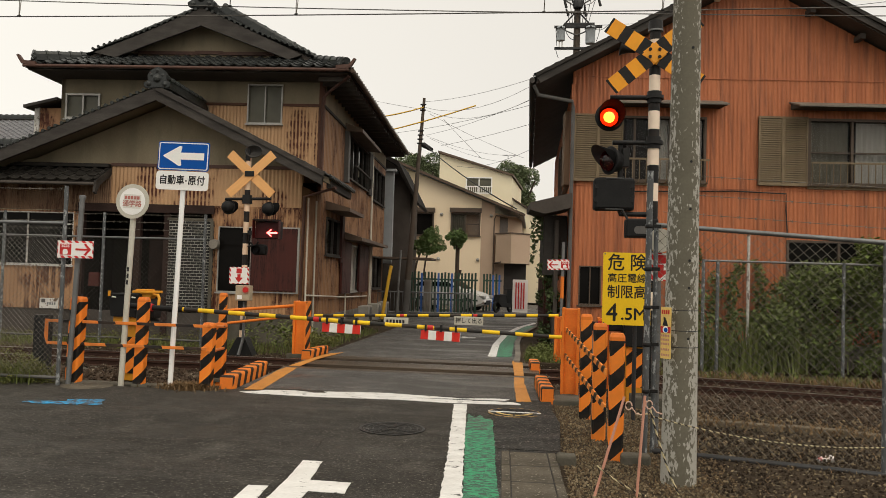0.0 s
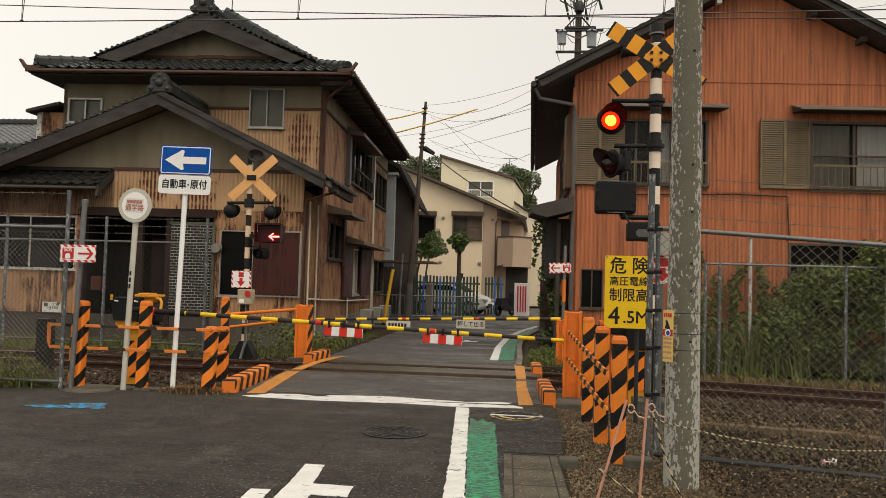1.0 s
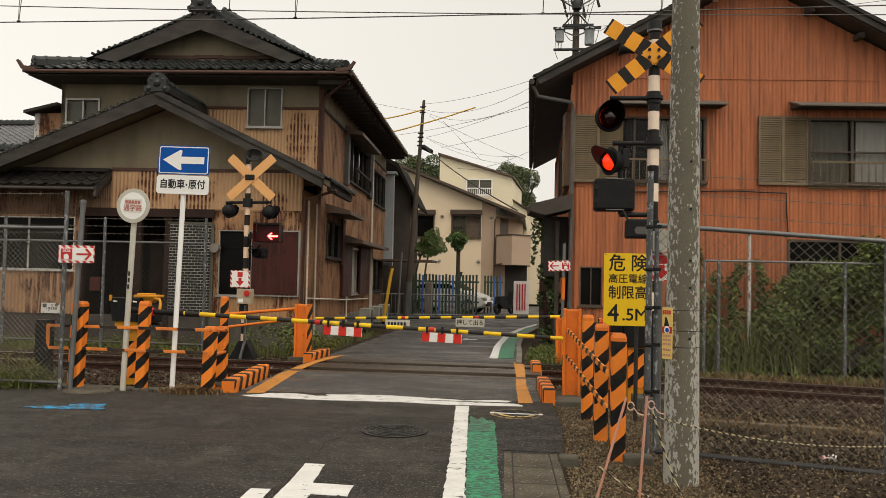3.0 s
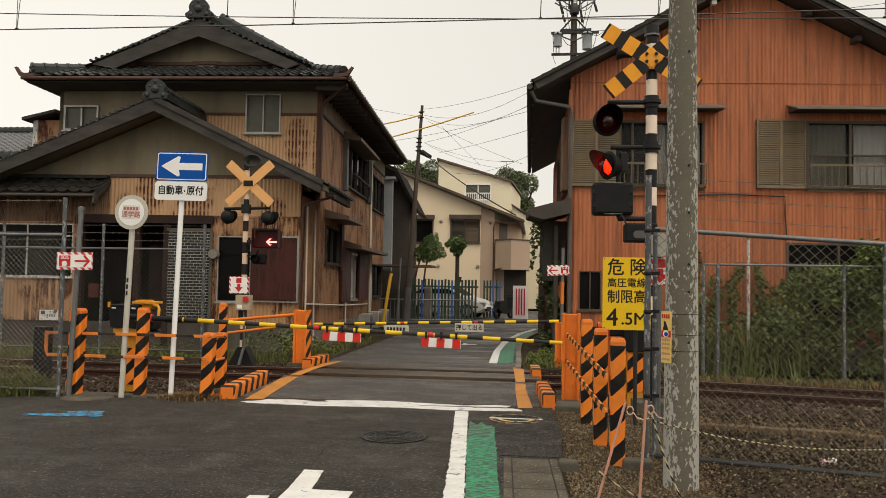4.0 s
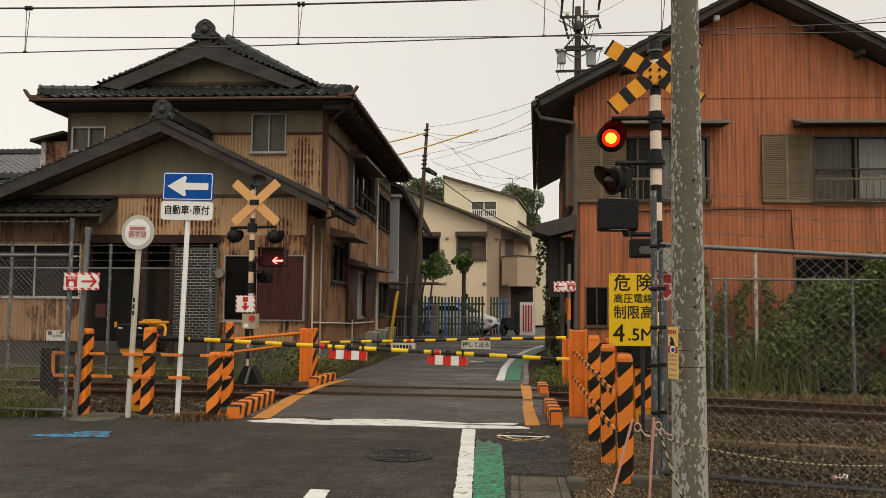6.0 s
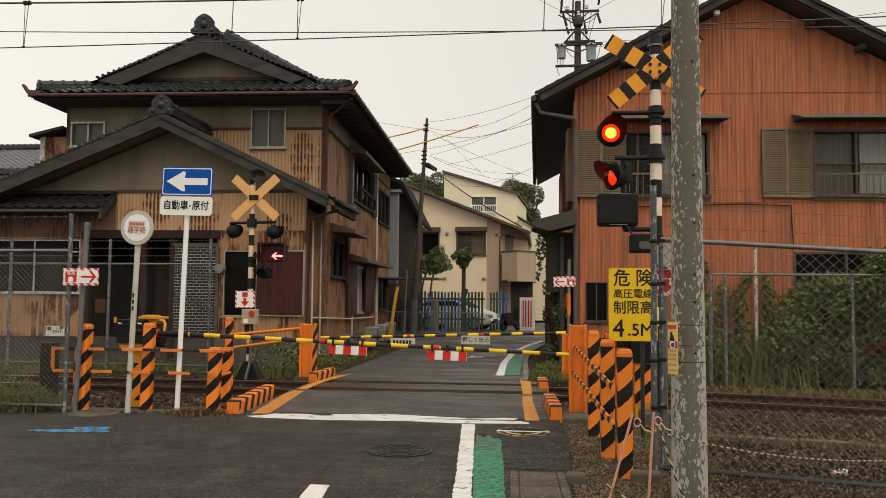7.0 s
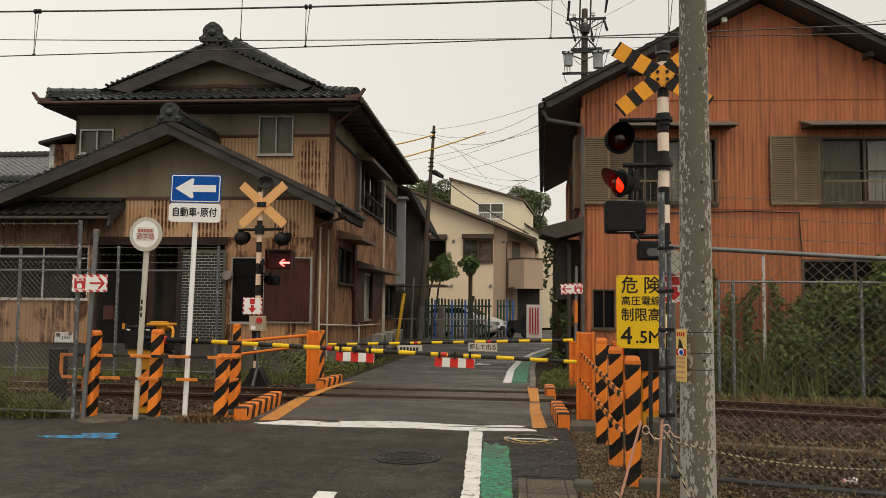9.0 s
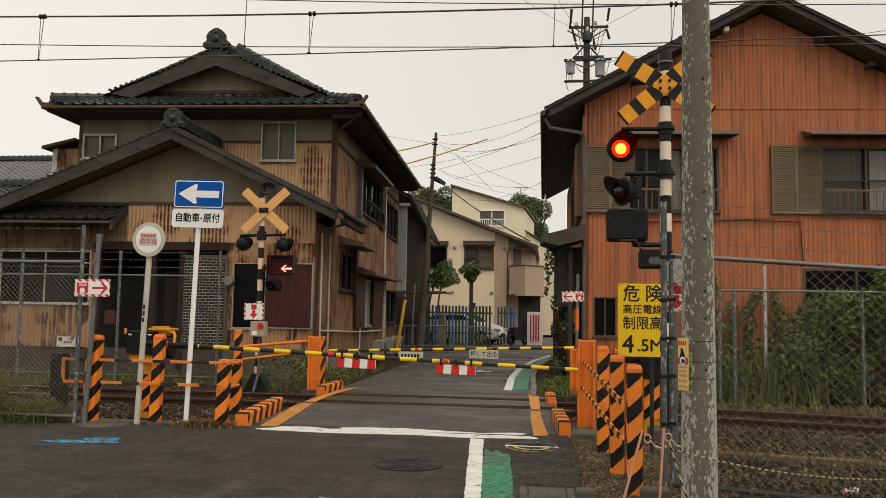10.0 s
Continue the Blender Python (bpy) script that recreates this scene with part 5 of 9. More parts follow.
part("back_wall", box(BM(), -6.5, 0.0, 12.8, 12.9, 0, 6.4), M_plaster, HL)
part("west_wall", box(BM(), -6.5, -6.4, Y2, 12.8, 0, 6.4), M_plaster, HL)
# solid dark block added in place of unlit rooms
part("unlit_room_block", box(BM(), -6.2, -0.35, 2.3, 12.6, 0.1, 6.0), M_dark_in, HL)
window(toS, 4.95, 8.6, 4.15, 5.40, HL, M_darkwood, M_pane, 4, depth=0.05, label="dark-framed upper window")
window(toS, 9.94, 12.6, 3.98, 5.16, HL, M_darkwood, M_pane, 3, depth=0.05)
window(toS, 2.5, 4.3, 1.9, 2.85, HL, M_darkwood, M_pane, 2, depth=0.05)
window(toS, 5.0, 8.84, 0.93, 2.3, HL, M_alu, M_curtain, 4, depth=0.04, label="pale frosted sliding window")
window(toS, 10.2, 12.3, 0.95, 2.1, HL, M_darkwood, M_pane, 2, depth=0.05)
for y0, y1, z0, z1 in ((4.4, 5.75, 0.9, 2.35), (7.2, 8.9, 0.9, 2.35), (4.25, 4.6, 1.75, 3.0)):
    part("shutter", box(BM(), 0.03, 0.10, y0, y1, z0, z1, 0.006), M_redboard, HL, "dark red wooden shutter")
part("window_post", box(BM(), 0.0, 0.12, 4.66, 4.93, 3.98, 5.5, 0.006), M_greypipe, HL, "weathered grey post beside the window")
part("shutter_box", box(BM(), 0.0, 0.10, 8.62, 9.25, 4.05, 5.4, 0.006), M_darkwood, HL)
part("window_rail", tube(BM(), [(0.16, 5.6, 4.56), (0.16, 8.4, 4.52), (0.16, 8.4, 4.2)], 0.035), M_darkwood, HL)
for y0, y1, z, ww in ((4.6, 8.2, 5.41, 0.50), (2.4, 4.6, 3.04, 0.62), (4.6, 10.0, 2.42, 0.58)):
    bm = BM()
    prism(bm, [(0.0, z + 0.20), (ww, z + 0.03), (ww, z - 0.06), (0.0, z - 0.02)], "y", y0, y1)
    part("hood", bm, M_hood, HL, "brown tin window hood")
for y, z0, z1, mt in ((0.35, 0.1, 3.1, M_pipe_cream), (1.15, 0.1, 3.1, M_creampost), (9.4, 0.1, 5.9, M_pipe_cream), (5.15, 0.1, 2.3, M_pipe_cream), (9.75, 0.1, 2.6, M_pipe_cream)):
    part("downpipe", cyl(BM(), (0.07, y, z0), (0.07, y, z1), 0.034 if y == 9.4 else 0.022, seg=8), mt, HL)
part("conduit", tube(BM(), [(0.06, 0.4, 0.95), (0.06, 5.0, 0.80), (0.06, 9.0, 0.74)], 0.022), M_pipe_cream, HL)
part("corner_pipe", tube(BM(), [(0.75, Y2 - 0.75, 6.0), (0.12, Y2 - 0.1, 5.75), (0.02, Y2 - 0.12, 5.6), (0.0, Y2 - 0.12, 3.6)], 0.04), M_gutter, HL)

# hip-and-gable main roof
EX0, EX1, EY0, EY1, EZ, RX, RZ, GY = -6.90, 0.78, 0.90, 13.0, 6.15, -3.04, 7.76, 2.2
bm = BM()
prism(bm, [(RX, RZ), (EX1, EZ), (EX1, EZ - 0.10), (RX, RZ - 0.14), (EX0, EZ - 0.10), (EX0, EZ)], "y", GY - 0.4, EY1)
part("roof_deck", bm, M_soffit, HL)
bm = BM()
d = GY - EY0
hz = EZ + d * 0.425
low = [(EX0, EY0, EZ), (EX1, EY0, EZ), (EX1 - d, GY, hz), (EX0 + d, GY, hz)]
quad(bm, *low)
quad(bm, *[(x, y, z - 0.09) for x, y, z in low[::-1]])
quad(bm, low[0], (EX0, EY0, EZ - 0.09), (EX1, EY0, EZ - 0.09), low[1])
for X, X2, s in ((EX0, EX0 + d, 1), (EX1, EX1 - d, -1)):
    quad(bm, (X, EY0, EZ), (X2, GY, hz), (X, GY, EZ))
    quad(bm, (X, EY0, EZ - 0.09), (X, GY, EZ - 0.09), (X2, GY, hz - 0.09))
    quad(bm, (X, EY0, EZ - 0.09), (X, EY0, EZ), (X, GY, EZ), (X, GY, EZ - 0.09))
part("skirt_deck", bm, M_soffit, HL, fix=True)
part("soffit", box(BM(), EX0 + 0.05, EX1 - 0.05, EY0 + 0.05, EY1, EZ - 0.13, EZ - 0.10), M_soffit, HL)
part("gable_triangle", prism(BM(), [(RX - 3.1, 6.6), (RX + 3.1, 6.6), (RX, RZ - 0.15)], "y", GY, GY + 0.1), M_plaster, HL, "plaster gable triangle")
bm = BM()
box(bm, RX - 1.75, RX - 0.2, GY - 0.05, GY, 6.76, 6.84)
box(bm, RX + 0.3, RX + 1.7, GY - 0.05, GY, 6.76, 6.84)
box(bm, RX - 0.3, RX + 0.4, GY - 0.05, GY, 6.78, 6.86)
part("red_beam", bm, M_gutter, HL, "red-brown beam in the gable")
for s in (-1, 1):
    bm = BM()
    e, low_e = (2.64, 2.10) if s < 0 else (2.5, 2.18)
    pts = [(RX, RZ + 0.03), (RX + s * 1.4, RZ - 0.60), (RX + s * e, 6.66), (RX + s * low_e, 6.55), (RX + s * 1.2, 6.905), (RX, 7.35)]
    prism(bm, pts, "y", GY - 0.50, GY - 0.42)
    part("bargeboard", bm, M_darkwood, HL)
up = math.hypot(RX - EX0, RZ - EZ)


def front_span(v):
    k = v / math.hypot(d, hz - EZ) * d
    return (k, EX1 - EX0 - k)


tiled_slope("skirt_tiles", (EX0, EY0 - 0.03, EZ), (1, 0, 0), (0, d, hz - EZ), EX1 - EX0, math.hypot(d, hz - EZ), M_tile, HL, front_span, as_pieces=True)


def side_span(v):
    k = v / up * (EX1 - RX)
    return (k if k < d - 0.2 else GY - 0.45 - EY0, EY1 - EY0)


tiled_slope("roof_tiles", (EX1 + 0.03, EY0, EZ), (0, 1, 0), (RX - EX1, 0, RZ - EZ), EY1 - EY0, up, M_tile, HL, side_span)
tiled_slope("roof_tiles", (EX0 - 0.03, EY0, EZ), (0, 1, 0), (RX - EX0, 0, RZ - EZ), EY1 - EY0, up, M_tile, HL, side_span)
ridge_row(HL, (RX, GY - 0.4, RZ + 0.04), (RX, EY1, RZ + 0.04), 0.13, 5)
oni(HL, (RX, GY - 0.5, RZ + 0.02), 1.15)
for s in (-1, 1):
    for i in range(1, 20):
        x = i * 0.14
        piece("verge_tile", bead, Matrix.Translation((RX + s * x, GY - 0.48, RZ + 0.055 - (0.43 * x if x < 1.4 else 0.602 + (x - 1.4) * 0.36))), HL)
ridge_row(HL, (EX1 - 0.12, EY0 + 0.12, EZ + 0.02), (EX1 - d, GY, hz - 0.14), 0.10, 3)
ridge_row(HL, (EX0 + 0.14, EY0 + 0.12, EZ + 0.10), (EX0 + d - 0.05, GY - 0.05, hz - 0.17), 0.10, 3)
oni(HL, (EX1 - 0.19, EY0 + 0.08, EZ + 0.05), 0.52, 45)
oni(HL, (EX0 + 0.15, EY0 + 0.08, EZ + 0.11), 0.55, -45)
ridge_row(HL, (RX - 0.15, GY - 0.36, RZ - 0.02), (RX - 2.6, GY - 0.36, RZ - 1.06), 0.07, 1)
# descending ridge set back from the verge, on a bedding of flat tiles
part("ridge_bedding", prism(BM(), [(RX + 0.1, RZ - 0.1), (RX + 0.1, RZ + 0.24), (RX + 0.42, RZ + 0.05), (RX + 2.85, 6.52), (RX + 2.85, 6.40)], "y", GY - 0.26, GY - 0.06), M_tile, HL)
ridge_row(HL, (RX + 0.36, GY - 0.16, 7.81), (RX + 2.85, GY - 0.16, 6.47), 0.085, 3)
part("roof_gutter", cyl(BM(), (EX0, EY0 - 0.08, EZ - 0.06), (EX1, EY0 - 0.08, EZ - 0.07), 0.040, seg=8), M_gutter, HL, "red-brown rain gutter")
part("roof_gutter", cyl(BM(), (EX1 + 0.06, EY0, EZ - 0.06), (EX1 + 0.06, EY1, EZ - 0.08), 0.055, seg=8), M_hood, HL)
for x, s in ((EX0, -1), (EX1, 1)):
    tip = [(x - s * 0.3, EZ - 0.06), (x + s * 0.03, EZ - 0.02), (x + s * 0.16, EZ + 0.18), (x + s * 0.11, EZ + 0.20), (x + s * 0.0, EZ + 0.06), (x - s * 0.3, EZ + 0.03)]
    part("eave_tip", prism(BM(), tip, "y", EY0 - 0.12, EY0 - 0.02), M_gutter, HL)
for i in range(56):
    piece("end_tile", end_tile, Matrix.Translation((EX1 - 0.02, EY0 + 0.1 + i * 0.217, EZ + 0.03)), HL)
rafter = mesh_of(box(BM(), 0.0, EX1 - 0.05, 0, 0.06, EZ - 0.24, EZ - 0.135), M_soffit, "rafter")
for i in range(26):
    piece("rafter", rafter, Matrix.Translation((0, EY0 + 0.3 + i * 0.46, 0)), HL)


# ---- orange-brown house beyond the tracks ----
HR = thing("clad_house", "two-storey house clad in orange-brown ribbed metal with dark gable roof", "house", pose(0.71, 16.4, 0, 0, 0, 4))
K, DEEP = 0.063, 11.2


def toR(u, w, z):
    return (u, -w, z)


def toRS(u, w, z):
    return (-w + K * u, u, z)


def gable_r(u):
    return 7.68 - 0.53 * abs(u - 3.63)


RW = [(0.55, 2.72, 3.52, 4.86), (4.76, 6.52, 3.53, 4.88), (0.20, 0.66, 0.96, 1.76)]
clad("front_wall", toR, 0.0, 8.3, 0.3, 3.41, M_orange_clad, HR, 0.088, 0.011, holes=[RW[2], (4.36, 7.5, 0.9, 2.40)], shape="rib", label="orange-brown ribbed cladding")
clad("front_wall", toR, 0.0, 8.3, 3.415, lambda u: min(5.66, gable_r(u)), M_orange_clad, HR, 0.088, 0.011, holes=RW[:2], shape="rib")
clad("front_wall", toR, 0.0, 8.3, 5.665, gable_r, M_orange_clad, HR, 0.088, 0.011, shape="rib")
part("front_plinth", box(BM(), 0.0, 8.3, -0.03, 0.1, -0.2, 0.3), M_concrete, HR)
for z in (3.41, 5.66):
    part("seam_trim", box(BM(), 0.0, 7.1, -0.022, 0.0, z - 0.008, z + 0.008), M_orange_clad, HR)
clad("side_wall", toRS, 0.0, DEEP, 0.0, 5.5, M_orange_clad, HR, 0.088, 0.009, shape="rib", holes=[(0.9, 2.6, 3.5, 4.9), (4.2, 6.0, 3.5, 4.9), (1.0, 2.6, 0.2, 2.1)])
part("east_wall", box(BM(), 8.2, 8.3, 0.0, DEEP, 0, 5.0), M_orange_clad, HR)
part("back_wall", box(BM(), 0.8, 8.2, DEEP - 0.1, DEEP, 0, 5.0), M_orange_clad, HR)
# dark block added behind the panes for the darkness of the rooms
part("unlit_room_block", box(BM(), 1.2, 8.0, 0.5, DEEP - 0.5, 0.0, 5.3), M_dark_in, HR)
part("corner_trim", box(BM(), -0.03, 0.05, -0.035, 0.05, 0.2, 5.5), M_orange_clad, HR)
window(toRS, 0.9, 2.6, 3.5, 4.9, HR, M_bronze, M_pane, 2, depth=0.06)
window(toRS, 4.2, 6.0, 3.5, 4.9, HR, M_bronze, M_pane, 2, depth=0.06)
window(toRS, 1.0, 2.6, 0.2, 2.1, HR, M_bronze, M_pane, 2, depth=0.06)
part("shutter_box", box(BM(), -0.12, 0.02, 0.30, 0.75, 3.45, 5.0, 0.01), M_shutter_tan, HR, "tan wooden shutter box")
window(toR, 0.55, 2.72, 3.52, 4.86, HR, M_bronze, M_pane_clear, 3, depth=0.05, curtain=[(1.72, 2.0), (2.05, 2.66)], label="bronze-framed window with dim frosted panes")
window(toR, 4.76, 6.52, 3.53, 4.88, HR, M_bronze, M_pane_clear, 2, depth=0.05, fw=0.05, bars=(4.19,), curtain=[(5.76, 6.48)], sheer=[(4.84, 5.60)], label="bronze-framed window with white curtains")
window(toR, 0.20, 0.66, 0.96, 1.76, HR, M_bronze, M_pane, 2, depth=0.02, fw=0.025)
window(toR, 4.36, 7.5, 0.9, 2.40, HR, M_bronze, M_pane, 3, depth=0.04, label="dark window behind the climbing plants")


def shutters(u0, u1, z0, z1):
    mid = (u0 + u1) / 2
    for a, b in ((u0, mid), (mid, u1)):
        bm = BM()
        bx(bm, toR, a, b, 0.02, 0.05, z0, z1)
        for c, d in ((a, a + 0.03), (b - 0.03, b)):
            bx(bm, toR, c, d, 0.02, 0.085, z0, z1)
        for c, d in ((z0, z0 + 0.04), (z1 - 0.04, z1)):
            bx(bm, toR, a, b, 0.02, 0.08, c, d)
        sh = part("shutter", bm, M_louver, HR, "tan slatted shutter", fix=True)
        n = 30
        bm = BM()
        h = (z1 - z0 - 0.08) / n
        bx(bm, toR, a + 0.03, b - 0.03, 0.05, 0.058, 0, h * 0.25)
        for v0, v1, w0, w1 in ((0, 0.7, 0.078, 0.055),):
            quad(bm, toR(a + 0.03, w0, 0), toR(b - 0.03, w0, 0), toR(b - 0.03, w1, h * 0.85), toR(a + 0.03, w1, h * 0.85))
        quad(bm, toR(a + 0.03, 0.05, 0), toR(b - 0.03, 0.05, 0), toR(b - 0.03, 0.078, 0), toR(a + 0.03, 0.078, 0))
        me = mesh_of(bm, M_louver, "slat")
        for i in range(n):
            piece("slat", me, Matrix.Translation((0, 0, z0 + 0.04 + i * h)), sh)


shutters(0.03, 1.03, 3.49, 4.88)
shutters(3.76, 4.74, 3.49, 4.90)
for u0, u1 in ((0.75, 3.02), (4.38, 7.3)):
    bm = BM()
    prism(bm, [(0.0, 5.215), (-0.55, 5.045), (-0.55, 5.015), (0.0, 5.185)], "x", u0, u1)
    hd = part("hood", bm, M_tin, HR, "dull tin window hood")
    # dark wedge added below the tin to give the hood's underside its shade
    part("hood_shade_lining", prism(BM(), [(0.0, 5.18), (-0.53, 5.018), (-0.53, 5.008), (0.0, 5.05)], "x", u0 + 0.03, u1 - 0.03), M_soffit, hd, "added dark lining for the shade under the hood")
for u0, u1 in ((1.05, 2.74), (4.76, 6.6)):
    bm = BM()
    bx(bm, toR, u0, u1, 0.20, 0.235, 3.935, 3.97)
    part("rail_top", bm, M_louver, HR, "slim brown window guard rail", fix=True)
    bm = BM()
    bx(bm, toR, u0, u1, 0.02, 0.05, 3.44, 3.53)
    part("rail_base", bm, M_louver, HR, fix=True)
    u = u0 + 0.02
    while u < u1:
        bm = BM()
        tube(bm, [toR(u, 0.22, 3.94), toR(u, 0.22, 3.56), toR(u - 0.01, 0.17, 3.49), toR(u - 0.03, 0.05, 3.47)], 0.010, 5)
        part("baluster", bm, M_louver, HR, fix=True)
        u += 0.137
# roof
bm = BM()
y0, y1 = -0.50, DEEP + 0.4
a = [(-0.76, 5.51), (3.63, 7.86), (9.0, 5.03), (9.0, 4.90), (3.63, 7.72), (-0.76, 5.37)]
va = [bm.verts.new((u + K * y0, y0, v)) for u, v in a]
vb = [bm.verts.new((u + K * y1, y1, v)) for u, v in a]
bm.faces.new(va), bm.faces.new(vb[::-1])
for i in range(6):
    bm.faces.new((va[i], vb[i], vb[(i + 1) % 6], va[(i + 1) % 6]))
part("roof_deck", bm, M_soffit, HR, fix=True)
for pts in ([(-0.80, 5.53), (3.63, 7.90), (3.63, 7.73), (-0.72, 5.38)], [(3.63, 7.90), (9.05, 5.04), (9.0, 4.90), (3.63, 7.73)]):
    part("bargeboard", prism(BM(), pts, "y", -0.56, -0.50), M_darkwood, HR)
for pts in ([(-0.82, 5.565), (3.63, 7.94), (3.63, 7.86), (-0.80, 5.50)], [(3.63, 7.94), (9.07, 5.075), (9.05, 5.01), (3.63, 7.86)]):
    part("verge_board", prism(BM(), pts, "y", -0.60, -0.563), M_tile_brown, HR)
for u in (1.0, 2.35, 4.72, 5.70, 6.75):
    part("purlin_end", box(BM(), u - 0.055, u + 0.055, -0.30, 0.0, gable_r(u) - 0.13, gable_r(u) - 0.02, 0.006), M_soffit, HR)
uu = Vector((4.45, 0, 2.385))
tiled_slope("roof_tiles", (-0.84, -0.60, 5.51), (K, 1, 0), uu, DEEP + 1.0, uu.length + 0.05, M_tile, HR)
uu = Vector((-5.40, 0, 2.86))
tiled_slope("roof_tiles", (9.03, -0.60, 5.035), (K, 1, 0), uu, DEEP + 1.0, uu.length + 0.05, M_tile, HR)
ridge_row(HR, (3.59, -0.56, 7.90), (3.59 + K * 12, DEEP + 0.4, 7.90), 0.12, 2)
part("rain_gutter", cyl(BM(), (-0.88, -0.56, 5.43), (-0.88 + K * 12.1, DEEP + 0.3, 5.43), 0.06, seg=8), M_darkwood, HR)
part("downpipe", tube(BM(), [(-0.84, -0.42, 5.37), (-0.74, -0.36, 5.18), (-0.02, -0.1, 5.12), (0.0, -0.08, 5.0), (0.0, -0.08, 0.1)], 0.04, 8), M_greypipe, HR, "grey downpipe")
part("soffit_lamp", box(BM(), 2.75, 2.86, -0.40, -0.28, 7.16, 7.255, 0.01), M_white, HR)
# low porch roof at the side
bm = BM()
prism(bm, [(-0.84, 3.00), (0.0, 3.22), (0.0, 2.92), (-0.55, 2.78), (-0.84, 2.86)], "y", -0.3, 0.9)
part("porch_roof", bm, M_soffit, HR)
part("porch_screen", box(BM(), -0.50, -0.02, 0.35, 1.3, 1.55, 2.80), M_dark_in, HR)
part("porch_post", box(BM(), -0.28, -0.2, 0.25, 2.6, 0.0, 2.7), M_soffit, HR)
part("porch_wall", box(BM(), -0.42, -0.30, 0.9, 2.6, 0.0, 1.5), M_redboard, HR)
bm = BM()
for i in range(9):
    box(bm, -0.47, -0.452, 0.9, 2.6, 0.1 + i * 0.16, 0.11 + i * 0.16)
part("porch_slat", bm, M_soffit, HR)
part("wall_cable", tube(BM(), [(1.1, -0.05, 3.3), (3.3, -0.05, 3.36), (4.33, -0.05, 3.33), (4.33, -0.05, 3.0), (4.36, -0.05, 2.54), (4.33, -0.05, 2.42)], 0.014, 5), M_cable, HR)


# ---- chain-link fences ----
def chain_link(name, p0, p1, z0a, z0b, ha, hb, parent, mesh=0.095, r=0.0022, mat=M_wire):
    """Crossed diagonal wires between two posts, p0 to p1 in plan; bottom z0a..z0b, top ha..hb."""
    a, b = Vector((*p0, 0)), Vector((*p1, 0))
    L = (b - a).length
    H = max(ha - z0a, hb - z0b)
    bm = BM()
    n = int((L + H) / mesh) + 1

    def at(u, v, w):
        k = min(max(u / L, 0), 1)
        z = (z0a + (z0b - z0a) * k) + v * ((ha - z0a) + ((hb - z0b) - (ha - z0a)) * k) / H
        return a.lerp(b, k) + Vector((0, w, z))
    for s in (1, -1):
        for i in range(n + 1):
            u = i * mesh - (H if s > 0 else 0)
            u0, v0 = u, 0.0
            u1, v1 = u + s * H, H
            if s > 0:
                if u0 < 0:
                    v0, u0 = -u0, 0.0
                if u1 > L:
                    v1, u1 = v1 - (u1 - L), L
            else:
                if u0 > L:
                    v0, u0 = u0 - L, L
                if u1 < 0:
                    v1, u1 = v1 + u1, 0.0
            if v1 - v0 > 0.02:
                m = 4
                w = 0.004 * s
                prev = at(u0, v0, w)
                for j in range(1, m + 1):
                    k = j / m
                    cur = at(u0 + (u1 - u0) * k, v0 + (v1 - v0) * k, w + 0.003 * math.sin(i * 1.7 + j))
                    cyl(bm, prev, cur, r, r, 3, cap=False)
                    prev = cur
    ob = part(name, bm, mat, parent)
    ob["kind"] = "stuff"
    return ob


def fence(label, posts, z0, top, rails, barbed=(), r=0.03, mesh=0.095, wire_r=0.0022, post_top=None, link_top=None, low_rail=M_greypipe, wire=M_wire, low_r=0.02):
    t = thing("chain_link_fence", label, "fence")
    for i, (x, y) in enumerate(posts):
        zt = post_top if post_top else top(i)
        part("post", cyl(BM(), (x, y, z0(i) - 0.1), (x, y, zt), r, seg=10), M_peel, t)
    for i in range(len(posts) - 1):
        p, q = posts[i], posts[i + 1]
        lt = link_top or top
        chain_link("wire_mesh", p, q, z0(i), z0(i + 1), lt(i), lt(i + 1), t, mesh, wire_r, wire)
        for k, f in enumerate(rails):
            part("rail", cyl(BM(), (*p, f(i)), (*q, f(i + 1)), low_r if k else 0.02, seg=8), low_rail if k else M_galv, t)
        for z in barbed:
            bm = BM()
            a, b = Vector((*p, z)), Vector((*q, z))
            cyl(bm, a, b, 0.003, seg=4)
            k = int((b - a).length / 0.13)
            for j in range(k):
                c = a.lerp(b, (j + 0.5) / k)
                cyl(bm, c + Vector((-0.012, 0, -0.018)), c + Vector((0.012, 0, 0.018)), 0.002, seg=3)
                cyl(bm, c + Vector((0.012, 0, -0.018)), c + Vector((-0.012, 0, 0.018)), 0.002, seg=3)
            part("barbed_wire", bm, M_wire, t)
    return t


near_fence = fence("grey chain-link fence with a steel top rail beside the tracks", [(1.05, 7.05), (2.79, 6.68), (4.6, 6.3)], lambda i: (0.0, -0.02, -0.04)[i],
      lambda i: (1.96, 1.83, 1.70)[i], [lambda i: (1.955, 1.825, 1.70)[i], lambda i: (0.0, -0.02, -0.04)[i]], r=0.020, mesh=0.088, wire_r=0.0023, low_rail=M_darkpipe, low_r=0.028)
fence("grey chain-link fence behind the tracks with barbed wire", [(-12.8, 14.9), (-10.68, 14.9), (-8.545, 14.9), (-6.44, 14.9)], lambda i: 0.0,
      lambda i: 2.53, [lambda i: 2.04, lambda i: 0.05], (2.2, 2.35, 2.5), mesh=0.10, wire_r=0.0022, wire=M_wire_far, link_top=lambda i: 2.04)
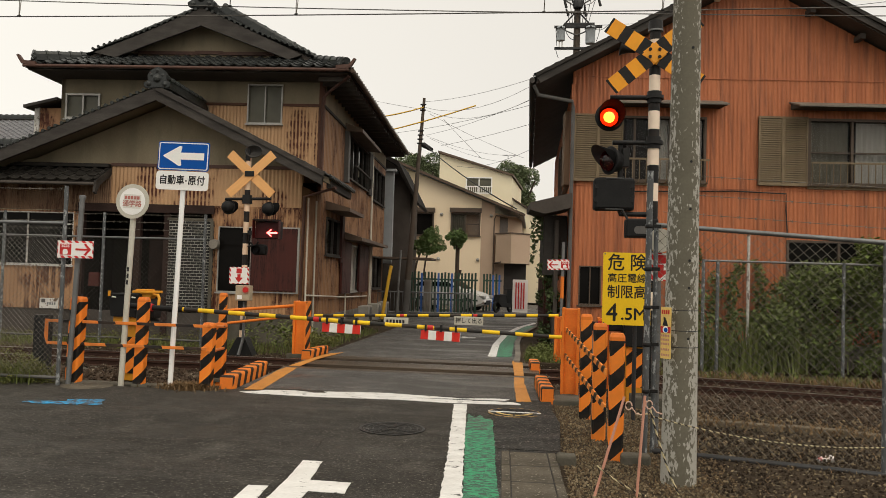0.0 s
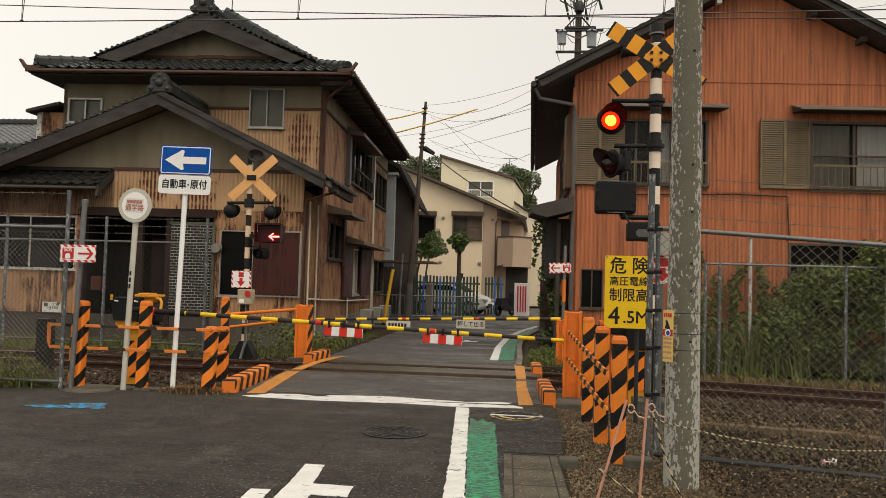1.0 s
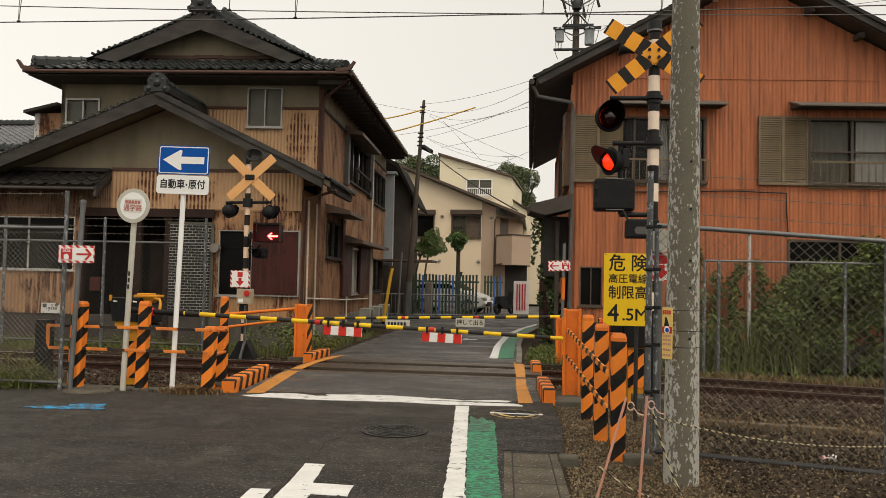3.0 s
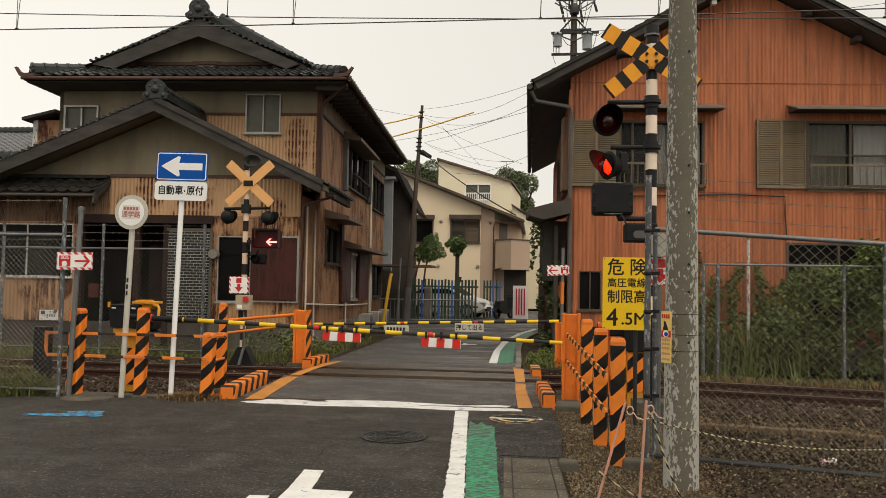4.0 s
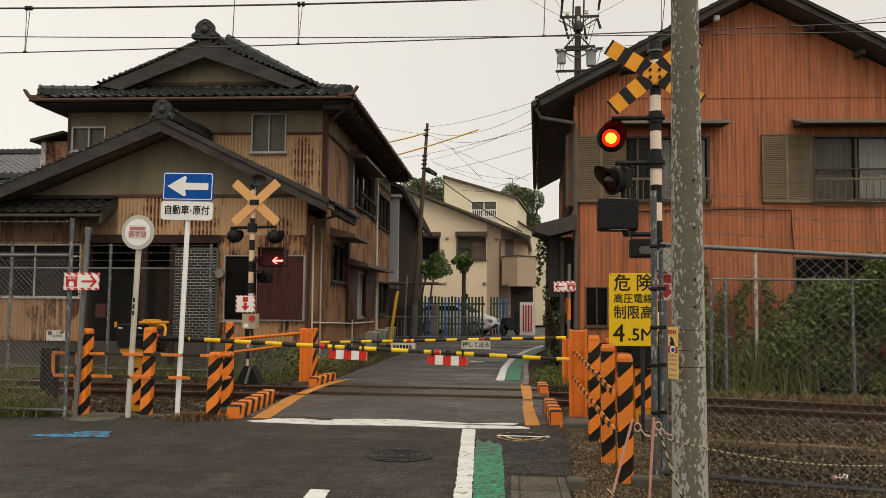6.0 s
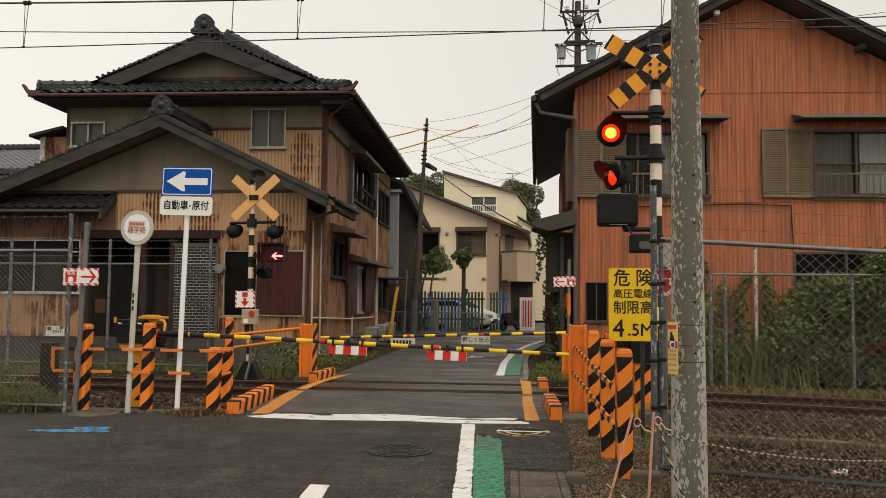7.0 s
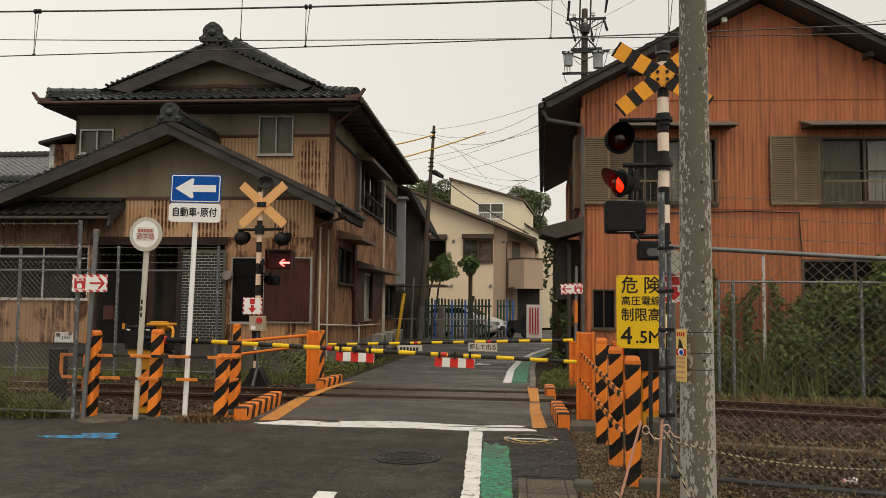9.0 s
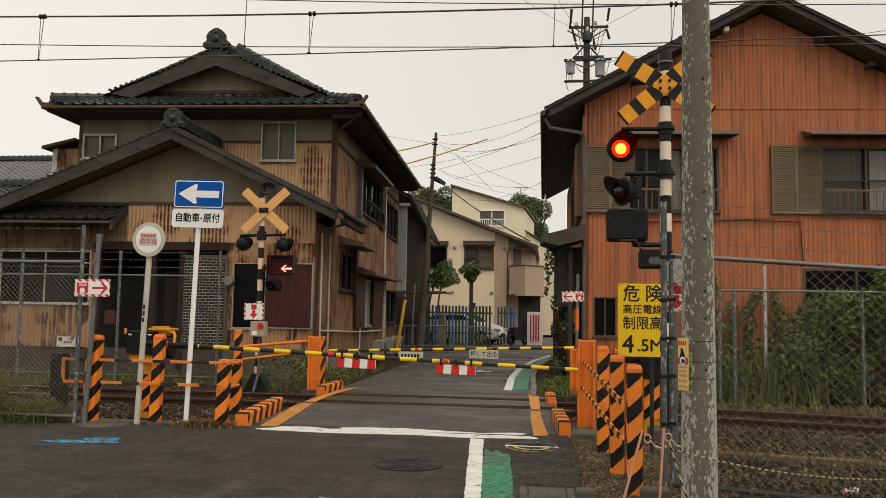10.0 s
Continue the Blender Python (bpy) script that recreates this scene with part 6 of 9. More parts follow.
fence("grey chain-link fence beside the road with barbed wire", [(-9.4, 9.0), (-7.6, 9.02), (-5.69, 9.04)], lambda i: 0.08,
      lambda i: 2.42, [lambda i: 1.965, lambda i: 0.09], (2.38,), mesh=0.066, wire_r=0.0017, wire=M_wire_bright, link_top=lambda i: 1.965, r=0.025)
fence("grey chain-link fence along the far side of the tracks", [(3.0, 14.55), (3.26, 14.6), (5.40, 14.6), (7.5, 14.6)], lambda i: 0.0,
      lambda i: 1.90, [lambda i: 1.875], (), mesh=0.10, wire_r=0.0024, wire=M_wire_far)
for z0, z1 in ((2.40, 2.125), (2.235, 1.96), (2.07, 1.80)):
    a, b = Vector((1.1, 7.04, z0)), Vector((4.6, 6.3, z1))
    bm = cyl(BM(), a, b, 0.0025, seg=4)
    for j in range(26):
        c = a.lerp(b, (j + 0.5) / 26)
        cyl(bm, c + Vector((-0.010, 0, -0.014)), c + Vector((0.010, 0, 0.014)), 0.002, seg=3)
        cyl(bm, c + Vector((0.010, 0, -0.014)), c + Vector((-0.010, 0, 0.014)), 0.002, seg=3)
    part("barbed_wire", bm, M_wire, near_fence)
CP = thing("corner_fence_post", "weathered grey steel fence corner post with black clamps", "fence post", pose(0.98, 7.0, 0))
part("post", cyl(BM(), (-0.005, 0, -0.1), (0.005, 0, 2.42), 0.027, seg=10), M_peel, CP)
for z in (0.5, 0.9, 1.22, 1.55, 1.92):
    bm = BM()
    lathe(bm, [(0.028, z), (0.034, z + 0.004), (0.034, z + 0.030), (0.028, z + 0.034)], 10)
    part("clamp", bm, M_black, CP, "black clamp")
    part("clamp_ear", box(BM(), 0.03, 0.10, -0.008, 0.008, z + 0.005, z + 0.035), M_black, CP)

# ---- wires over the tracks ----
lines = thing("overhead_line", "railway overhead wires with hangers above the tracks", "overhead line")


def sag(a, b, s, n=14):
    a, b = Vector(a), Vector(b)
    return [a.lerp(b, k / n) - Vector((0, 0, s * 4 * (k / n) * (1 - k / n))) for k in range(n + 1)]


def hung(x, z0, c, x0):
    """Height of a hung wire over the track, lowest (z0) at x0."""
    return z0 + c * (x - x0) ** 2


MESSENGER, CONTACT = (6.471, 0.00146, 1.5), (5.812, 0.0006, -4.0)
FEEDER, UPPER = (5.922, 0.00085, 14.0), (6.497, 0.0013, 16.7)
for name, y, r, w in (("messenger_wire", 12.9, 0.016, MESSENGER), ("contact_wire", 12.9, 0.010, CONTACT), ("feeder_wire", 13.7, 0.009, FEEDER), ("upper_wire", 13.7, 0.009, UPPER)):
    part(name, tube(BM(), [(x, y, hung(x, *w)) for x in np.linspace(-30, 24, 28)], r, 6), M_wire_far, lines)
for x in (-14.2, -9.14, -4.09, 1.98, 7.1):
    zt, zb = hung(x, *MESSENGER), hung(x, *CONTACT)
    h = part("hanger", tube(BM(), [(x - 0.03, 12.9, zt), (x - 0.035, 12.9, zb + 0.02), (x - 0.025, 12.9, zb + 0.02), (x + 0.035, 12.9, zt)], 0.007, 5), M_wire, lines)
    part("clamp", cyl(BM(), (x - 0.055, 12.9, zb + 0.01), (x - 0.005, 12.9, zb + 0.01), 0.02, seg=6), M_black, h)
    for dx in (-0.03, 0.045):
        part("clamp", cyl(BM(), (x + dx - 0.02, 12.9, zt), (x + dx + 0.02, 12.9, zt), 0.042, seg=10), M_black, h)
for x in (-11.3, -5.61, 0.07, 5.75):
    zt, zb = hung(x, *UPPER), hung(x, *FEEDER)
    h = part("hanger", tube(BM(), [(x + 0.012, 13.7, zt), (x - 0.012, 13.7, zb)], 0.009, 5), M_wire, lines)
    part("clamp", cyl(BM(), (x - 0.04, 13.7, zb + 0.01), (x + 0.015, 13.7, zb + 0.01), 0.02, seg=6), M_black, h)

# ---- street beyond: poles, houses, trees ----
WP = thing("utility_pole", "leaning grey-brown utility pole with insulators and wires", "utility pole")
part("pole", cyl(BM(), (-4.55, 28.0, -0.1), (-4.078, 28.0, 7.85), 0.125, 0.05, 14), M_wood_pole, WP)
part("band", cyl(BM(), (-4.535, 28.0, 0.0), (-4.47, 28.0, 1.3), 0.132, 0.126, 14), M_greypipe, WP, "grey sheet guard")
part("cable_joint", cyl(BM(), (-4.06, 28.0, 6.16), (-3.72, 27.8, 5.95), 0.10, 0.07, 10), M_black, WP, "black cable joint sleeve")
part("drop_cable", tube(BM(), sag((-4.0, 28.0, 6.15), (-0.47, 20, 3.21), 0.12, 16), 0.016, 6), M_cable, WP)
for z in (6.2, 6.35, 6.5, 6.65, 7.4, 7.6):
    x = -4.55 + 0.0594 * z
    part("insulator", cyl(BM(), (x - 0.10, 27.95, z), (x + 0.11, 27.95, z + 0.01), 0.030, 0.022, 8), M_black, WP)
bm = BM()
WIRES = [((-4.08, 28, 7.72), (-0.02, 20, 6.58), 0.15), ((-4.09, 28, 7.53), (-0.12, 20, 6.38), 0.45), ((-3.98, 28, 7.41), (-0.12, 20, 6.04), 0.5), ((-4.09, 28, 7.44), (-6.9, 28, 7.98), 0.05),
         ((-3.97, 28, 6.51), (-0.12, 20, 6.02), 0.12), ((-5.6, 28, 6.52), (-0.17, 20, 5.86), 0.12), ((-3.87, 28, 7.29), (-0.46, 28, 5.73), 0.1), ((-3.94, 28, 6.48), (-1.5, 38, 7.38), 0.2),
         ((-3.83, 28, 6.4), (-1.2, 38, 7.04), 0.25), ((-3.36, 28, 7.09), (-1.96, 28, 5.69), 0.02), ((-3.42, 28, 6.14), (-0.12, 20, 5.39), 0.05), ((-2.83, 28, 5.4), (-0.53, 28, 5.31), 0.03),
         ((-1.75, 28, 5.47), (-0.17, 20, 4.72), 0.05)]
for a, b, s in WIRES:
    part("wire", tube(BM(), sag(a, b, s * 0.8, 10), 0.0055, 4), M_wire_far, WP)
bm = BM()
for a, b in (((-4.07, 27.9, 7.5), (-5.9, 27.9, 7.1)), ((-2.2, 27.9, 7.57), (-5.6, 27.9, 6.58))):
    part("cable_cover", tube(BM(), sag(a, b, 0.04, 4), 0.024, 6), M_yellow_guard, WP, "yellow cable sleeve")
tagged(part("guy_wire_guard", tube(BM(), [(-4.93, 25.7, 0.0), (-4.70, 25.7, 1.6), (-4.68, 25.75, 1.75)], 0.055, 8), M_yellow_guard), "yellow guard sleeve on a guy wire", "guy guard")
tagged(part("street_post", cyl(BM(), (-4.55, 26.2, 0), (-4.45, 26.2, 2.3), 0.035, seg=8), M_galv), "thin grey steel post beside the road", "post")

UP = thing("transformer_pole", "dark utility pole with cross-arms and two grey transformers", "utility pole")
part("pole", cyl(BM(), (1.52, 34, -0.1), (1.58, 34, 14.2), 0.2, 0.13, 12), M_wood_pole, UP)
for z, x0, x1 in ((11.35, 0.62, 2.02), (12.28, 0.60, 2.62), (12.40, 1.0, 2.3), (13.72, 0.80, 2.48)):
    part("crossarm", box(BM(), x0, x1, 33.80, 33.90, z - 0.05, z + 0.05, 0.01), M_darkpipe, UP)
for x, r, z0, z1 in ((0.88, 0.185, 11.62, 12.22), (2.12, 0.215, 11.48, 12.22)):
    tr = part("transformer", lathe(BM(), [(0.02, z0), (r * 0.9, z0 + 0.01), (r * 0.95, z0 + 0.06), (r * 0.95, z1 - 0.14), (r * 1.12, z1 - 0.10), (r * 1.12, z1 - 0.03), (r * 0.6, z1 + 0.03), (0.0, z1 + 0.05)], 18,
                                   Matrix.Translation((x, 33.66, 0))), M_bluegrey, UP, "pale grey transformer can")
    for k in range(5):
        part("bushing", lathe(BM(), [(0.03, 0), (0.045, 0.03), (0.03, 0.06), (0.04, 0.09), (0.0, 0.13)], 8,
                              Matrix.Translation((x + r * 1.05 * math.cos(2.5 + k * 1.1), 33.66 + r * 1.05 * math.sin(2.5 + k * 1.1), z1 - 0.12))), M_blackplastic, tr)
    part("lid_band", lathe(BM(), [(r * 1.14, z1 - 0.12), (r * 1.16, z1 - 0.10), (r * 1.14, z1 - 0.08)], 18, Matrix.Translation((x, 33.66, 0))), M_darkpipe, tr)
for x in (0.82, 0.94):
    part("pipe_leg", cyl(BM(), (x, 33.66, 11.36), (x, 33.66, 11.63), 0.025, seg=6), M_unit, UP)
for x, z in ((1.13, 13.76), (1.94, 13.80), (1.6, 13.5)):
    part("insulator", lathe(BM(), [(0.03, 0), (0.09, 0.04), (0.06, 0.10), (0.09, 0.15), (0.05, 0.20), (0.0, 0.25)], 10, Matrix.Translation((x, 33.82, z))), M_unit, UP)
part("pole_switch", lathe(BM(), [(0.05, 13.05), (0.20, 13.08), (0.22, 13.3), (0.16, 13.45), (0.10, 13.5)], 12, Matrix.Translation((1.58, 33.8, 0))), M_darkpipe, UP, "dark switch box round the pole")
for (xa, za), (xb, zb) in (((0.95, 13.62), (1.09, 13.08)), ((1.09, 13.02), (1.18, 12.75)), ((2.40, 13.60), (2.52, 13.15)), ((2.44, 13.95), (2.52, 14.5)), ((0.86, 13.75), (0.92, 14.5)), ((1.85, 13.2), (1.92, 12.7))):
    part("strain_insulator", cyl(BM(), (xa, 33.8, za), (xb, 33.75, zb), 0.045, 0.06, 8), M_black, UP)
for k in range(7):
    x = 0.95 + k * 0.24
    part("drop_wire", tube(BM(), sag((x, 33.78, 13.66), (1.6 + (x - 1.6) * 0.55, 33.78, 12.42), 0.05 * (k % 3) - 0.05, 6), 0.012, 4), M_cable, UP)
for a, b, g in (((2.48, 33.78, 13.7), (1.75, 33.78, 13.25), 0.22), ((1.45, 33.78, 13.5), (0.9, 33.78, 13.6), 0.16), ((0.66, 33.7, 12.25), (0.72, 33.7, 11.4), -0.05), ((2.52, 33.7, 12.2), (2.36, 33.7, 11.6), 0.1),
                ((0.66, 33.7, 11.35), (0.80, 33.7, 10.9), 0.05), ((1.1, 33.7, 12.0), (1.5, 33.7, 11.7), 0.12)):
    part("jumper_wire", tube(BM(), sag(a, b, g, 8), 0.013, 4), M_cable, UP)
for sx in (-1, 1):
    part("brace", tube(BM(), [(1.56 + sx * 0.58, 33.82, 12.33), (1.56 + sx * 0.06, 33.82, 12.92)], 0.035, 6), M_darkpipe, UP)
    part("brace", tube(BM(), [(1.57 + sx * 0.06, 33.82, 13.35), (1.57 + sx * 0.5, 33.82, 13.68)], 0.025, 6), M_darkpipe, UP)
for x in (1.35, 1.8):
    part("riser", cyl(BM(), (x, 33.8, 13.3), (x + 0.06, 33.8, 15.2), 0.04, seg=6), M_darkpipe, UP)
for a, b in (((0.8, 33.85, 13.8), (-3, 31, 15.5)), ((2.4, 33.85, 13.8), (7, 30, 15.5)), ((1.1, 33.85, 13.75), (-1, 30, 16)), ((2.2, 33.8, 12.4), (1.7, 20, 7.9)), ((1.5, 33.8, 12.3), (14, 28, 11.5))):
    part("wire", tube(BM(), sag(a, b, 0.2, 8), 0.009, 4), M_cable, UP)
for s in (-1, 1):
    part("brace", tube(BM(), [(1.55, 33.8, 13.1), (1.55 + s * 0.8, 33.8, 13.58)], 0.03, 6), M_greypipe, UP)
    part("brace", tube(BM(), [(1.55, 33.8, 11.9), (1.55 + s * 0.7, 33.8, 12.2)], 0.03, 6), M_greypipe, UP)

# dark house behind the traditional one
H2 = thing("dark_house", "dark weathered house with a small tile roof behind the street", "house", pose(-5.2, 31.2, 0, 0, 0, 2))
part("wall", prism(BM(), [(-6, 0), (0.22, 0), (0.22, 4.80), (-0.34, 5.82), (-2.6, 6.96), (-6, 4.92)], "y", 0, 2.6), M_soffit, H2)
bm = BM()
prism(bm, [(-2.6, 7.15), (-0.25, 5.96), (0.62, 4.30), (0.58, 4.20), (-0.32, 5.82), (-2.6, 6.98), (-7.5, 4.0), (-7.5, 4.2)], "y", -0.5, 2.8)
part("roof", bm, M_porch, H2)
part("metal_panel", box(BM(), -0.84, -0.36, -0.75, -0.55, 1.9, 5.5, 0.02), M_bluegrey, H2, "grey metal panel")
part("panel_hood", box(BM(), -0.92, -0.28, -0.85, 0, 5.5, 5.60), M_bluegrey, H2)
part("side_hood", box(BM(), -0.6, 1.4, -2.8, -0.8, 2.05, 2.12), M_hood, H2)
# far tiled roofs at the side
H3 = thing("tiled_roof_house", "low house with grey tiled roof behind the old house", "house", pose(-21, 26, -0.14))
part("wall", box(BM(), -8, 1.4, 1, 9, 0, 5.4), M_plaster, H3)
bm = BM()
prism(bm, [(0.0, 5.35), (5.0, 7.65), (5.0, 7.5), (0.0, 5.2)], "x", -9, 2.3)
part("roof_deck", bm, M_soffit, H3)
tiled_slope("roof_tiles", (-9, 0, 5.36), (1, 0, 0), (0, 5, 2.3), 11.3, 5.5, M_tile_pale, H3)
ridge_row(H3, (-9, 5, 7.7), (2.3, 5, 7.7), 0.12, 2)
H4 = thing("annex_roof", "dark tiled annex roof beside the old house", "roof", pose(-15.2, 21.5, 0, 0, 0, 3))
part("wall", box(BM(), -5, 2.6, 0.6, 4, 0, 4.6), M_plaster, H4)
part("roof_deck", prism(BM(), [(0.0, 4.35), (2.2, 5.25), (2.2, 5.1), (0.0, 4.2)], "x", -6, 3.2), M_soffit, H4)
tiled_slope("roof_tiles", (-6, 0, 4.36), (1, 0, 0), (0, 2.2, 0.9), 9.2, 2.35, M_tile, H4)
ridge_row(H4, (-6, 2.2, 5.28), (3.2, 2.2, 5.28), 0.12, 2)

# cream and taupe house
HC = thing("cream_house", "modern two-storey cream and taupe rendered house with sloping roof", "house", pose(0, 40, 0))


def toC(u, w, z):
    return (u, -w, z)


clad("cream_wall", toC, -11.0, -2.72, -0.3, lambda u: 5.62 - 0.385 * (u + 2.72) if u > -8 else 7.65, M_cream, HC, shape="flat", thick=0.15,
     holes=[(-6.6, -5.13, 3.5, 4.70), (-4.27, -2.75, 3.55, 4.72)], label="cream rendered wall")
clad("taupe_wall", toC, -2.72, -2.03, -0.3, lambda u: 5.60 - 0.385 * (u + 2.72), M_brownwall, HC, shape="flat", thick=0.15, label="taupe rendered wall")
part("side_wall", prism(BM(), [(-2.03, 0.0), (-0.75, 3.4), (-0.75, 8), (-10, 8), (-10, 0.3), (-2.1, 0.3)], "z", -0.3, 4.75), M_brownwall, HC)
bm = BM()
prism(bm, [(-8.6, 7.92), (-0.55, 4.72), (-0.55, 4.55), (-8.6, 7.72)], "y", -0.45, 9)
part("roof", bm, M_tile, HC, "dark sloping roof")
part("fascia", prism(BM(), [(-8.6, 7.9), (-0.5, 4.68), (-0.5, 4.56), (-8.6, 7.78)], "y", -0.52, -0.45), M_hood, HC)
window(toC, -6.6, -5.13, 3.5, 4.70, HC, M_bronze, M_pane, 1, depth=0.08, fw=0.07)
window(toC, -4.27, -2.75, 3.55, 4.72, HC, M_bronze, M_pane_clear, 2, depth=0.08, fw=0.07, bars=(4.15,), sheer=[(-4.2, -3.52)])
for u0, u1, z in ((-6.65, -5.08, 4.72), (-4.32, -2.70, 4.74)):
    part("shutter_case", box(BM(), u0, u1, -0.2, 0, z, z + 0.22), M_bronze, HC)
for x, z in ((-4.75, 4.62), (-2.22, 4.6), (-4.85, 2.35), (-2.85, 2.35)):
    part("vent_cap", lathe(BM(), [(0.09, 0), (0.085, 0.06), (0.0, 0.1)], 10, Matrix.Translation((x, -0.01, z)) @ pose(0, 0, 0, 90)), M_alu, HC)
bm = BM()
prism(bm, [(-1.95, -0.2), (-1.15, -1.1), (-0.25, -0.2), (-0.25, 3.0), (-1.9, 3.0)], "z", 2.2, 3.66)
part("balcony", bm, M_brownwall, HC, "taupe balcony")
bm = BM()
prism(bm, [(-1.98, -0.22), (-1.15, -1.14), (-0.22, -0.22), (-0.22, 3.0), (-0.3, 3.0), (-0.3, -0.2), (-1.15, -1.05), (-1.9, -0.2)], "z", 3.66, 3.72)
part("balcony_cap", bm, M_bronze, HC)
part("downpipe", tube(BM(), [(-0.75, -0.3, 4.55), (-1.98, -0.14, 4.6), (-2.05, -0.12, 4.4), (-2.05, -0.12, 0.0)], 0.035, 8), M_bronze, HC)
part("balcony_drain", tube(BM(), [(-2.0, -0.2, 2.2), (-1.65, -0.5, 2.25), (-1.5, -0.6, 2.45), (-1.5, -0.6, 2.7)], 0.045, 8), M_bronze, HC)
# plain dark block stands in for the shaded entrance below the balcony
part("entry", box(BM(), -1.5, -0.4, -0.15, 0.2, -0.2, 2.2), M_dark_in, HC)
part("balcony_window", prism(BM(), [(-1.80, 0.57), (-1.42, 1.57), (-1.46, 1.7), (-1.84, 0.70)], "z", 3.6, 4.62), M_bronze, HC)
HY = thing("pale_yellow_house", "pale yellow three-storey house with flat sloping roof", "house", pose(0, 52, 0))
clad("wall", toC, -6.4, -1.6, 0, lambda u: 9.62 - 0.30 * (u + 6.4), M_yellowwall, HY, shape="flat", thick=0.2, holes=[(-4.62, -2.88, 7.0, 8.08)], label="pale yellow wall")


def slanted(plan, lows, tops):
    """A block over a four-cornered plan with a height of its own at each corner."""
    bm = BM()
    lo = [bm.verts.new((x, y, z)) for (x, y), z in zip(plan, lows)]
    hi = [bm.verts.new((x, y, z)) for (x, y), z in zip(plan, tops)]
    bm.faces.new(lo[::-1]), bm.faces.new(hi)
    for i in range(4):
        j = (i + 1) % 4
        bm.faces.new((lo[i], lo[j], hi[j], hi[i]))
    return bm


part("side_wall", slanted([(-1.6, 0.0), (-1.03, 4.0), (-6.3, 4.0), (-6.3, 0.2)], [0] * 4, [8.14, 7.7, 9.1, 9.5]), M_yellowwall, HY, fix=True)
part("roof", slanted([(-1.5, -0.25), (-0.9, 4.2), (-6.5, 4.2), (-6.5, -0.25)], [8.17, 7.72, 9.2, 9.66], [8.29, 7.84, 9.32, 9.80]), M_hood, HY, fix=True)
window(toC, -4.62, -2.88, 7.0, 8.08, HY, M_white, M_pane_frost, 2, depth=0.08, fw=0.07)
bm = BM()
for i in range(14):
    box(bm, -4.62 + i * 0.13, -4.59 + i * 0.13, -0.35, -0.3, 6.78, 7.42)
box(bm, -4.67, -2.84, -0.36, -0.29, 7.40, 7.46)
part("rail", bm, M_white, HY)
part("low_wing", prism(BM(), [(-1.4, 6.3), (1.3, 4.6), (1.3, 0), (-1.4, 0)], "y", -3, 2), M_yellowwall, HY)
part("low_wing_roof", prism(BM(), [(-1.45, 6.46), (1.6, 4.55), (1.6, 4.48), (-1.45, 6.38)], "y", -3.2, 2.2), M_hood, HY)
tagged(part("tv_antenna", tube(BM(), [(-1.9, 52.5, 8.2), (-1.9, 52.5, 9.6), (-2.3, 52.5, 9.65), (-1.4, 52.5, 9.65)], 0.02, 4), M_greypipe), "thin metal roof antenna", "antenna")


def leaf_cloud(blobs, n, size, seed, flat=0.6):
    rnd = random.Random(seed)
    verts, faces = [], []
    tot = sum(r ** 2 for *_, r in blobs)
    for cx, cy, cz, r in blobs:
        for _ in range(int(n * r * r / tot)):
            d = Vector((rnd.gauss(0, 1), rnd.gauss(0, 1), rnd.gauss(0, 1))).normalized()
            p = Vector((cx, cy, cz)) + d * r * (rnd.uniform(0.45, 1.1) ** 0.6) * Vector((1, 1, 0.85)).length / 1.6
            e = Euler((rnd.uniform(-1, 1), rnd.uniform(-1, 1), rnd.uniform(0, 6.3))).to_matrix()
            s = size * rnd.uniform(0.6, 1.4)
            k = len(verts)
            for q in ((-0.5, 0, 0), (0, -0.28, 0.06), (0.5, 0, 0), (0, 0.28, 0.06)):
                verts.append(p + e @ (Vector(q) * s))
            faces.append((k, k + 1, k + 2, k + 3))
    return verts, faces


def crown(name, blobs, n, size, seed, mat, parent):
    v, f = leaf_cloud(blobs, n, size, seed)
    me = bpy.data.meshes.new(name)
    me.from_pydata(v, [], f)
    me.materials.append(mat)
    ob = new(name, me)
    ob.parent = parent
    return ob


def blobs_for(cx, cy, cz, rx, rz, n, seed):
    rnd = random.Random(seed)
    return [(cx + rnd.uniform(-1, 1) * rx, cy + rnd.uniform(-1, 1) * rx * 0.6, cz + rnd.uniform(-1, 1) * rz, rnd.uniform(0.25, 0.5) * min(rx, rz) + (0.3 if rx > 1 else 0.1)) for _ in range(n)]


for x0, x1, zt, sd in ((-11.2, -7.9, 11.6, 11), (-2.75, -0.05, 10.9, 12)):
    cx = (x0 + x1) / 2
    T = thing("tree", "broad dark green tree behind the houses", "tree", group="far trees")
    bm = BM()
    cyl(bm, (cx, 64, 0), (cx + 0.2, 64, zt * 0.6), 0.4, 0.2, 10)
    for k in range(6):
        a = k * 1.1
        cyl(bm, (cx + 0.1, 64, zt * (0.35 + 0.04 * k)), (cx + 1.8 * math.cos(a), 64 + 1.2 * math.sin(a), zt * (0.6 + 0.05 * k)), 0.14, 0.05, 6)
    part("trunk", bm, M_bark, T)
    crown("crown", blobs_for(cx, 64, zt * 0.68, (x1 - x0) / 2 - 0.3, zt * 0.26, 46, sd), 42000, 0.19, sd, M_leaf_far, T)

# fence, car and garden trees in front of the cream house
SF = thing("slat_fence", "garden fence of green and blue upright slats", "fence", pose(0, 31.5, 0))
sl_a = mesh_of(box(BM(), -0.040, 0.040, -0.012, 0.012, 0.0, 1.62), M_green_slat, "slat")
sl_b = mesh_of(box(BM(), -0.040, 0.040, -0.012, 0.012, 0.0, 1.60), M_blue_slat, "slat")
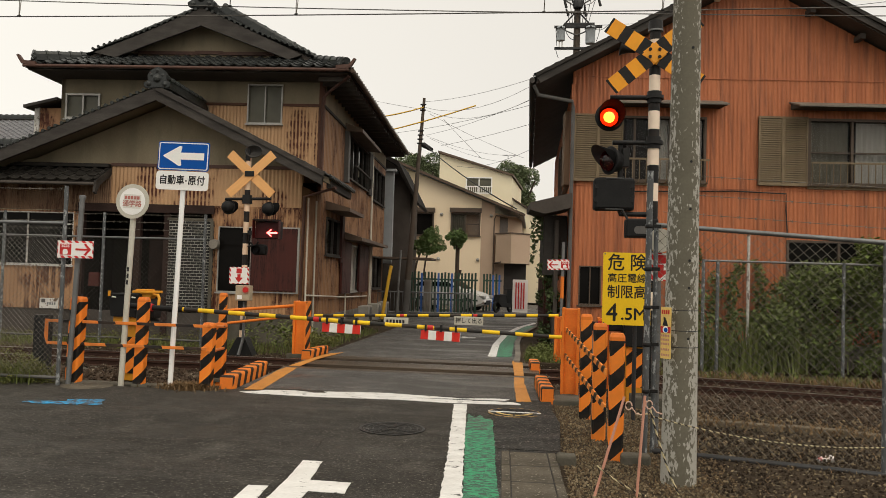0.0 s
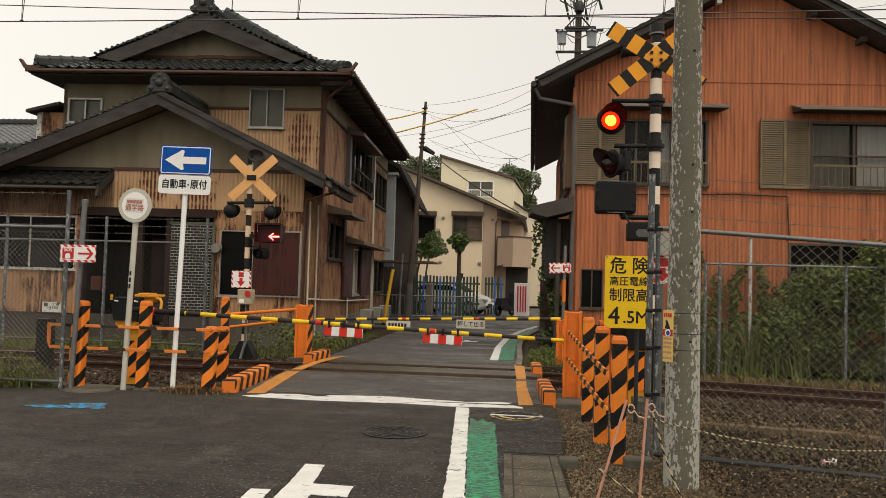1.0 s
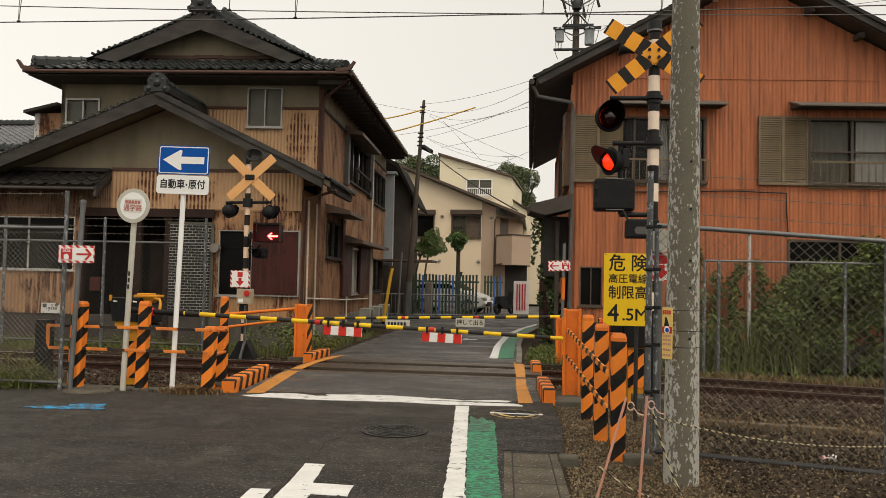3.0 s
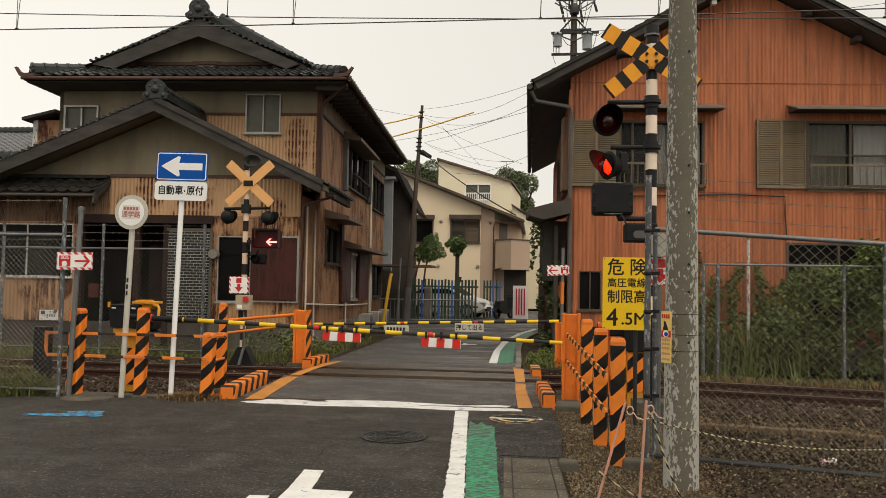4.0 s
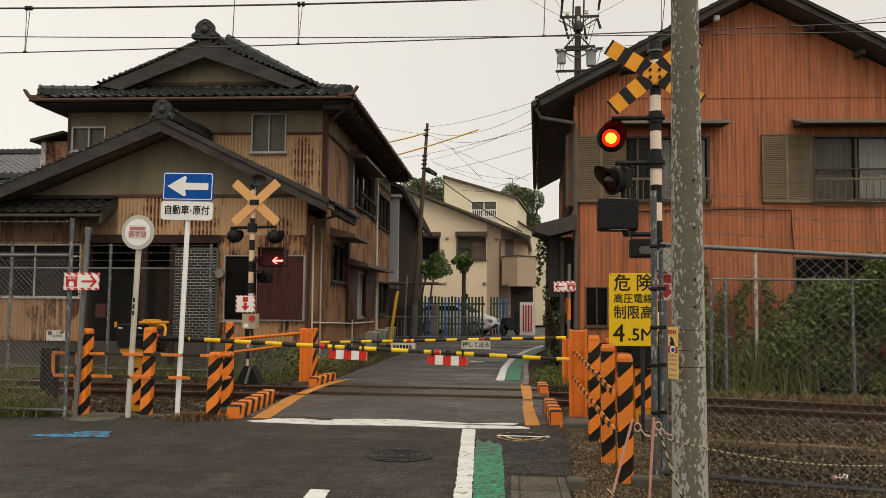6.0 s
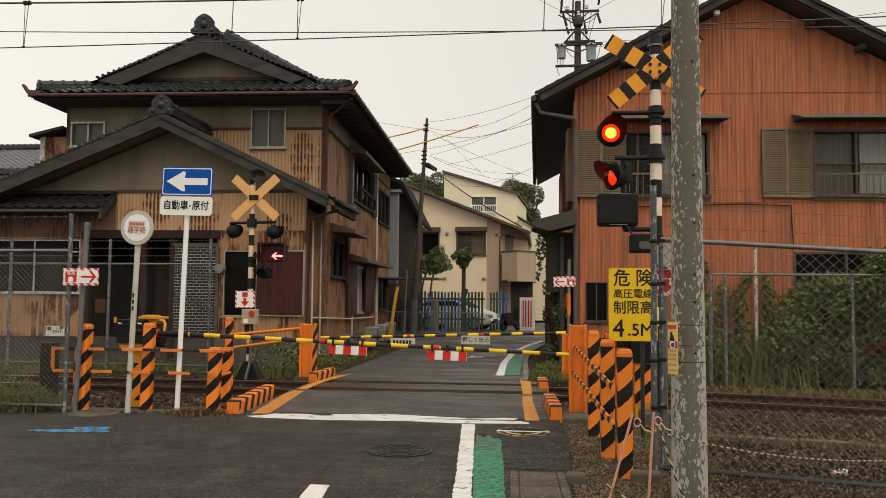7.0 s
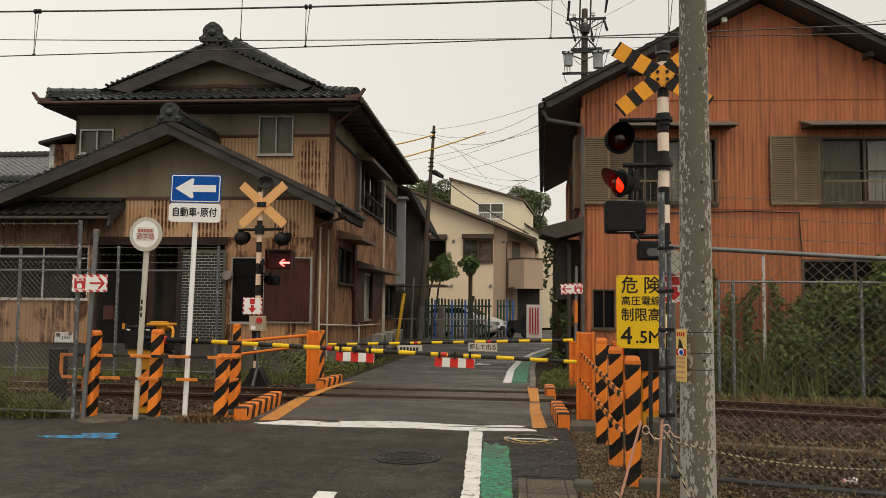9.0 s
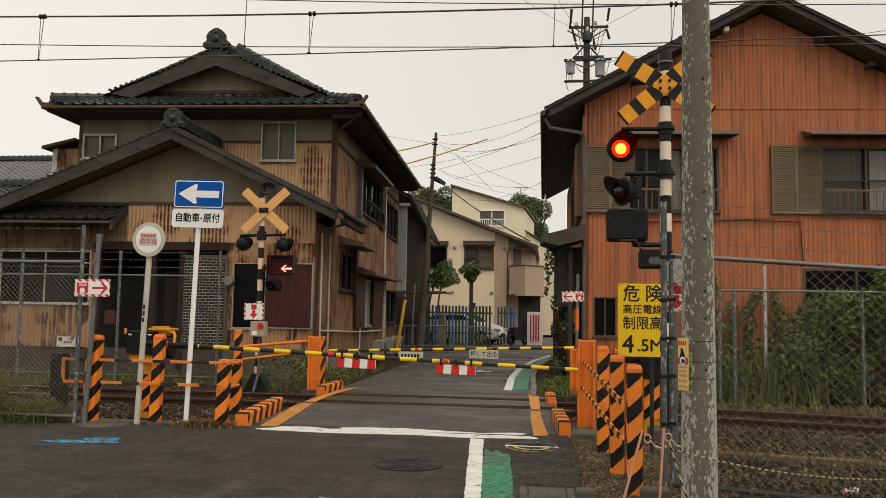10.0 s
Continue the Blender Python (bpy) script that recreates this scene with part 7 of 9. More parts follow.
for i in range(-6, 34):
    x = -5.95 + i * 0.135
    piece("slat", sl_b if i in (-6, -5, -4, -2, -1, 1, 3, 4, 7, 11, 16, 20, 31, 33) else sl_a, Matrix.Translation((x, 3.3 if x > -2.2 else 0, random.uniform(-0.02, 0.02))), SF)
for z in (0.5, 1.3):
    part("rail", box(BM(), -6.85, -2.2, 0.012, 0.05, z, z + 0.07), M_green_slat, SF)
    part("rail", box(BM(), -2.2, -1.4, 3.312, 3.35, z, z + 0.07), M_green_slat, SF)
GF = thing("pipe_guard_fence", "low grey steel pipe fence with upright bars by the road", "guard fence", pose(-0.1, 29.6, 0, 0, 0, 12))
for z in (0.12, 0.85):
    part("rail", cyl(BM(), (-6.2, 0, z), (-2.2, 0, z), 0.025, seg=8), M_galv, GF)
for i in range(27):
    part("bar", cyl(BM(), (-6.1 + i * 0.15, 0, 0.12), (-6.1 + i * 0.15, 0, 0.85), 0.012, seg=6), M_galv, GF)
for x in (-6.2, -4.9, -3.55, -2.2):
    part("post", cyl(BM(), (x, 0, 0), (x, 0, 0.9), 0.035, seg=8), M_galv, GF)
tagged(part("gate_post", box(BM(), -4.15, -3.88, 29.85, 30.1, 0, 1.32, 0.03), M_concrete), "square weathered concrete post by the fence", "post")


def car(name, label, paint, m, L=4.0, W=1.65, H=1.5):
    c = thing(name, label, "car", m)
    prof = [(-L / 2, 0.35), (-L / 2, 0.60), (-L / 2 + 0.22, 0.76), (-L / 2 + 0.85, 0.93), (-L / 2 + 1.50, H - 0.06), (-L / 2 + 1.95, H), (L / 2 - 0.6, H - 0.05), (L / 2 - 0.1, 1.0),
            (L / 2, 0.8), (L / 2, 0.35), (L / 2 - 0.4, 0.22), (-L / 2 + 0.3, 0.22)]
    bm = prism(BM(), prof, "y", -W / 2, W / 2)
    bmesh.ops.bevel(bm, geom=[e for e in bm.edges], offset=0.07, segments=3, affect="EDGES")
    for f in bm.faces:
        f.smooth = True
    part("body", bm, paint, c)
    bm = BM()
    prism(bm, [(-L / 2 + 0.98, 0.95), (-L / 2 + 1.50, H - 0.12), (-L / 2 + 1.46, H - 0.05), (-L / 2 + 0.88, 0.95)], "y", -W / 2 + 0.1, W / 2 - 0.1)
    part("windscreen", bm, M_pane, c)
    for s in (-1, 1):
        part("side_window", prism(BM(), [(-L / 2 + 1.25, 1.03), (-L / 2 + 1.6, H - 0.12), (L / 2 - 0.7, H - 0.14), (L / 2 - 0.35, 1.03)], "y", s * (W / 2 + 0.002), s * (W / 2 + 0.010)), M_pane, c)
        part("headlight", box(BM(), -L / 2 - 0.01, -L / 2 + 0.22, s * 0.56 - 0.17, s * 0.56 + 0.17, 0.56, 0.70, 0.03), M_alu, c, "clear headlight")
        for x in (-L / 2 + 0.75, L / 2 - 0.75):
            w = part("wheel", cyl(BM(), (x, s * (W / 2 - 0.18), 0.3), (x, s * (W / 2 + 0.01), 0.3), 0.3, seg=20), M_tyre, c)
            part("rim", cyl(BM(), (x, s * (W / 2), 0.3), (x, s * (W / 2 + 0.02), 0.3), 0.19, seg=14), M_alu, w)
    part("grille", box(BM(), -L / 2 - 0.012, -L / 2 + 0.1, -0.36, 0.36, 0.33, 0.50, 0.02), M_blackplastic, c)
    part("mirror", box(BM(), -L / 2 + 1.15, -L / 2 + 1.3, -W / 2 - 0.16, -W / 2, 0.98, 1.12, 0.02), paint, c)
    return c


car("white_car", "white compact car parked behind the fence", M_carpaint, pose(-3.62, 34.25, 0, 0, 0, 168), 3.5, 1.48, 1.36)
ga = thing("striped_gate", "white garden gate with red upright bars", "gate", pose(-0.55, 33.2, 0))
part("frame", box(BM(), -0.32, 0.32, 0.02, 0.05, 0.05, 1.42), M_white, ga)
for i in range(4):
    part("bar", box(BM(), -0.2 + i * 0.11, -0.15 + i * 0.11, -0.02, 0.02, 0.2, 1.3), M_red, ga, "red bar")
MB = thing("motor_scooter", "small dark motor scooter parked by the house", "scooter", pose(-1.25, 33.6, 0, 0, 0, 60))
for x in (-0.55, 0.55):
    part("wheel", lathe(BM(), [(0.13, -0.04), (0.22, -0.05), (0.25, 0), (0.22, 0.05), (0.13, 0.04)], 16, Matrix.Translation((x, 0, 0.25)) @ pose(0, 0, 0, 90)), M_tyre, MB)
part("body", prism(BM(), [(-0.6, 0.45), (-0.5, 0.75), (-0.05, 0.78), (0.1, 0.4), (0.35, 0.4), (0.5, 0.95), (0.6, 0.95), (0.55, 0.4), (0.3, 0.25), (-0.3, 0.25)], "y", -0.14, 0.14), M_blackplastic, MB)
part("handlebar", tube(BM(), [(0.5, -0.3, 1.0), (0.5, 0.3, 1.0)], 0.02, 6), M_black, MB)

T = thing("garden_pine", "small clipped garden pine with layered green pads", "tree")
bm = BM()
for x0, x1, x2, z2 in ((-5.05, -4.98, -4.72, 2.6), (-4.95, -4.6, -4.4, 2.7)):
    tube(bm, [(x0, 33, 0), (x1 - 0.08, 33, 1.0), (x1, 33, 1.6), ((x1 + x2) / 2 - 0.05, 33, 2.05), (x2, 33, z2)], 0.04, 6)
part("trunk", bm, M_bark, T)
pads = [(-4.34, 3.28, 0.27), (-4.48, 3.05, 0.30), (-4.20, 3.02, 0.26), (-4.82, 2.82, 0.30), (-4.98, 2.66, 0.20), (-4.55, 2.72, 0.30), (-4.25, 2.62, 0.28), (-3.98, 2.62, 0.22), (-4.40, 2.48, 0.22), (-4.02, 2.86, 0.16), (-4.70, 2.50, 0.16), (-4.30, 3.48, 0.12)]
crown("crown", [(x + dx, 33 + dy, z + dz, r * 0.62) for x, z, r in pads for dx, dy, dz in ((0, 0, 0), (0.16, 0.15, 0.05), (-0.15, -0.12, -0.06))], 5600, 0.085, 21, M_leaf_pine, T)
T = thing("garden_tree", "short garden tree with a straight trunk and bushy green top", "tree")
bm = BM()
tube(bm, [(-3.22, 33, 0), (-3.2, 33, 1.6), (-3.2, 33, 2.8)], 0.085, 8)
tube(bm, [(-3.2, 33, 1.3), (-3.08, 33, 1.6), (-3.06, 33, 1.75)], 0.06, 6)
part("trunk", bm, M_bark, T)
pads = [(-3.25, 3.28, 0.14), (-3.48, 3.22, 0.13), (-3.02, 3.22, 0.14), (-3.60, 3.08, 0.12), (-2.92, 3.05, 0.13), (-3.30, 3.05, 0.20), (-3.12, 2.98, 0.17), (-3.40, 2.90, 0.15), (-3.25, 2.74, 0.15), (-3.08, 2.78, 0.12), (-3.42, 3.42, 0.05), (-3.10, 3.45, 0.05), (-2.85, 3.20, 0.05)]
crown("crown", [(x, 33 + 0.3 * math.sin(9 * x), z, r) for x, z, r in pads], 2300, 0.10, 22, M_leaf_pine, T)


# ---- weeds, grass and climbing plants ----
def blades(name, area, n, h, seed, mat, label, z=0.0, lean=0.35, w=0.012):
    rnd = random.Random(seed)
    verts, faces = [], []
    for _ in range(n):
        x, y = area(rnd)
        hh = h * rnd.uniform(0.4, 1.2)
        a = rnd.uniform(0, math.tau)
        l = rnd.uniform(0.05, lean) * hh
        dx, dy = math.cos(a) * l, math.sin(a) * l
        px, py = -math.sin(a) * w, math.cos(a) * w
        if abs(px) < w * 0.4:
            px = w * 0.6
        k = len(verts)
        verts += [(x - px, y - py, z), (x + px, y + py, z), (x + dx * 0.4 + px * 0.7, y + dy * 0.4 + py * 0.7, z + hh * 0.6), (x + dx * 0.4 - px * 0.7, y + dy * 0.4 - py * 0.7, z + hh * 0.6),
                  (x + dx * 1.3, y + dy * 1.3, z + hh)]
        faces += [(k, k + 1, k + 2, k + 3), (k + 3, k + 2, k + 4)]
    me = bpy.data.meshes.new(name)
    me.from_pydata(verts, [], faces)
    me.materials.append(mat)
    return tagged(new(name, me), label, "grass", kind="stuff")


def shrub(name, label, blobs, n, size, seed, mat):
    v, f = leaf_cloud(blobs, n, size, seed)
    me = bpy.data.meshes.new(name)
    me.from_pydata(v, [], f)
    me.materials.append(mat)
    return tagged(new(name, me), label, "shrub", kind="stuff")


rv = random.Random(5)


def rect(x0, x1, y0, y1):
    return lambda r: (r.uniform(x0, x1), r.uniform(y0, y1))


def tuft(x, y, s):
    return lambda r: (x + r.gauss(0, s), y + r.gauss(0, s * 0.6))


blades("grass", rect(-12, -4.2, 14.4, 16.4), 3000, 0.11, 31, M_grass, "green grass between the tracks and the old house", -0.1, 0.7, 0.007)
bl = [(rv.uniform(-11, -4.4), rv.uniform(14.2, 16.2), rv.uniform(-0.08, 0.06), rv.uniform(0.08, 0.2)) for i in range(130)]
shrub("weeds", "low patchy weeds between the tracks and the old house", bl, 5200, 0.032, 48, M_weed)
blades("grass", rect(-4.35, -3.85, 14.4, 20), 450, 0.13, 32, M_grass, "weeds along the old house wall", 0.0, 0.6, 0.006)
bl = [(rv.uniform(-4.6, -3.85), 14.35 + abs(rv.gauss(0, 0.9)), rv.uniform(0.0, 0.22), rv.uniform(0.06, 0.14)) for i in range(36)]
shrub("weeds", "leafy weeds at the corner of the old house", bl, 2600, 0.04, 49, M_weed)
blades("grass", rect(-0.12, 0.75, 13.9, 16.2), 900, 0.09, 33, M_grass, "green weeds beside the crossing", 0.0)
blades("grass", rect(-9.5, -6.0, 8.95, 9.5), 1600, 0.30, 34, M_grass, "tall roadside weeds at the fence foot", 0.0, 0.9, 0.005)
blades("grass", rect(2.7, 4.9, 14.75, 15.3), 420, 0.85, 36, M_grass, "long arching grass blades behind the fence", -0.1, 0.6, 0.016)
blades("dry_grass", lambda r: (lambda x: (x, 14.1 + track_bend(x) * 0.8 + r.uniform(-0.45, 0.45)))(r.uniform(0.9, 8.5)), 2600, 0.14, 51, M_straw, "dry yellow grass beyond the rails", -0.15, 1.2, 0.008)
blades("grass", lambda r: (lambda x: (x, 14.3 + track_bend(x) * 0.5 + r.uniform(-0.4, 0.35)))(r.uniform(0.9, 8.5)), 1100, 0.15, 52, M_grass, "low green weeds beyond the rails", -0.15, 0.8, 0.010)
blades("grass", rect(1.6, 9.5, 14.9, 15.9), 260, 0.4, 35, M_grass, "tall grass along the orange house wall", -0.1, 0.5, 0.014)
blades("twigs", rect(0.35, 4.6, 4.5, 7.4), 420, 0.028, 53, M_straw, "dry twigs and stalks lying on the gravel", -0.005, 4.5, 0.004)
blades("twigs", rect(1.3, 7.0, 7.4, 10.4), 700, 0.045, 54, M_straw, "dry twigs and stalks lying beside the track", -0.12, 4.5, 0.005)
blades("dry_grass", tuft(-4.12, 9.25, 0.15), 1500, 0.075, 36, M_straw, "tuft of dry brown grass at the sign's foot", 0.0, 1.2, 0.006)
blades("dry_grass", lambda r: (lambda x: (x, 9.55 - (x - 1.0) * 0.22 + r.uniform(-0.35, 0.2)))(r.uniform(1.3, 5.5)), 900, 0.085, 37, M_straw, "dry straw beside the track edging", -0.1, 2.2, 0.005)


bl = []
for i in range(75):
    x = rv.uniform(4.5, 9.0)
    top = 2.25 if x > 5.6 else 1.1 + (x - 4.5) * 0.8
    bl.append((x, 15.75 + rv.uniform(-0.35, 0.3), rv.uniform(0.2, top), rv.uniform(0.2, 0.42)))
for i in range(10):
    x = rv.uniform(3.0, 4.4)
    bl.append((x, 15.9 + rv.uniform(-0.2, 0.2), rv.uniform(0.0, 0.9), rv.uniform(0.15, 0.3)))
for i in range(10):
    bl.append((rv.uniform(2.7, 3.2), 15.6, rv.uniform(0.2, 1.6), 0.18))
for i in range(60):
    x = rv.uniform(2.6, 9.0)
    bl.append((x, 15.25 + rv.uniform(-0.3, 0.3), rv.uniform(-0.1, 0.35 if x < 4.2 else 0.9), rv.uniform(0.16, 0.32)))
shrub("climbing_plants", "thick green vines and shrubs against the orange house", bl, 33000, 0.09, 41, M_leaf)
bl = [(5.2 + 0.1 * i, 14.7, 1.2 + 0.13 * i % 1.0, 0.14) for i in range(9)] + [(6.2, 14.65, 1.9, 0.25), (6.4, 14.65, 1.7, 0.25), (6.0, 14.65, 2.05, 0.16)]
shrub("vine_on_fence", "green vine climbing the chain-link fence", bl, 1800, 0.11, 42, M_leaf)
bl = [(cx + rv.uniform(-0.1, 0.1), 16.35 + (cx - 3.6) * 0.07, 0.2 + 0.12 * i, 0.11) for cx, k in ((3.15, 17), (3.62, 13), (4.0, 15), (4.45, 15)) for i in range(k)]
tagged(part("white_pole", cyl(BM(), (4.045, 15.6, -0.1), (4.043, 15.6, 2.42), 0.030, seg=8), M_pole_white), "thin peeling white pole among the plants", "pole")
shrub("wall_vine", "thin vine stems on the orange cladding", bl, 3600, 0.08, 43, M_leaf)
bl = [(0.38 + rv.uniform(-0.16, 0.12), 17.4 + rv.uniform(-0.7, 0.6), 0.2 + 0.12 * i, rv.uniform(0.1, 0.2)) for i in range(22)]
bl += [(-0.02 + 0.08 * k + rv.uniform(-0.03, 0.03), 16.95, 2.75 - 0.1 * i, 0.05) for k in range(6) for i in range(rv.randint(4, 12))]
shrub("porch_plants", "potted green plants and creeper beside the porch", bl, 3600, 0.09, 44, M_leaf_dark)
bl = [(-5.6 + 0.28 * i + rv.uniform(-0.1, 0.1), 15.4, 0.1 + rv.uniform(0, 0.35), 0.2) for i in range(6)] + [(-4.75, 14.9, 0.25, 0.2), (-4.8, 14.9, 0.5, 0.14)]
shrub("weeds", "leafy green weeds at the old house plinth", bl, 620, 0.07, 45, M_grass)
bl = [(rv.uniform(-0.05, 0.72), rv.uniform(13.95, 16.3), rv.uniform(0.0, 0.10), rv.uniform(0.07, 0.15)) for i in range(60)]
shrub("weeds", "low yellow-green weeds beside the crossing", bl, 5200, 0.035, 47, M_grass)
bl = []
for i in range(110):
    x = rv.uniform(-9.3, -5.95)
    top = 0.50 if x < -6.5 else 0.50 - (x + 6.5) * 0.75
    bl.append((x, 9.15 + rv.uniform(-0.22, 0.22), rv.uniform(0.03, top), rv.uniform(0.09, 0.16)))
shrub("weeds", "yellow-green weed bush at the fence foot", bl, 26000, 0.026, 46, M_weed)


# ---- writing ----
def text(name, s, size, m, mat, parent, stretch=1.0, align="CENTER", bold=0.014):
    cu = bpy.data.curves.new(name, "FONT")
    cu.body, cu.size, cu.extrude, cu.align_x, cu.align_y = s, size, 0.0008, align, "CENTER"
    cu.resolution_u = 3
    tmp = new(name, cu)
    one = bpy.data.meshes.new_from_object(tmp.evaluated_get(bpy.context.evaluated_depsgraph_get()))
    bpy.data.objects.remove(tmp)
    bm = BM()
    k = size * bold
    for dx, dy, dz in ((-k, 0, 0), (k, 0, 0.0002), (0, -k, 0.0004), (0, k, 0.0006)):
        one.transform(Matrix.Translation((dx, dy, dz)))
        bm.from_mesh(one)
        one.transform(Matrix.Translation((-dx, -dy, -dz)))
    me = bpy.data.meshes.new(name)
    bm.to_mesh(me)
    bm.free()
    bpy.data.meshes.remove(one)
    me.materials.clear()
    me.materials.append(mat)
    me.transform(m @ pose(0, 0, 0, 90) @ Matrix.Diagonal((stretch, 1, 1, 1)))
    ob = new(name, me)
    ob.parent = parent
    return ob


def bars(bm, x0, x1, y, z0, z1, n, gap=0.35):
    w = (x1 - x0) / n
    for i in range(n):
        box(bm, x0 + i * w, x0 + (i + 1 - gap) * w, y - 0.002, y, z0, z1)
    return bm


def plate(x0, x1, z0, z1, r, y0=-0.004, y1=0.0, bm=None):
    """A thin upright board with rounded corners."""
    bm = bm or BM()
    pts = []
    for cx, cz, a0 in ((x1 - r, z1 - r, 0), (x0 + r, z1 - r, 90), (x0 + r, z0 + r, 180), (x1 - r, z0 + r, 270)):
        for k in range(5):
            a = radians(a0 + k * 22.5)
            pts.append((cx + r * math.cos(a), cz + r * math.sin(a)))
    return prism(bm, pts, "y", y0, y1)


# ---- signs by the road ----
S = thing("one_way_sign", "blue one-way sign with white arrow on a white post", "road sign", pose(-4.380, 9.28, 0, 0, 1.5))
part("post", cyl(BM(), (0, 0, -0.1), (0, 0, 3.0), 0.0305, seg=14), M_whitepost, S, "white painted steel post")
b = part("sign_panel", plate(-0.328, 0.328, 2.655, 3.01, 0.03, -0.046, -0.034), M_blue, S, "blue board")
part("white_line", plate(-0.316, 0.316, 2.667, 2.998, 0.024, -0.048, -0.046), M_white, b, "white border line")
part("blue_face", plate(-0.304, 0.304, 2.679, 2.986, 0.018, -0.050, -0.048), M_blue, b, "blue face")
bm = BM()
prism(bm, [(-0.265, 2.832), (-0.05, 2.957), (-0.025, 2.952), (-0.02, 2.935), (-0.035, 2.876), (0.265, 2.876), (0.265, 2.79), (-0.035, 2.79), (-0.02, 2.73), (-0.025, 2.713), (-0.05, 2.708)], "y", -0.053, -0.050)
part("arrow", bm, M_white, b, "white arrow")
b = part("lower_plate", plate(-0.335, 0.335, 2.415, 2.645, 0.04, -0.046, -0.034), M_white, S, "white plate with black lettering")
text("lettering", "自動車", 0.122, Matrix.Translation((-0.132, -0.0475, 2.53)), M_ink, b, 0.90, bold=0.022)
text("lettering", "原付", 0.122, Matrix.Translation((0.185, -0.0475, 2.53)), M_ink, b, 0.90, bold=0.022)
part("middle_dot", cyl(BM(), (0.052, -0.046, 2.53), (0.052, -0.048, 2.53), 0.011, seg=10), M_ink, b)
part("bracket", box(BM(), -0.05, 0.05, -0.036, 0.036, 2.8, 2.84), M_galv, S)
part("bracket", box(BM(), -0.05, 0.05, -0.036, 0.036, 2.5, 2.54), M_galv, S)

S = thing("round_sign", "round faded white sign on a leaning cream post", "road sign", pose(-4.985, 9.225, 0, 0, 1.9))
part("post", cyl(BM(), (0, 0, -0.1), (0, 0, 2.44), 0.034, seg=14), M_creampost, S)
dsc = part("disc", cyl(BM(), (0, -0.036, 2.26), (0, -0.05, 2.26), 0.213, seg=40), M_creampost, S, "worn cream disc with stained rim")
part("face", cyl(BM(), (0, -0.05, 2.26), (0, -0.053, 2.26), 0.165, seg=36), M_white, dsc)
bm = BM()
bars(bm, -0.10, 0.10, -0.0565, 2.285, 2.325, 5, 0.2)
part("faded_print", bm, M_faded_red, dsc, "faded red print")
part("print_field", plate(-0.112, 0.112, 2.175, 2.345, 0.006, -0.0545, -0.053), M_unit, dsc)
text("lettering", "通学路", 0.085, Matrix.Translation((0.0, -0.056, 2.228)), M_faded_red, dsc, 0.95, bold=0.02)
bm = BM()
for i in range(3):
    box(bm, -0.012, 0.012, -0.037, -0.033, 1.40 - i * 0.08, 1.455 - i * 0.08)
part("post_print", bm, M_ink, S)


def sos_sign(name, label, m, w=0.46, h=0.21, down=False, flip=False):
    s = thing(name, label, "sign", m)
    part("panel", plate(-w / 2, w / 2, -h / 2, h / 2, 0.01, 0, 0.006), M_candy, s, "board with red and white diagonal border")
    if down:
        part("field", plate(-w / 2 + 0.03, w / 2 - 0.03, -h / 2 + 0.012, h / 2 - 0.012, 0.005, -0.003, 0), M_white, s)
        part("arrow", prism(BM(), [(0, -h * 0.42), (-0.08, -h * 0.12), (-0.03, -h * 0.12), (-0.03, h * 0.08), (0.03, h * 0.08), (0.03, -h * 0.12), (0.08, -h * 0.12)], "y", -0.006, -0.003), M_red, s, "red arrow")
        part("button_mark", plate(-0.05, 0.05, h * 0.12, h * 0.42, 0.008, -0.006, -0.003), M_red, s)
        return s
    part("field", plate(-w / 2 + 0.012, w / 2 - 0.012, -h / 2 + 0.028, h / 2 - 0.028, 0.005, -0.003, 0), M_white, s)
    k = -1 if flip else 1
    a = [(0.205, 0), (0.135, 0.075), (0.110, 0.062), (0.158, 0.012), (0.005, 0.012), (0.005, -0.012), (0.158, -0.012), (0.110, -0.062), (0.135, -0.075)]
    part("arrow", prism(BM(), [(k * u * w / 0.46, v * h / 0.21) for u, v in a], "y", -0.006, -0.003), M_red, s, "red arrow")
    r = part("mark", plate(-0.19 * k - 0.006 if k > 0 else 0.05, -0.05 * k if k > 0 else 0.19, -h * 0.32, h * 0.32, 0.01, -0.006, -0.003), M_red, s, "red square")
    c = -0.123 * k
    text("lettering", "SOS", 0.06, Matrix.Translation((c, -0.0075, h * 0.2)), M_white, r)
    part("button_mark", prism(BM(), [(c - 0.02, 0.0), (c + 0.02, 0.0), (c + 0.035, -h * 0.2), (c + 0.02, -h * 0.3), (c - 0.03, -h * 0.3), (c - 0.035, -h * 0.1)], "y", -0.008, -0.006), M_white, r)
    return s


P = thing("sign_post", "leaning grey steel pipe post at the roadside", "post", pose(-5.58, 9.075, 0, 0, 2.0))
part("pipe", cyl(BM(), (0, 0, -0.1), (0, 0, 2.29), 0.031, seg=12), M_galv, P)
part("cap", lathe(BM(), [(0.04, 2.27), (0.04, 2.31), (0.0, 2.32)], 12), M_galv, P)
sos_sign("emergency_sign", "red and white emergency button sign with red arrow", pose(-5.51, 8.985, 1.647))
sos_sign("emergency_sign", "red and white emergency sign on a post beyond the crossing", pose(0.465, 15.4, 1.745, 0, -2), 0.42, 0.2, flip=True)
sos_sign("emergency_sign", "red and white emergency button sign behind the fence", pose(1.12, 7.25, 1.595), 0.16, 0.25, down=True)
sos_sign("emergency_sign", "red and white emergency button sign on the signal pole", pose(-5.40, 14.08, 1.36), 0.37, 0.31, down=True)
tagged(part("sign_post", cyl(BM(), (0.535, 15.45, -0.1), (0.555, 15.45, 2.18), 0.032, seg=10), M_galv), "grey steel sign post beyond the crossing", "post")
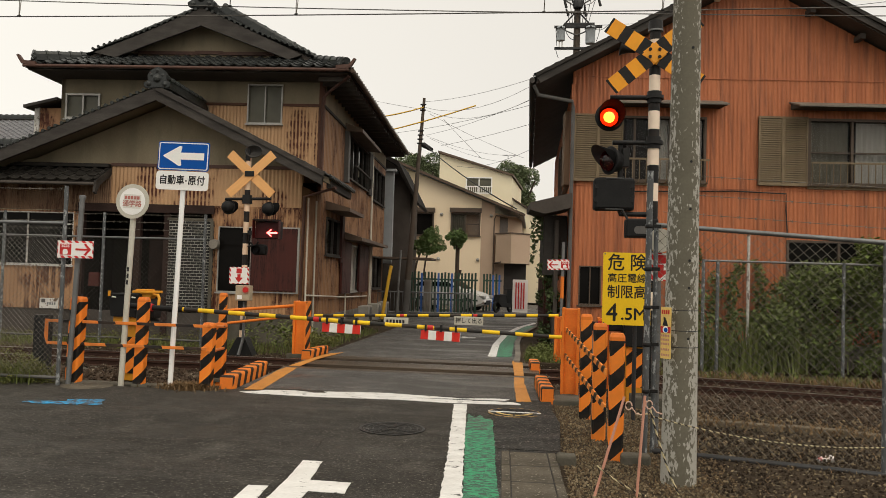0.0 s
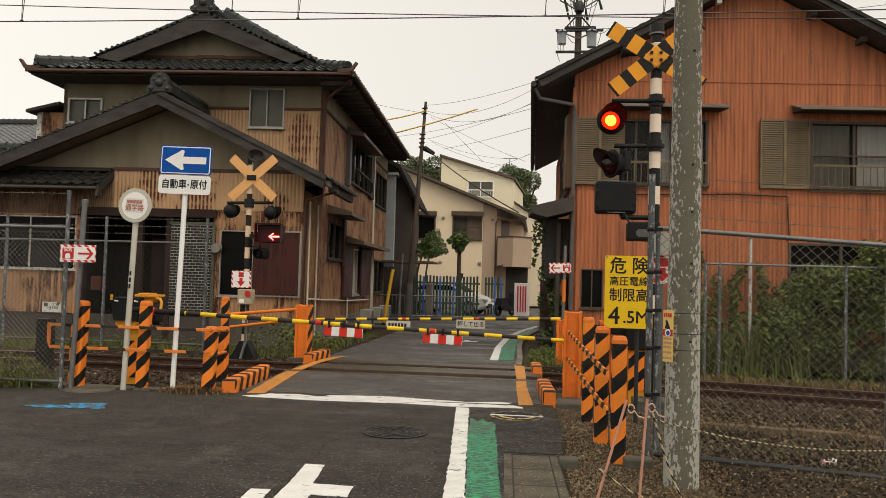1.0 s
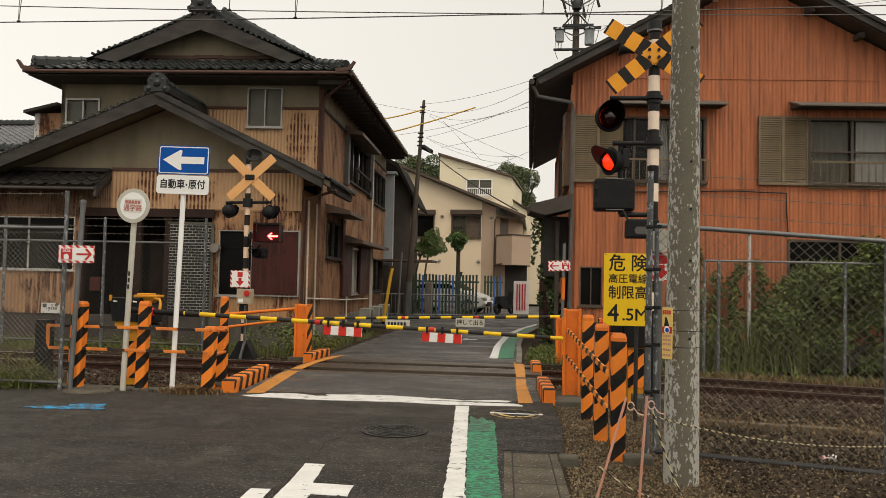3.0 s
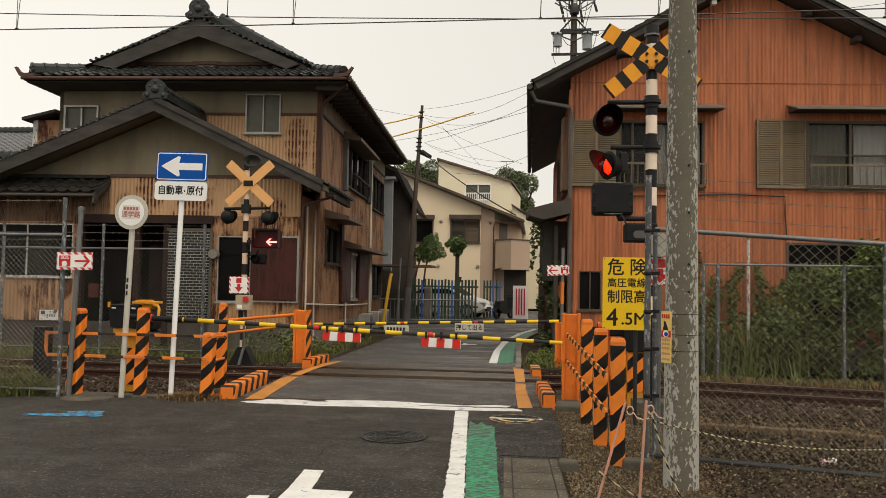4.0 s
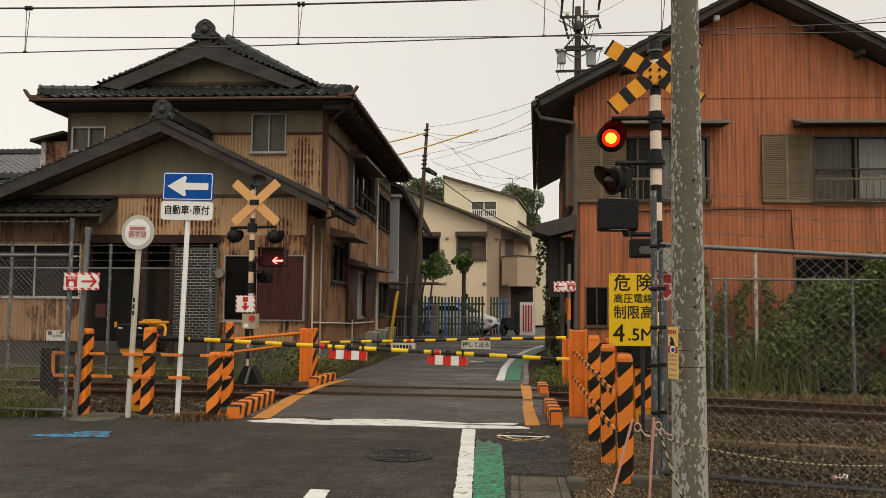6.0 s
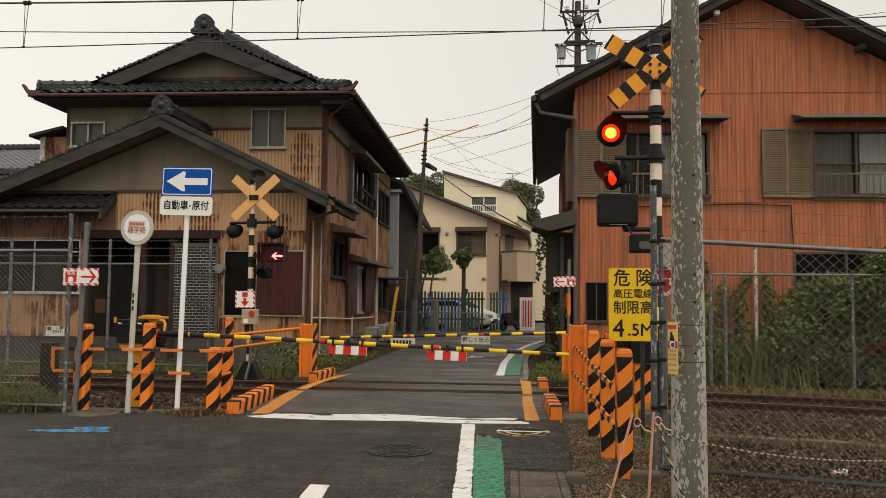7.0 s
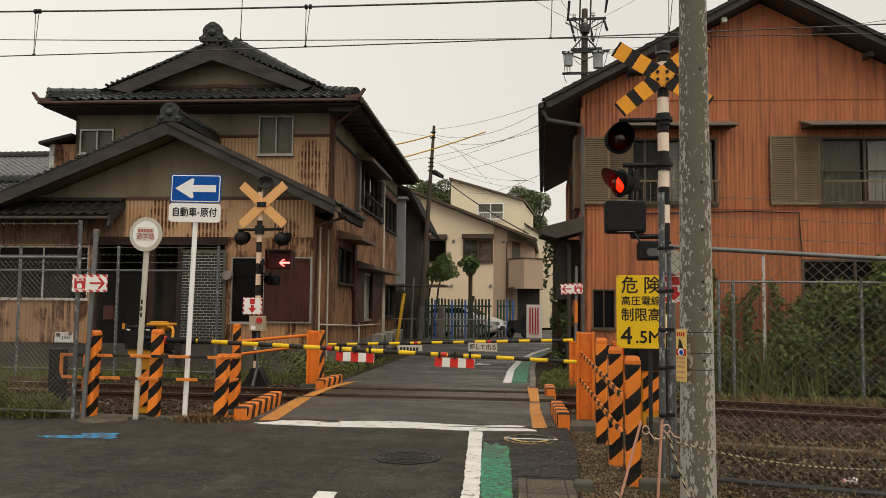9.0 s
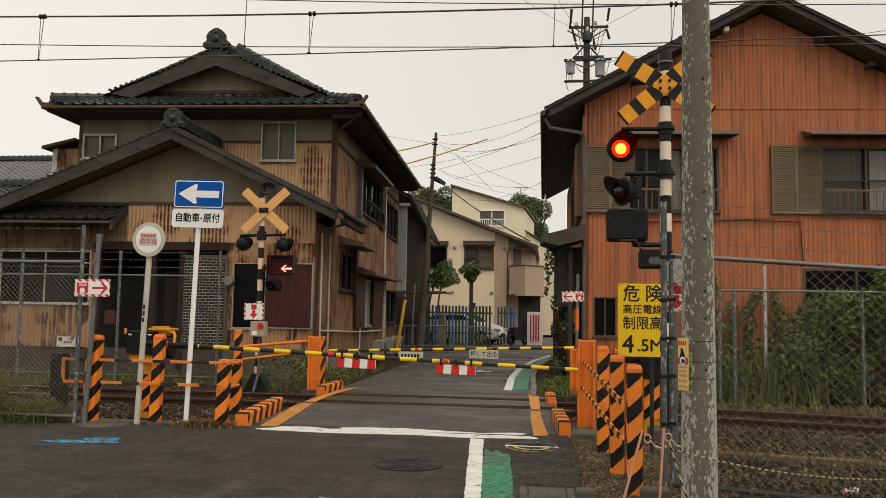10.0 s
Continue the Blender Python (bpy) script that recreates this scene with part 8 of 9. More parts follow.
tagged(part("post_reflector", cyl(BM(), (0.547, 15.45, 1.10), (0.550, 15.45, 1.52), 0.036, seg=10), M_orange), "orange reflective sleeve on the sign post", "reflector")

tagged(part("sign_post", cyl(BM(), (1.11, 7.288, -0.1), (1.11, 7.288, 1.95), 0.028, seg=10), M_galv), "grey steel post that holds the emergency sign", "post")

# yellow height limit board
D = thing("height_limit_sign", "yellow warning board with black lettering for overhead line height", "warning sign", pose(0.985, 8.6, 0))
pn = part("panel", plate(-0.252, 0.252, 0.992, 1.762, 0.012, -0.012, 0), M_yellow, D, "yellow board")
text("lettering", "危 険", 0.19, Matrix.Translation((0, -0.013, 1.645)), M_ink, pn, 0.95)
text("lettering", "高圧電線", 0.105, Matrix.Translation((0, -0.013, 1.485)), M_ink, pn, 0.98)
text("lettering", "制限高", 0.15, Matrix.Translation((0, -0.013, 1.335)), M_ink, pn, 0.92)
text("lettering", "4", 0.26, Matrix.Translation((-0.150, -0.013, 1.115)), M_ink, pn, 0.95, bold=0.014)
text("lettering", ".5M", 0.18, Matrix.Translation((0.075, -0.013, 1.105)), M_ink, pn, 1.0)
for x, z in ((-0.235, 1.745), (-0.235, 1.01), (0.235, 1.01), (0.235, 1.745)):
    part("bolt", cyl(BM(), (x, -0.012, z), (x, -0.016, z), 0.008, seg=8), M_galv, pn)
part("post", cyl(BM(), (0.1, 0.05, -0.1), (0.1, 0.05, 1.70), 0.022, seg=10), M_darkpipe, D)


# ---- striped posts and rails ----
def hazard_post(x, y, h, w=0.165, label="orange and black striped steel guard post", rz=0, rise=0.0, lean=0.0, foot=True):
    t = thing("guard_post", label, "guard post", pose(x, y, 0, 0, lean, rz), group="striped guard posts")
    bm = BM()
    c = w * 0.13
    o = [(-w / 2 + c, -w / 2), (w / 2 - c, -w / 2), (w / 2, -w / 2 + c), (w / 2, w / 2 - c), (w / 2 - c, w / 2), (-w / 2 + c, w / 2), (-w / 2, w / 2 - c), (-w / 2, -w / 2 + c)]
    prism(bm, o, "z", -0.1, h - 0.06)
    bm.transform(Matrix.Translation((0, 0, -rise)))
    part("shaft", bm, M_hazard, t).matrix_basis = Matrix.Translation((0, 0, rise))
    bm = BM()
    rows = [[bm.verts.new((u * k, v * k, h + dz)) for u, v in o] for k, dz in ((1.0, -0.0601), (1.0, -0.030), (0.80, 0.0))]
    for lo, hi in zip(rows, rows[1:]):
        for i in range(8):
            bm.faces.new((lo[i], lo[(i + 1) % 8], hi[(i + 1) % 8], hi[i]))
    bm.faces.new(rows[-1])
    part("cap", bm, M_orange, t, "plain orange cap")
    if foot:
        part("foot", lathe(BM(), [(w * 0.75, -0.02), (w * 0.72, 0.02), (w * 0.6, 0.03)], 12), M_concrete_dark, t)
    return t


hazard_post(-5.60, 9.22, 1.07, 0.16, lean=1.6)
hazard_post(-4.79, 9.30, 1.09, 0.125, lean=1.2)
hazard_post(-3.95, 9.34, 0.80, 0.14, lean=1.5)
hazard_post(-4.11, 10.14, 0.75, 0.14)
hazard_post(-4.615, 11.44, 1.11, 0.10)
hazard_post(0.575, 8.63, 1.095, 0.12, foot=False, rise=-0.017)
hazard_post(0.63, 7.52, 1.06, 0.125, foot=False, rise=0.103)
hazard_post(0.70, 6.70, 1.025, 0.122, rise=0.045, foot=False)
GR = thing("guard_rail", "two thin orange and black striped bars between the posts", "guard rail")
for z, z2 in ((0.765, 0.785), (0.492, 0.484)):
    part("bar", box(BM(), -5.97, -3.90, 9.185, 9.205, z - 0.018, z + 0.018, 0.004), M_hazard_rail, GR)
part("end_bar", box(BM(), -5.99, -5.95, 9.185, 9.205, 0.47, 0.785, 0.004), M_hazard_rail, GR)
part("return_bar", tube(BM(), [(-3.9, 9.25, 0.77), (-4.05, 10.1, 0.70)], 0.02), M_hazard_rail, GR)
part("return_bar", tube(BM(), [(-3.9, 9.25, 0.45), (-4.05, 10.1, 0.42)], 0.02), M_hazard_rail, GR)
GB = thing("guard_bars", "two thin orange and black wrapped bars along the striped posts", "guard rail")
for a, b in (((0.420, 10.1, 0.838), (0.605, 6.62, 0.712)), ((0.415, 10.1, 0.508), (0.605, 6.62, 0.417))):
    bm = BM()
    vs = [[bm.verts.new((p[0] + dx, p[1], p[2] + dz)) for dx, dz in ((-0.008, -0.026), (0.008, -0.026), (0.008, 0.026), (-0.008, 0.026))] for p in (a, b)]
    for k in range(4):
        bm.faces.new((vs[0][k], vs[0][(k + 1) % 4], vs[1][(k + 1) % 4], vs[1][k]))
    bm.faces.new(vs[0]), bm.faces.new(vs[1])
    part("bar", bm, M_hazard_y, GB, fix=True)


def kerb(x, y, L, w, h, rz, label):
    t = thing("striped_kerb", label, "kerb", pose(x, y, 0, 0, 0, rz), group="striped kerbs")
    n = max(1, round(L / 0.36))
    part("block", box(BM(), -w / 2, w / 2, 0, L, -0.1, h, 0.025), M_kerb_stripe, t)
    part("end_face", box(BM(), -w / 2 + 0.012, w / 2 - 0.012, -0.004, 0.0, -0.05, h - 0.02), M_orange, t, "plain orange end")
    return t


kerb(-3.70, 9.36, 1.8, 0.18, 0.16, 5.5, "long orange and black striped concrete kerb at the crossing edge")
kerb(-3.80, 13.1, 1.05, 0.17, 0.14, -2, "short orange and black striped kerb beyond the rails")
kerb(0.20, 9.55, 1.30, 0.16, 0.17, 3.5, "orange and black striped kerb at the crossing edge")
kerb(0.06, 12.75, 0.6, 0.16, 0.13, 3, "small orange painted kerb block beyond the rails")


# ---- barrier machines and booms ----
def girder(x, y, h, w, d, label, rz=0):
    t = thing("barrier_post", label, "barrier post", pose(x, y, 0, 0, 0, rz))
    bm = BM()
    box(bm, -w / 2, w / 2, -d / 2, d / 2, -0.1, h, 0.008)
    part("column", bm, M_orange, t)
    for s in (-1, 1):
        part("flange", box(BM(), s * w / 2 - 0.018, s * w / 2 + 0.018, -d / 2 - 0.05, d / 2 + 0.05, -0.1, h + 0.01, 0.005), M_orange, t)
    part("stripe_face", box(BM(), -w / 2 - 0.02, -w / 2 - 0.017, -d / 2 - 0.05, d / 2 + 0.05, 0.05, h), M_hazard, t)
    part("stripe_face", box(BM(), w / 2 + 0.017, w / 2 + 0.02, -d / 2 - 0.05, d / 2 + 0.05, 0.05, h), M_hazard, t)
    for z in (0.2, 0.45, 0.7, 0.95):
        part("bolt", cyl(BM(), (0.03, -d / 2, z * h), (0.03, -d / 2 - 0.02, z * h), 0.014, seg=6), M_orange, t)
    part("base", box(BM(), -w, w, -d, d, -0.12, 0.02), M_concrete_dark, t)
    return t


girder(0.487, 10.25, 1.09, 0.19, 0.22, "tall orange painted steel barrier post", -4)
girder(0.45, 14.15, 0.80, 0.10, 0.14, "small orange painted steel post beyond the rails")
girder(0.95, 10.9, 0.95, 0.12, 0.14, "orange painted steel post behind the barrier")
girder(-4.06, 13.68, 0.935, 0.2, 0.2, "orange painted steel barrier post by the old house")
AR = thing("barrier_braces", "orange painted steel brace bars by the old house", "brace")
part("bar", cyl(BM(), (-5.47, 13.72, 0.727), (-4.16, 13.72, 0.861), 0.028, seg=8), M_orange, AR)
part("bar", cyl(BM(), (-5.45, 13.72, 0.50), (-4.16, 13.72, 0.68), 0.024, seg=8), M_orange, AR)


def boom(label, x0, x1, y, z0, z1, r0, r1, plates, mat):
    t = thing("barrier_boom", label, "barrier boom")
    ob = part("pole", cyl(BM(), (0, 0, 0), (x1 - x0, 0, z1 - z0), r0, r1, 12), mat, t)
    ob.matrix_basis = Matrix.Translation((x0, y, z0))
    for x in plates:
        k = (x - x0) / (x1 - x0)
        z = z0 + (z1 - z0) * k
        p = part("red_white_plate", box(BM(), 0, 0.5, -0.006, 0.006, -0.15, -0.035, 0.004), M_redwhite, t, "red and white striped hanging plate")
        p.matrix_basis = Matrix.Translation((x, y - 0.02, z)) @ pose(0, 0, 0, 0, 2.2)
        for dx in (0.06, 0.25, 0.44):
            part("strap", box(BM(), x + dx - 0.012, x + dx + 0.012, y - 0.045, y + 0.04, z - 0.05, z + 0.035), M_black, t)
    for k in (0.36, 0.66):
        part("red_band", cyl(BM(), (x0 + (x1 - x0) * k, y, z0 + (z1 - z0) * k), (x0 + (x1 - x0) * k + 0.07, y, z0 + (z1 - z0) * (k + 0.015)), r0 * 1.12, seg=12), M_red, t, "red band")
    return t


boom("lowered yellow and black barrier boom with red and white plates", -4.55, 0.36, 9.9, 0.924, 0.745, 0.029, 0.023, (-2.66, -1.39), M_boom)
fb = boom("lowered yellow and black barrier boom beyond the rails", -3.97, 0.45, 14.15, 0.672, 0.822, 0.024, 0.028, (), M_boom_far)
sg = part("boom_sign", box(BM(), -1.39, -0.875, 14.10, 14.11, 0.60, 0.75, 0.004), M_creampost, fb, "cream plate with black lettering")
text("lettering", "押して出る", 0.105, Matrix.Translation((-1.13, 14.098, 0.672)), M_ink, sg, 0.92)
sg = part("boom_sign", box(BM(), -2.67, -2.22, 14.10, 14.11, 0.545, 0.69, 0.004), M_creampost, fb)
part("sign_bars", bars(BM(), -2.62, -2.27, 14.099, 0.59, 0.65, 6), M_ink, sg)

BMn = thing("barrier_machine", "yellow and black level crossing barrier machine", "barrier machine", pose(-5.42, 10.45, 0))
part("base_box", box(BM(), -0.17, 0.02, -0.12, 0.16, -0.1, 0.66, 0.01), M_motor_y, BMn)
part("stripe_plate", box(BM(), -0.17, 0.02, -0.128, -0.122, 0.0, 0.5), M_hazard, BMn)
part("base_flange", box(BM(), -0.29, 0.08, -0.17, 0.18, 0.66, 0.775, 0.012), M_motor_y, BMn, "yellow enamelled flange")
part("motor_box", prism(BM(), [(-0.31, 0.775), (0.05, 0.775), (0.07, 1.06), (-0.35, 1.06)], "y", -0.2, 0.2), M_blackplastic, BMn, "black tapered motor case")
part("motor_lid", box(BM(), -0.36, 0.08, -0.21, 0.21, 1.06, 1.09, 0.008), M_blackplastic, BMn)
for x in (-0.345, -0.06):
    part("lid_latch", box(BM(), x, x + 0.028, -0.235, -0.2, 1.05, 1.125, 0.006), M_motor_y, BMn, "yellow lid latch")
    part("latch_pin", cyl(BM(), (x + 0.06, -0.225, 1.045), (x + 0.11, -0.225, 1.04), 0.012, seg=6), M_unit, BMn)
part("head", box(BM(), -0.04, 0.26, -0.15, 0.15, 1.10, 1.135, 0.008), M_motor_y, BMn, "yellow top plate")
part("head_top", box(BM(), -0.02, 0.16, -0.1, 0.1, 1.135, 1.155, 0.006), M_motor_y, BMn)
part("head_web", prism(BM(), [(0.05, 1.10), (0.25, 1.10), (0.18, 1.02), (0.12, 1.02)], "y", -0.1, 0.05), M_motor_y, BMn)
part("arm_bracket", tube(BM(), [(0.24, -0.1, 1.085), (0.33, -0.14, 1.08), (0.36, -0.16, 1.04), (0.36, -0.18, 0.93)], 0.02, 8), M_motor_y, BMn, "curved yellow arm")
part("gear_case", cyl(BM(), (0.16, -0.22, 0.90), (0.16, 0.1, 0.90), 0.13, seg=18), M_blackplastic, BMn)
part("crank", box(BM(), 0.12, 0.34, -0.3, -0.22, 0.80, 0.95, 0.02), M_blackplastic, BMn)
part("counterweight", box(BM(), 0.16, 0.44, -0.48, -0.24, 0.78, 0.90, 0.02), M_blackplastic, BMn)
part("boom_socket", tube(BM(), [(0.1, -0.55, 0.95), (0.5, -0.55, 0.93), (0.88, -0.55, 0.922)], 0.036, 10), M_blackplastic, BMn)
part("socket_band", tube(BM(), [(0.40, -0.55, 0.935), (0.47, -0.55, 0.932)], 0.052, 10), M_red, BMn, "red band")
for i in range(6):
    part("cable", tube(BM(), sag((0.10 + i * 0.03, -0.18, 1.0), (0.32 + i * 0.02, -0.25, 0.74), 0.07, 6), 0.011, 5), M_cable, BMn)
MR = thing("barrier_machine", "dark barrier machine with orange stripes behind the posts", "barrier machine", pose(1.35, 10.6, 0))
part("base_box", box(BM(), -0.14, 0.16, -0.15, 0.15, -0.1, 0.62, 0.01), M_motor_y, MR)
part("stripe_plate", box(BM(), -0.14, 0.16, -0.158, -0.152, 0.1, 0.6), M_hazard, MR)
part("motor_box", box(BM(), -0.18, 0.2, -0.2, 0.2, 0.62, 0.95, 0.015), M_blackplastic, MR)
part("arm", box(BM(), -0.6, -0.1, -0.05, 0.05, 0.8, 0.92, 0.02), M_blackplastic, MR)
part("band", box(BM(), -0.5, -0.36, -0.055, 0.055, 0.795, 0.925), M_red, MR)


# ---- warning signals ----
def lamp_unit(parent, m, name="lamp", lit=True, open_visor=False):
    """A round warning lamp that faces along its own -y: back plate, visor, lens, and the turning lamp inside."""
    body = BM()
    q = pose(0, 0, 0, 90)
    lathe(body, [(0.0, -0.158), (0.07, -0.150), (0.12, -0.11), (0.142, -0.04), (0.142, 0.0), (0.168, 0.0), (0.172, 0.012), (0.165, 0.022), (0.130, 0.022), (0.129, -0.03), (0.112, -0.085),
                 (0.075, -0.125), (0.0, -0.145)], 28, q)
    lamp = part(name, body, M_blackplastic, parent, "black round lamp housing")
    lamp.matrix_basis = m
    bm = BM()
    n = 36
    ring = []
    for i in range(n + 1):
        a = i * math.tau / n
        reach = 0.15 + 0.07 * math.sin(a)
        if open_visor:
            reach = 0.02 + 0.20 * max(0.0, (math.sin(a) + 0.45) / 1.45)
        ring.append([(0.128, a, -0.02), (0.128 + 0.036 * reach / 0.22, a, -0.02 - reach)])
    for t in (0, 0.005):
        g = [[bm.verts.new(((r + t) * math.cos(a), y, (r + t) * math.sin(a))) for r, a, y in row] for row in ring]
        for i in range(n):
            f = bm.faces.new((g[i][0], g[i + 1][0], g[i + 1][1], g[i][1]))
            f.smooth = True
            f.material_index = 1 if open_visor and t == 0 else 0
    part("visor", bm, M_visor, lamp, "black visor").data.materials.append(M_visor_in)
    if lit:
        lens = BM()
        lathe(lens, [(0.130, 0.0), (0.127, 0.03), (0.108, 0.075), (0.075, 0.105), (0.04, 0.122), (0.0, 0.128)], 28, q)
        part("lens", lens, M_lens, lamp, "dark red glass lens")
        b2 = BM()
        lathe(b2, [(0.108, 0.004), (0.124, 0.004), (0.124, -0.008), (0.0, -0.008)], 32, q)
        ob = part("turning_lamp", b2, M_blackplastic, lamp, "lamp that turns inside the housing")
        ob.data.materials.append(M_bulb_ring)
        ob.data.materials.append(M_bulb_side if open_visor else M_bulb_core)
        b2 = BM()
        b2.from_mesh(ob.data)
        rings = []
        for r, y in ((0.108, -0.004), (0.066, -0.006)):
            rings.append([b2.verts.new((r * math.cos(k * math.tau / 32), y, r * math.sin(k * math.tau / 32))) for k in range(32)])
        mid = b2.verts.new((0, -0.006, 0))
        for k in range(32):
            j = (k + 1) % 32
            b2.faces.new((rings[0][k], rings[0][j], rings[1][j], rings[1][k])).material_index = 1
            b2.faces.new((rings[1][k], rings[1][j], mid)).material_index = 2
        b2.to_mesh(ob.data)
        b2.free()
        ob.matrix_basis = Matrix.Translation((0, 0.01, 0))
        return ob
    return None


def cross_boards(parent, c, L, W, mat, tilt=40, y=-0.09, roll=0.0):
    for a, dy in ((tilt + roll, 0.0), (roll - tilt, 0.014)):
        b = part("cross_board", box(BM(), -L / 2, L / 2, -0.006, 0.006, -W / 2, W / 2, 0.003), mat, parent, "diagonal warning board")
        b.matrix_basis = Matrix.Translation((c[0], y - dy, c[1])) @ pose(0, 0, 0, 0, a, 0)


SR = thing("crossing_signal", "level crossing warning signal with amber cross boards and red lamps", "crossing signal", pose(1.375, 9.6, 0))
part("pole", cyl(BM(), (0, 0, -0.1), (0, 0, 4.55), 0.067, seg=18), M_whiteblack, SR, "black and white banded pole")
part("base_sleeve", cyl(BM(), (0, 0, -0.1), (0, 0, 0.95), 0.078, seg=18), M_black, SR, "black sleeve at the foot of the pole")
part("pole_cap", cyl(BM(), (0, 0, 4.47), (0, 0, 4.58), 0.088, 0.082, 14), M_black, SR)
part("cap_ring", cyl(BM(), (0, 0, 4.455), (0, 0, 4.475), 0.090, seg=14), M_galv, SR)
cross_boards(SR, (-0.02, 4.165), 1.29, 0.20, M_xboard, 36, roll=-3.0)
part("centre_plate", prism(BM(), [(-0.170, 4.150), (-0.025, 4.285), (0.132, 4.178), (-0.015, 4.045)], "y", -0.118, -0.110), M_amber, SR, "amber diamond plate")
for x in (-0.075, 0.035):
    for z in (4.12, 4.21):
        part("bolt", cyl(BM(), (x, -0.118, z), (x, -0.134, z), 0.020, seg=8), M_black, SR)
for z, x0 in ((3.66, -0.52), (3.115, -0.48)):
    arm = part("arm", cyl(BM(), (x0, 0, z), (0.1, 0, z), 0.028, seg=10), M_black, SR)
    part("collar", cyl(BM(), (0, 0, z - 0.07), (0, 0, z + 0.07), 0.085, seg=16), M_black, arm)
    part("collar_rim", cyl(BM(), (0, 0, z - 0.02), (0, 0, z + 0.02), 0.112, seg=16), M_black, arm)
BULB_TOP = lamp_unit(SR, Matrix.Translation((-0.53, -0.06, 3.41)) @ pose(0, 0, 0, 0, 0, 6))
BULB_LOW = lamp_unit(SR, Matrix.Translation((-0.50, -0.02, 2.895)) @ pose(0, 0, 0, 0, 0, -58), open_visor=True)
part("hanger", cyl(BM(), (-0.46, 0.02, 3.6), (-0.46, 0.02, 3.68), 0.03, seg=8), M_black, SR)
part("hanger", cyl(BM(), (-0.38, 0.03, 2.62), (-0.38, 0.03, 3.13), 0.03, seg=8), M_black, SR)
part("terminal_box", box(BM(), -0.36, -0.28, -0.04, 0.08, 2.82, 3.05, 0.01), M_black, SR)
ib = part("indicator_box", box(BM(), -0.69, -0.21, -0.06, 0.14, 2.30, 2.69, 0.035), M_blackplastic, SR, "black direction indicator box")
part("door_rim", box(BM(), -0.66, -0.24, -0.072, -0.062, 2.33, 2.66, 0.006), M_blackplastic, ib)
for x in (-0.66, -0.24):
    for z in (2.40, 2.56):
        part("latch", box(BM(), x - 0.02, x + 0.02, -0.08, -0.06, z, z + 0.05), M_black, ib)
for z in (2.31, 2.68):
    part("rim_wire", tube(BM(), [(-0.55, -0.07, z), (-0.34, -0.07, z)], 0.006, 5), M_galv, ib)
bm = BM()
tube(bm, [(-0.38, 0, 2.3), (-0.38, 0, 2.26), (0.05, 0, 2.26)], 0.03, 8)
part("bracket", bm, M_black, SR)
part("cable", tube(BM(), sag((-0.35, -0.05, 2.3), (0.0, -0.05, 2.1), 0.12, 8), 0.014, 6), M_cable, SR)
sp = part("lower_lamp", box(BM(), -0.31, 0.06, -0.14, 0.14, 1.98, 2.20, 0.02), M_blackplastic, SR, "black lamp housing with pale lens")
part("lens", plate(-0.22, -0.02, 2.02, 2.11, 0.04, -0.146, -0.14), M_greypipe, sp)
part("loudspeaker", lathe(BM(), [(0.03, 0.0), (0.04, 0.08), (0.08, 0.17), (0.10, 0.19)], 16, Matrix.Translation((-0.20, 0.25, 4.30)) @ pose(0, 0, 0, 0, 0, 0) @ pose(0, 0, 0, 0, -80)), M_black, SR)
part("base", box(BM(), -0.2, 0.2, -0.2, 0.2, -0.12, 0.12, 0.01), M_concrete_dark, SR)

SL = thing("crossing_signal", "level crossing signal seen from behind with a lit red arrow", "crossing signal", pose(-5.345, 14.2, 0))
part("pole", cyl(BM(), (0, 0, -0.15), (0, 0, 3.55), 0.051, seg=16), M_blackwhite, SL, "black and white banded pole")
cross_boards(SL, (0.085, 3.245), 1.13, 0.17, M_xpale, 42, y=-0.07)
part("board_clamp", box(BM(), -0.03, 0.15, -0.11, 0.06, 3.20, 3.30, 0.01), M_black, SL)
part("loudspeaker", lathe(BM(), [(0.04, 0.16), (0.06, 0.05), (0.11, -0.02), (0.13, -0.08), (0.12, -0.085), (0.08, 0.0), (0.0, 0.02)], 18, Matrix.Translation((0.13, -0.02, 3.67)) @ pose(0, 0, 0, -90) @ Matrix.Diagonal((1.35, 0.92, 1, 1))), M_horn, SL, "dark grey horn loudspeaker")
bm = BM()
box(bm, -0.04, 0.04, -0.06, 0.06, 3.5, 3.72)
part("speaker_bracket", bm, M_black, SL)
arm = part("arm", cyl(BM(), (-0.42, 0, 2.78), (0.46, 0, 2.80), 0.028, seg=10), M_black, SL)
part("collar", cyl(BM(), (0, 0, 2.70), (0, 0, 2.86), 0.09, seg=16), M_black, SL)
for x, z, rz in ((-0.36, 2.63, 172), (0.42, 2.61, 150)):
    lamp_unit(SL, Matrix.Translation((x, 0.0, z)) @ pose(0, 0, 0, 0, 0, rz) @ Matrix.Scale(0.8, 4), "lamp", lit=False)
pn = part("arrow_panel", box(BM(), 0.22, 0.69, -0.12, 0.06, 2.05, 2.38, 0.02), M_blackplastic, SL, "black arrow indicator")
# recess and cheeks are coloured red in place of the arrow's halo
part("panel_recess", box(BM(), 0.23, 0.67, -0.126, -0.122, 2.06, 2.35), M_arrow_halo, pn)
bm = BM()
prism(bm, [(0.44, 2.16), (0.515, 2.222), (0.545, 2.222), (0.49, 2.175), (0.645, 2.175), (0.645, 2.145), (0.49, 2.145), (0.545, 2.098), (0.515, 2.098)], "y", -0.132, -0.127)
part("lit_arrow", bm, M_arrow_on, pn, "glowing red arrow")
part("panel_visor", box(BM(), 0.21, 0.70, -0.26, -0.12, 2.38, 2.40), M_blackplastic, pn)
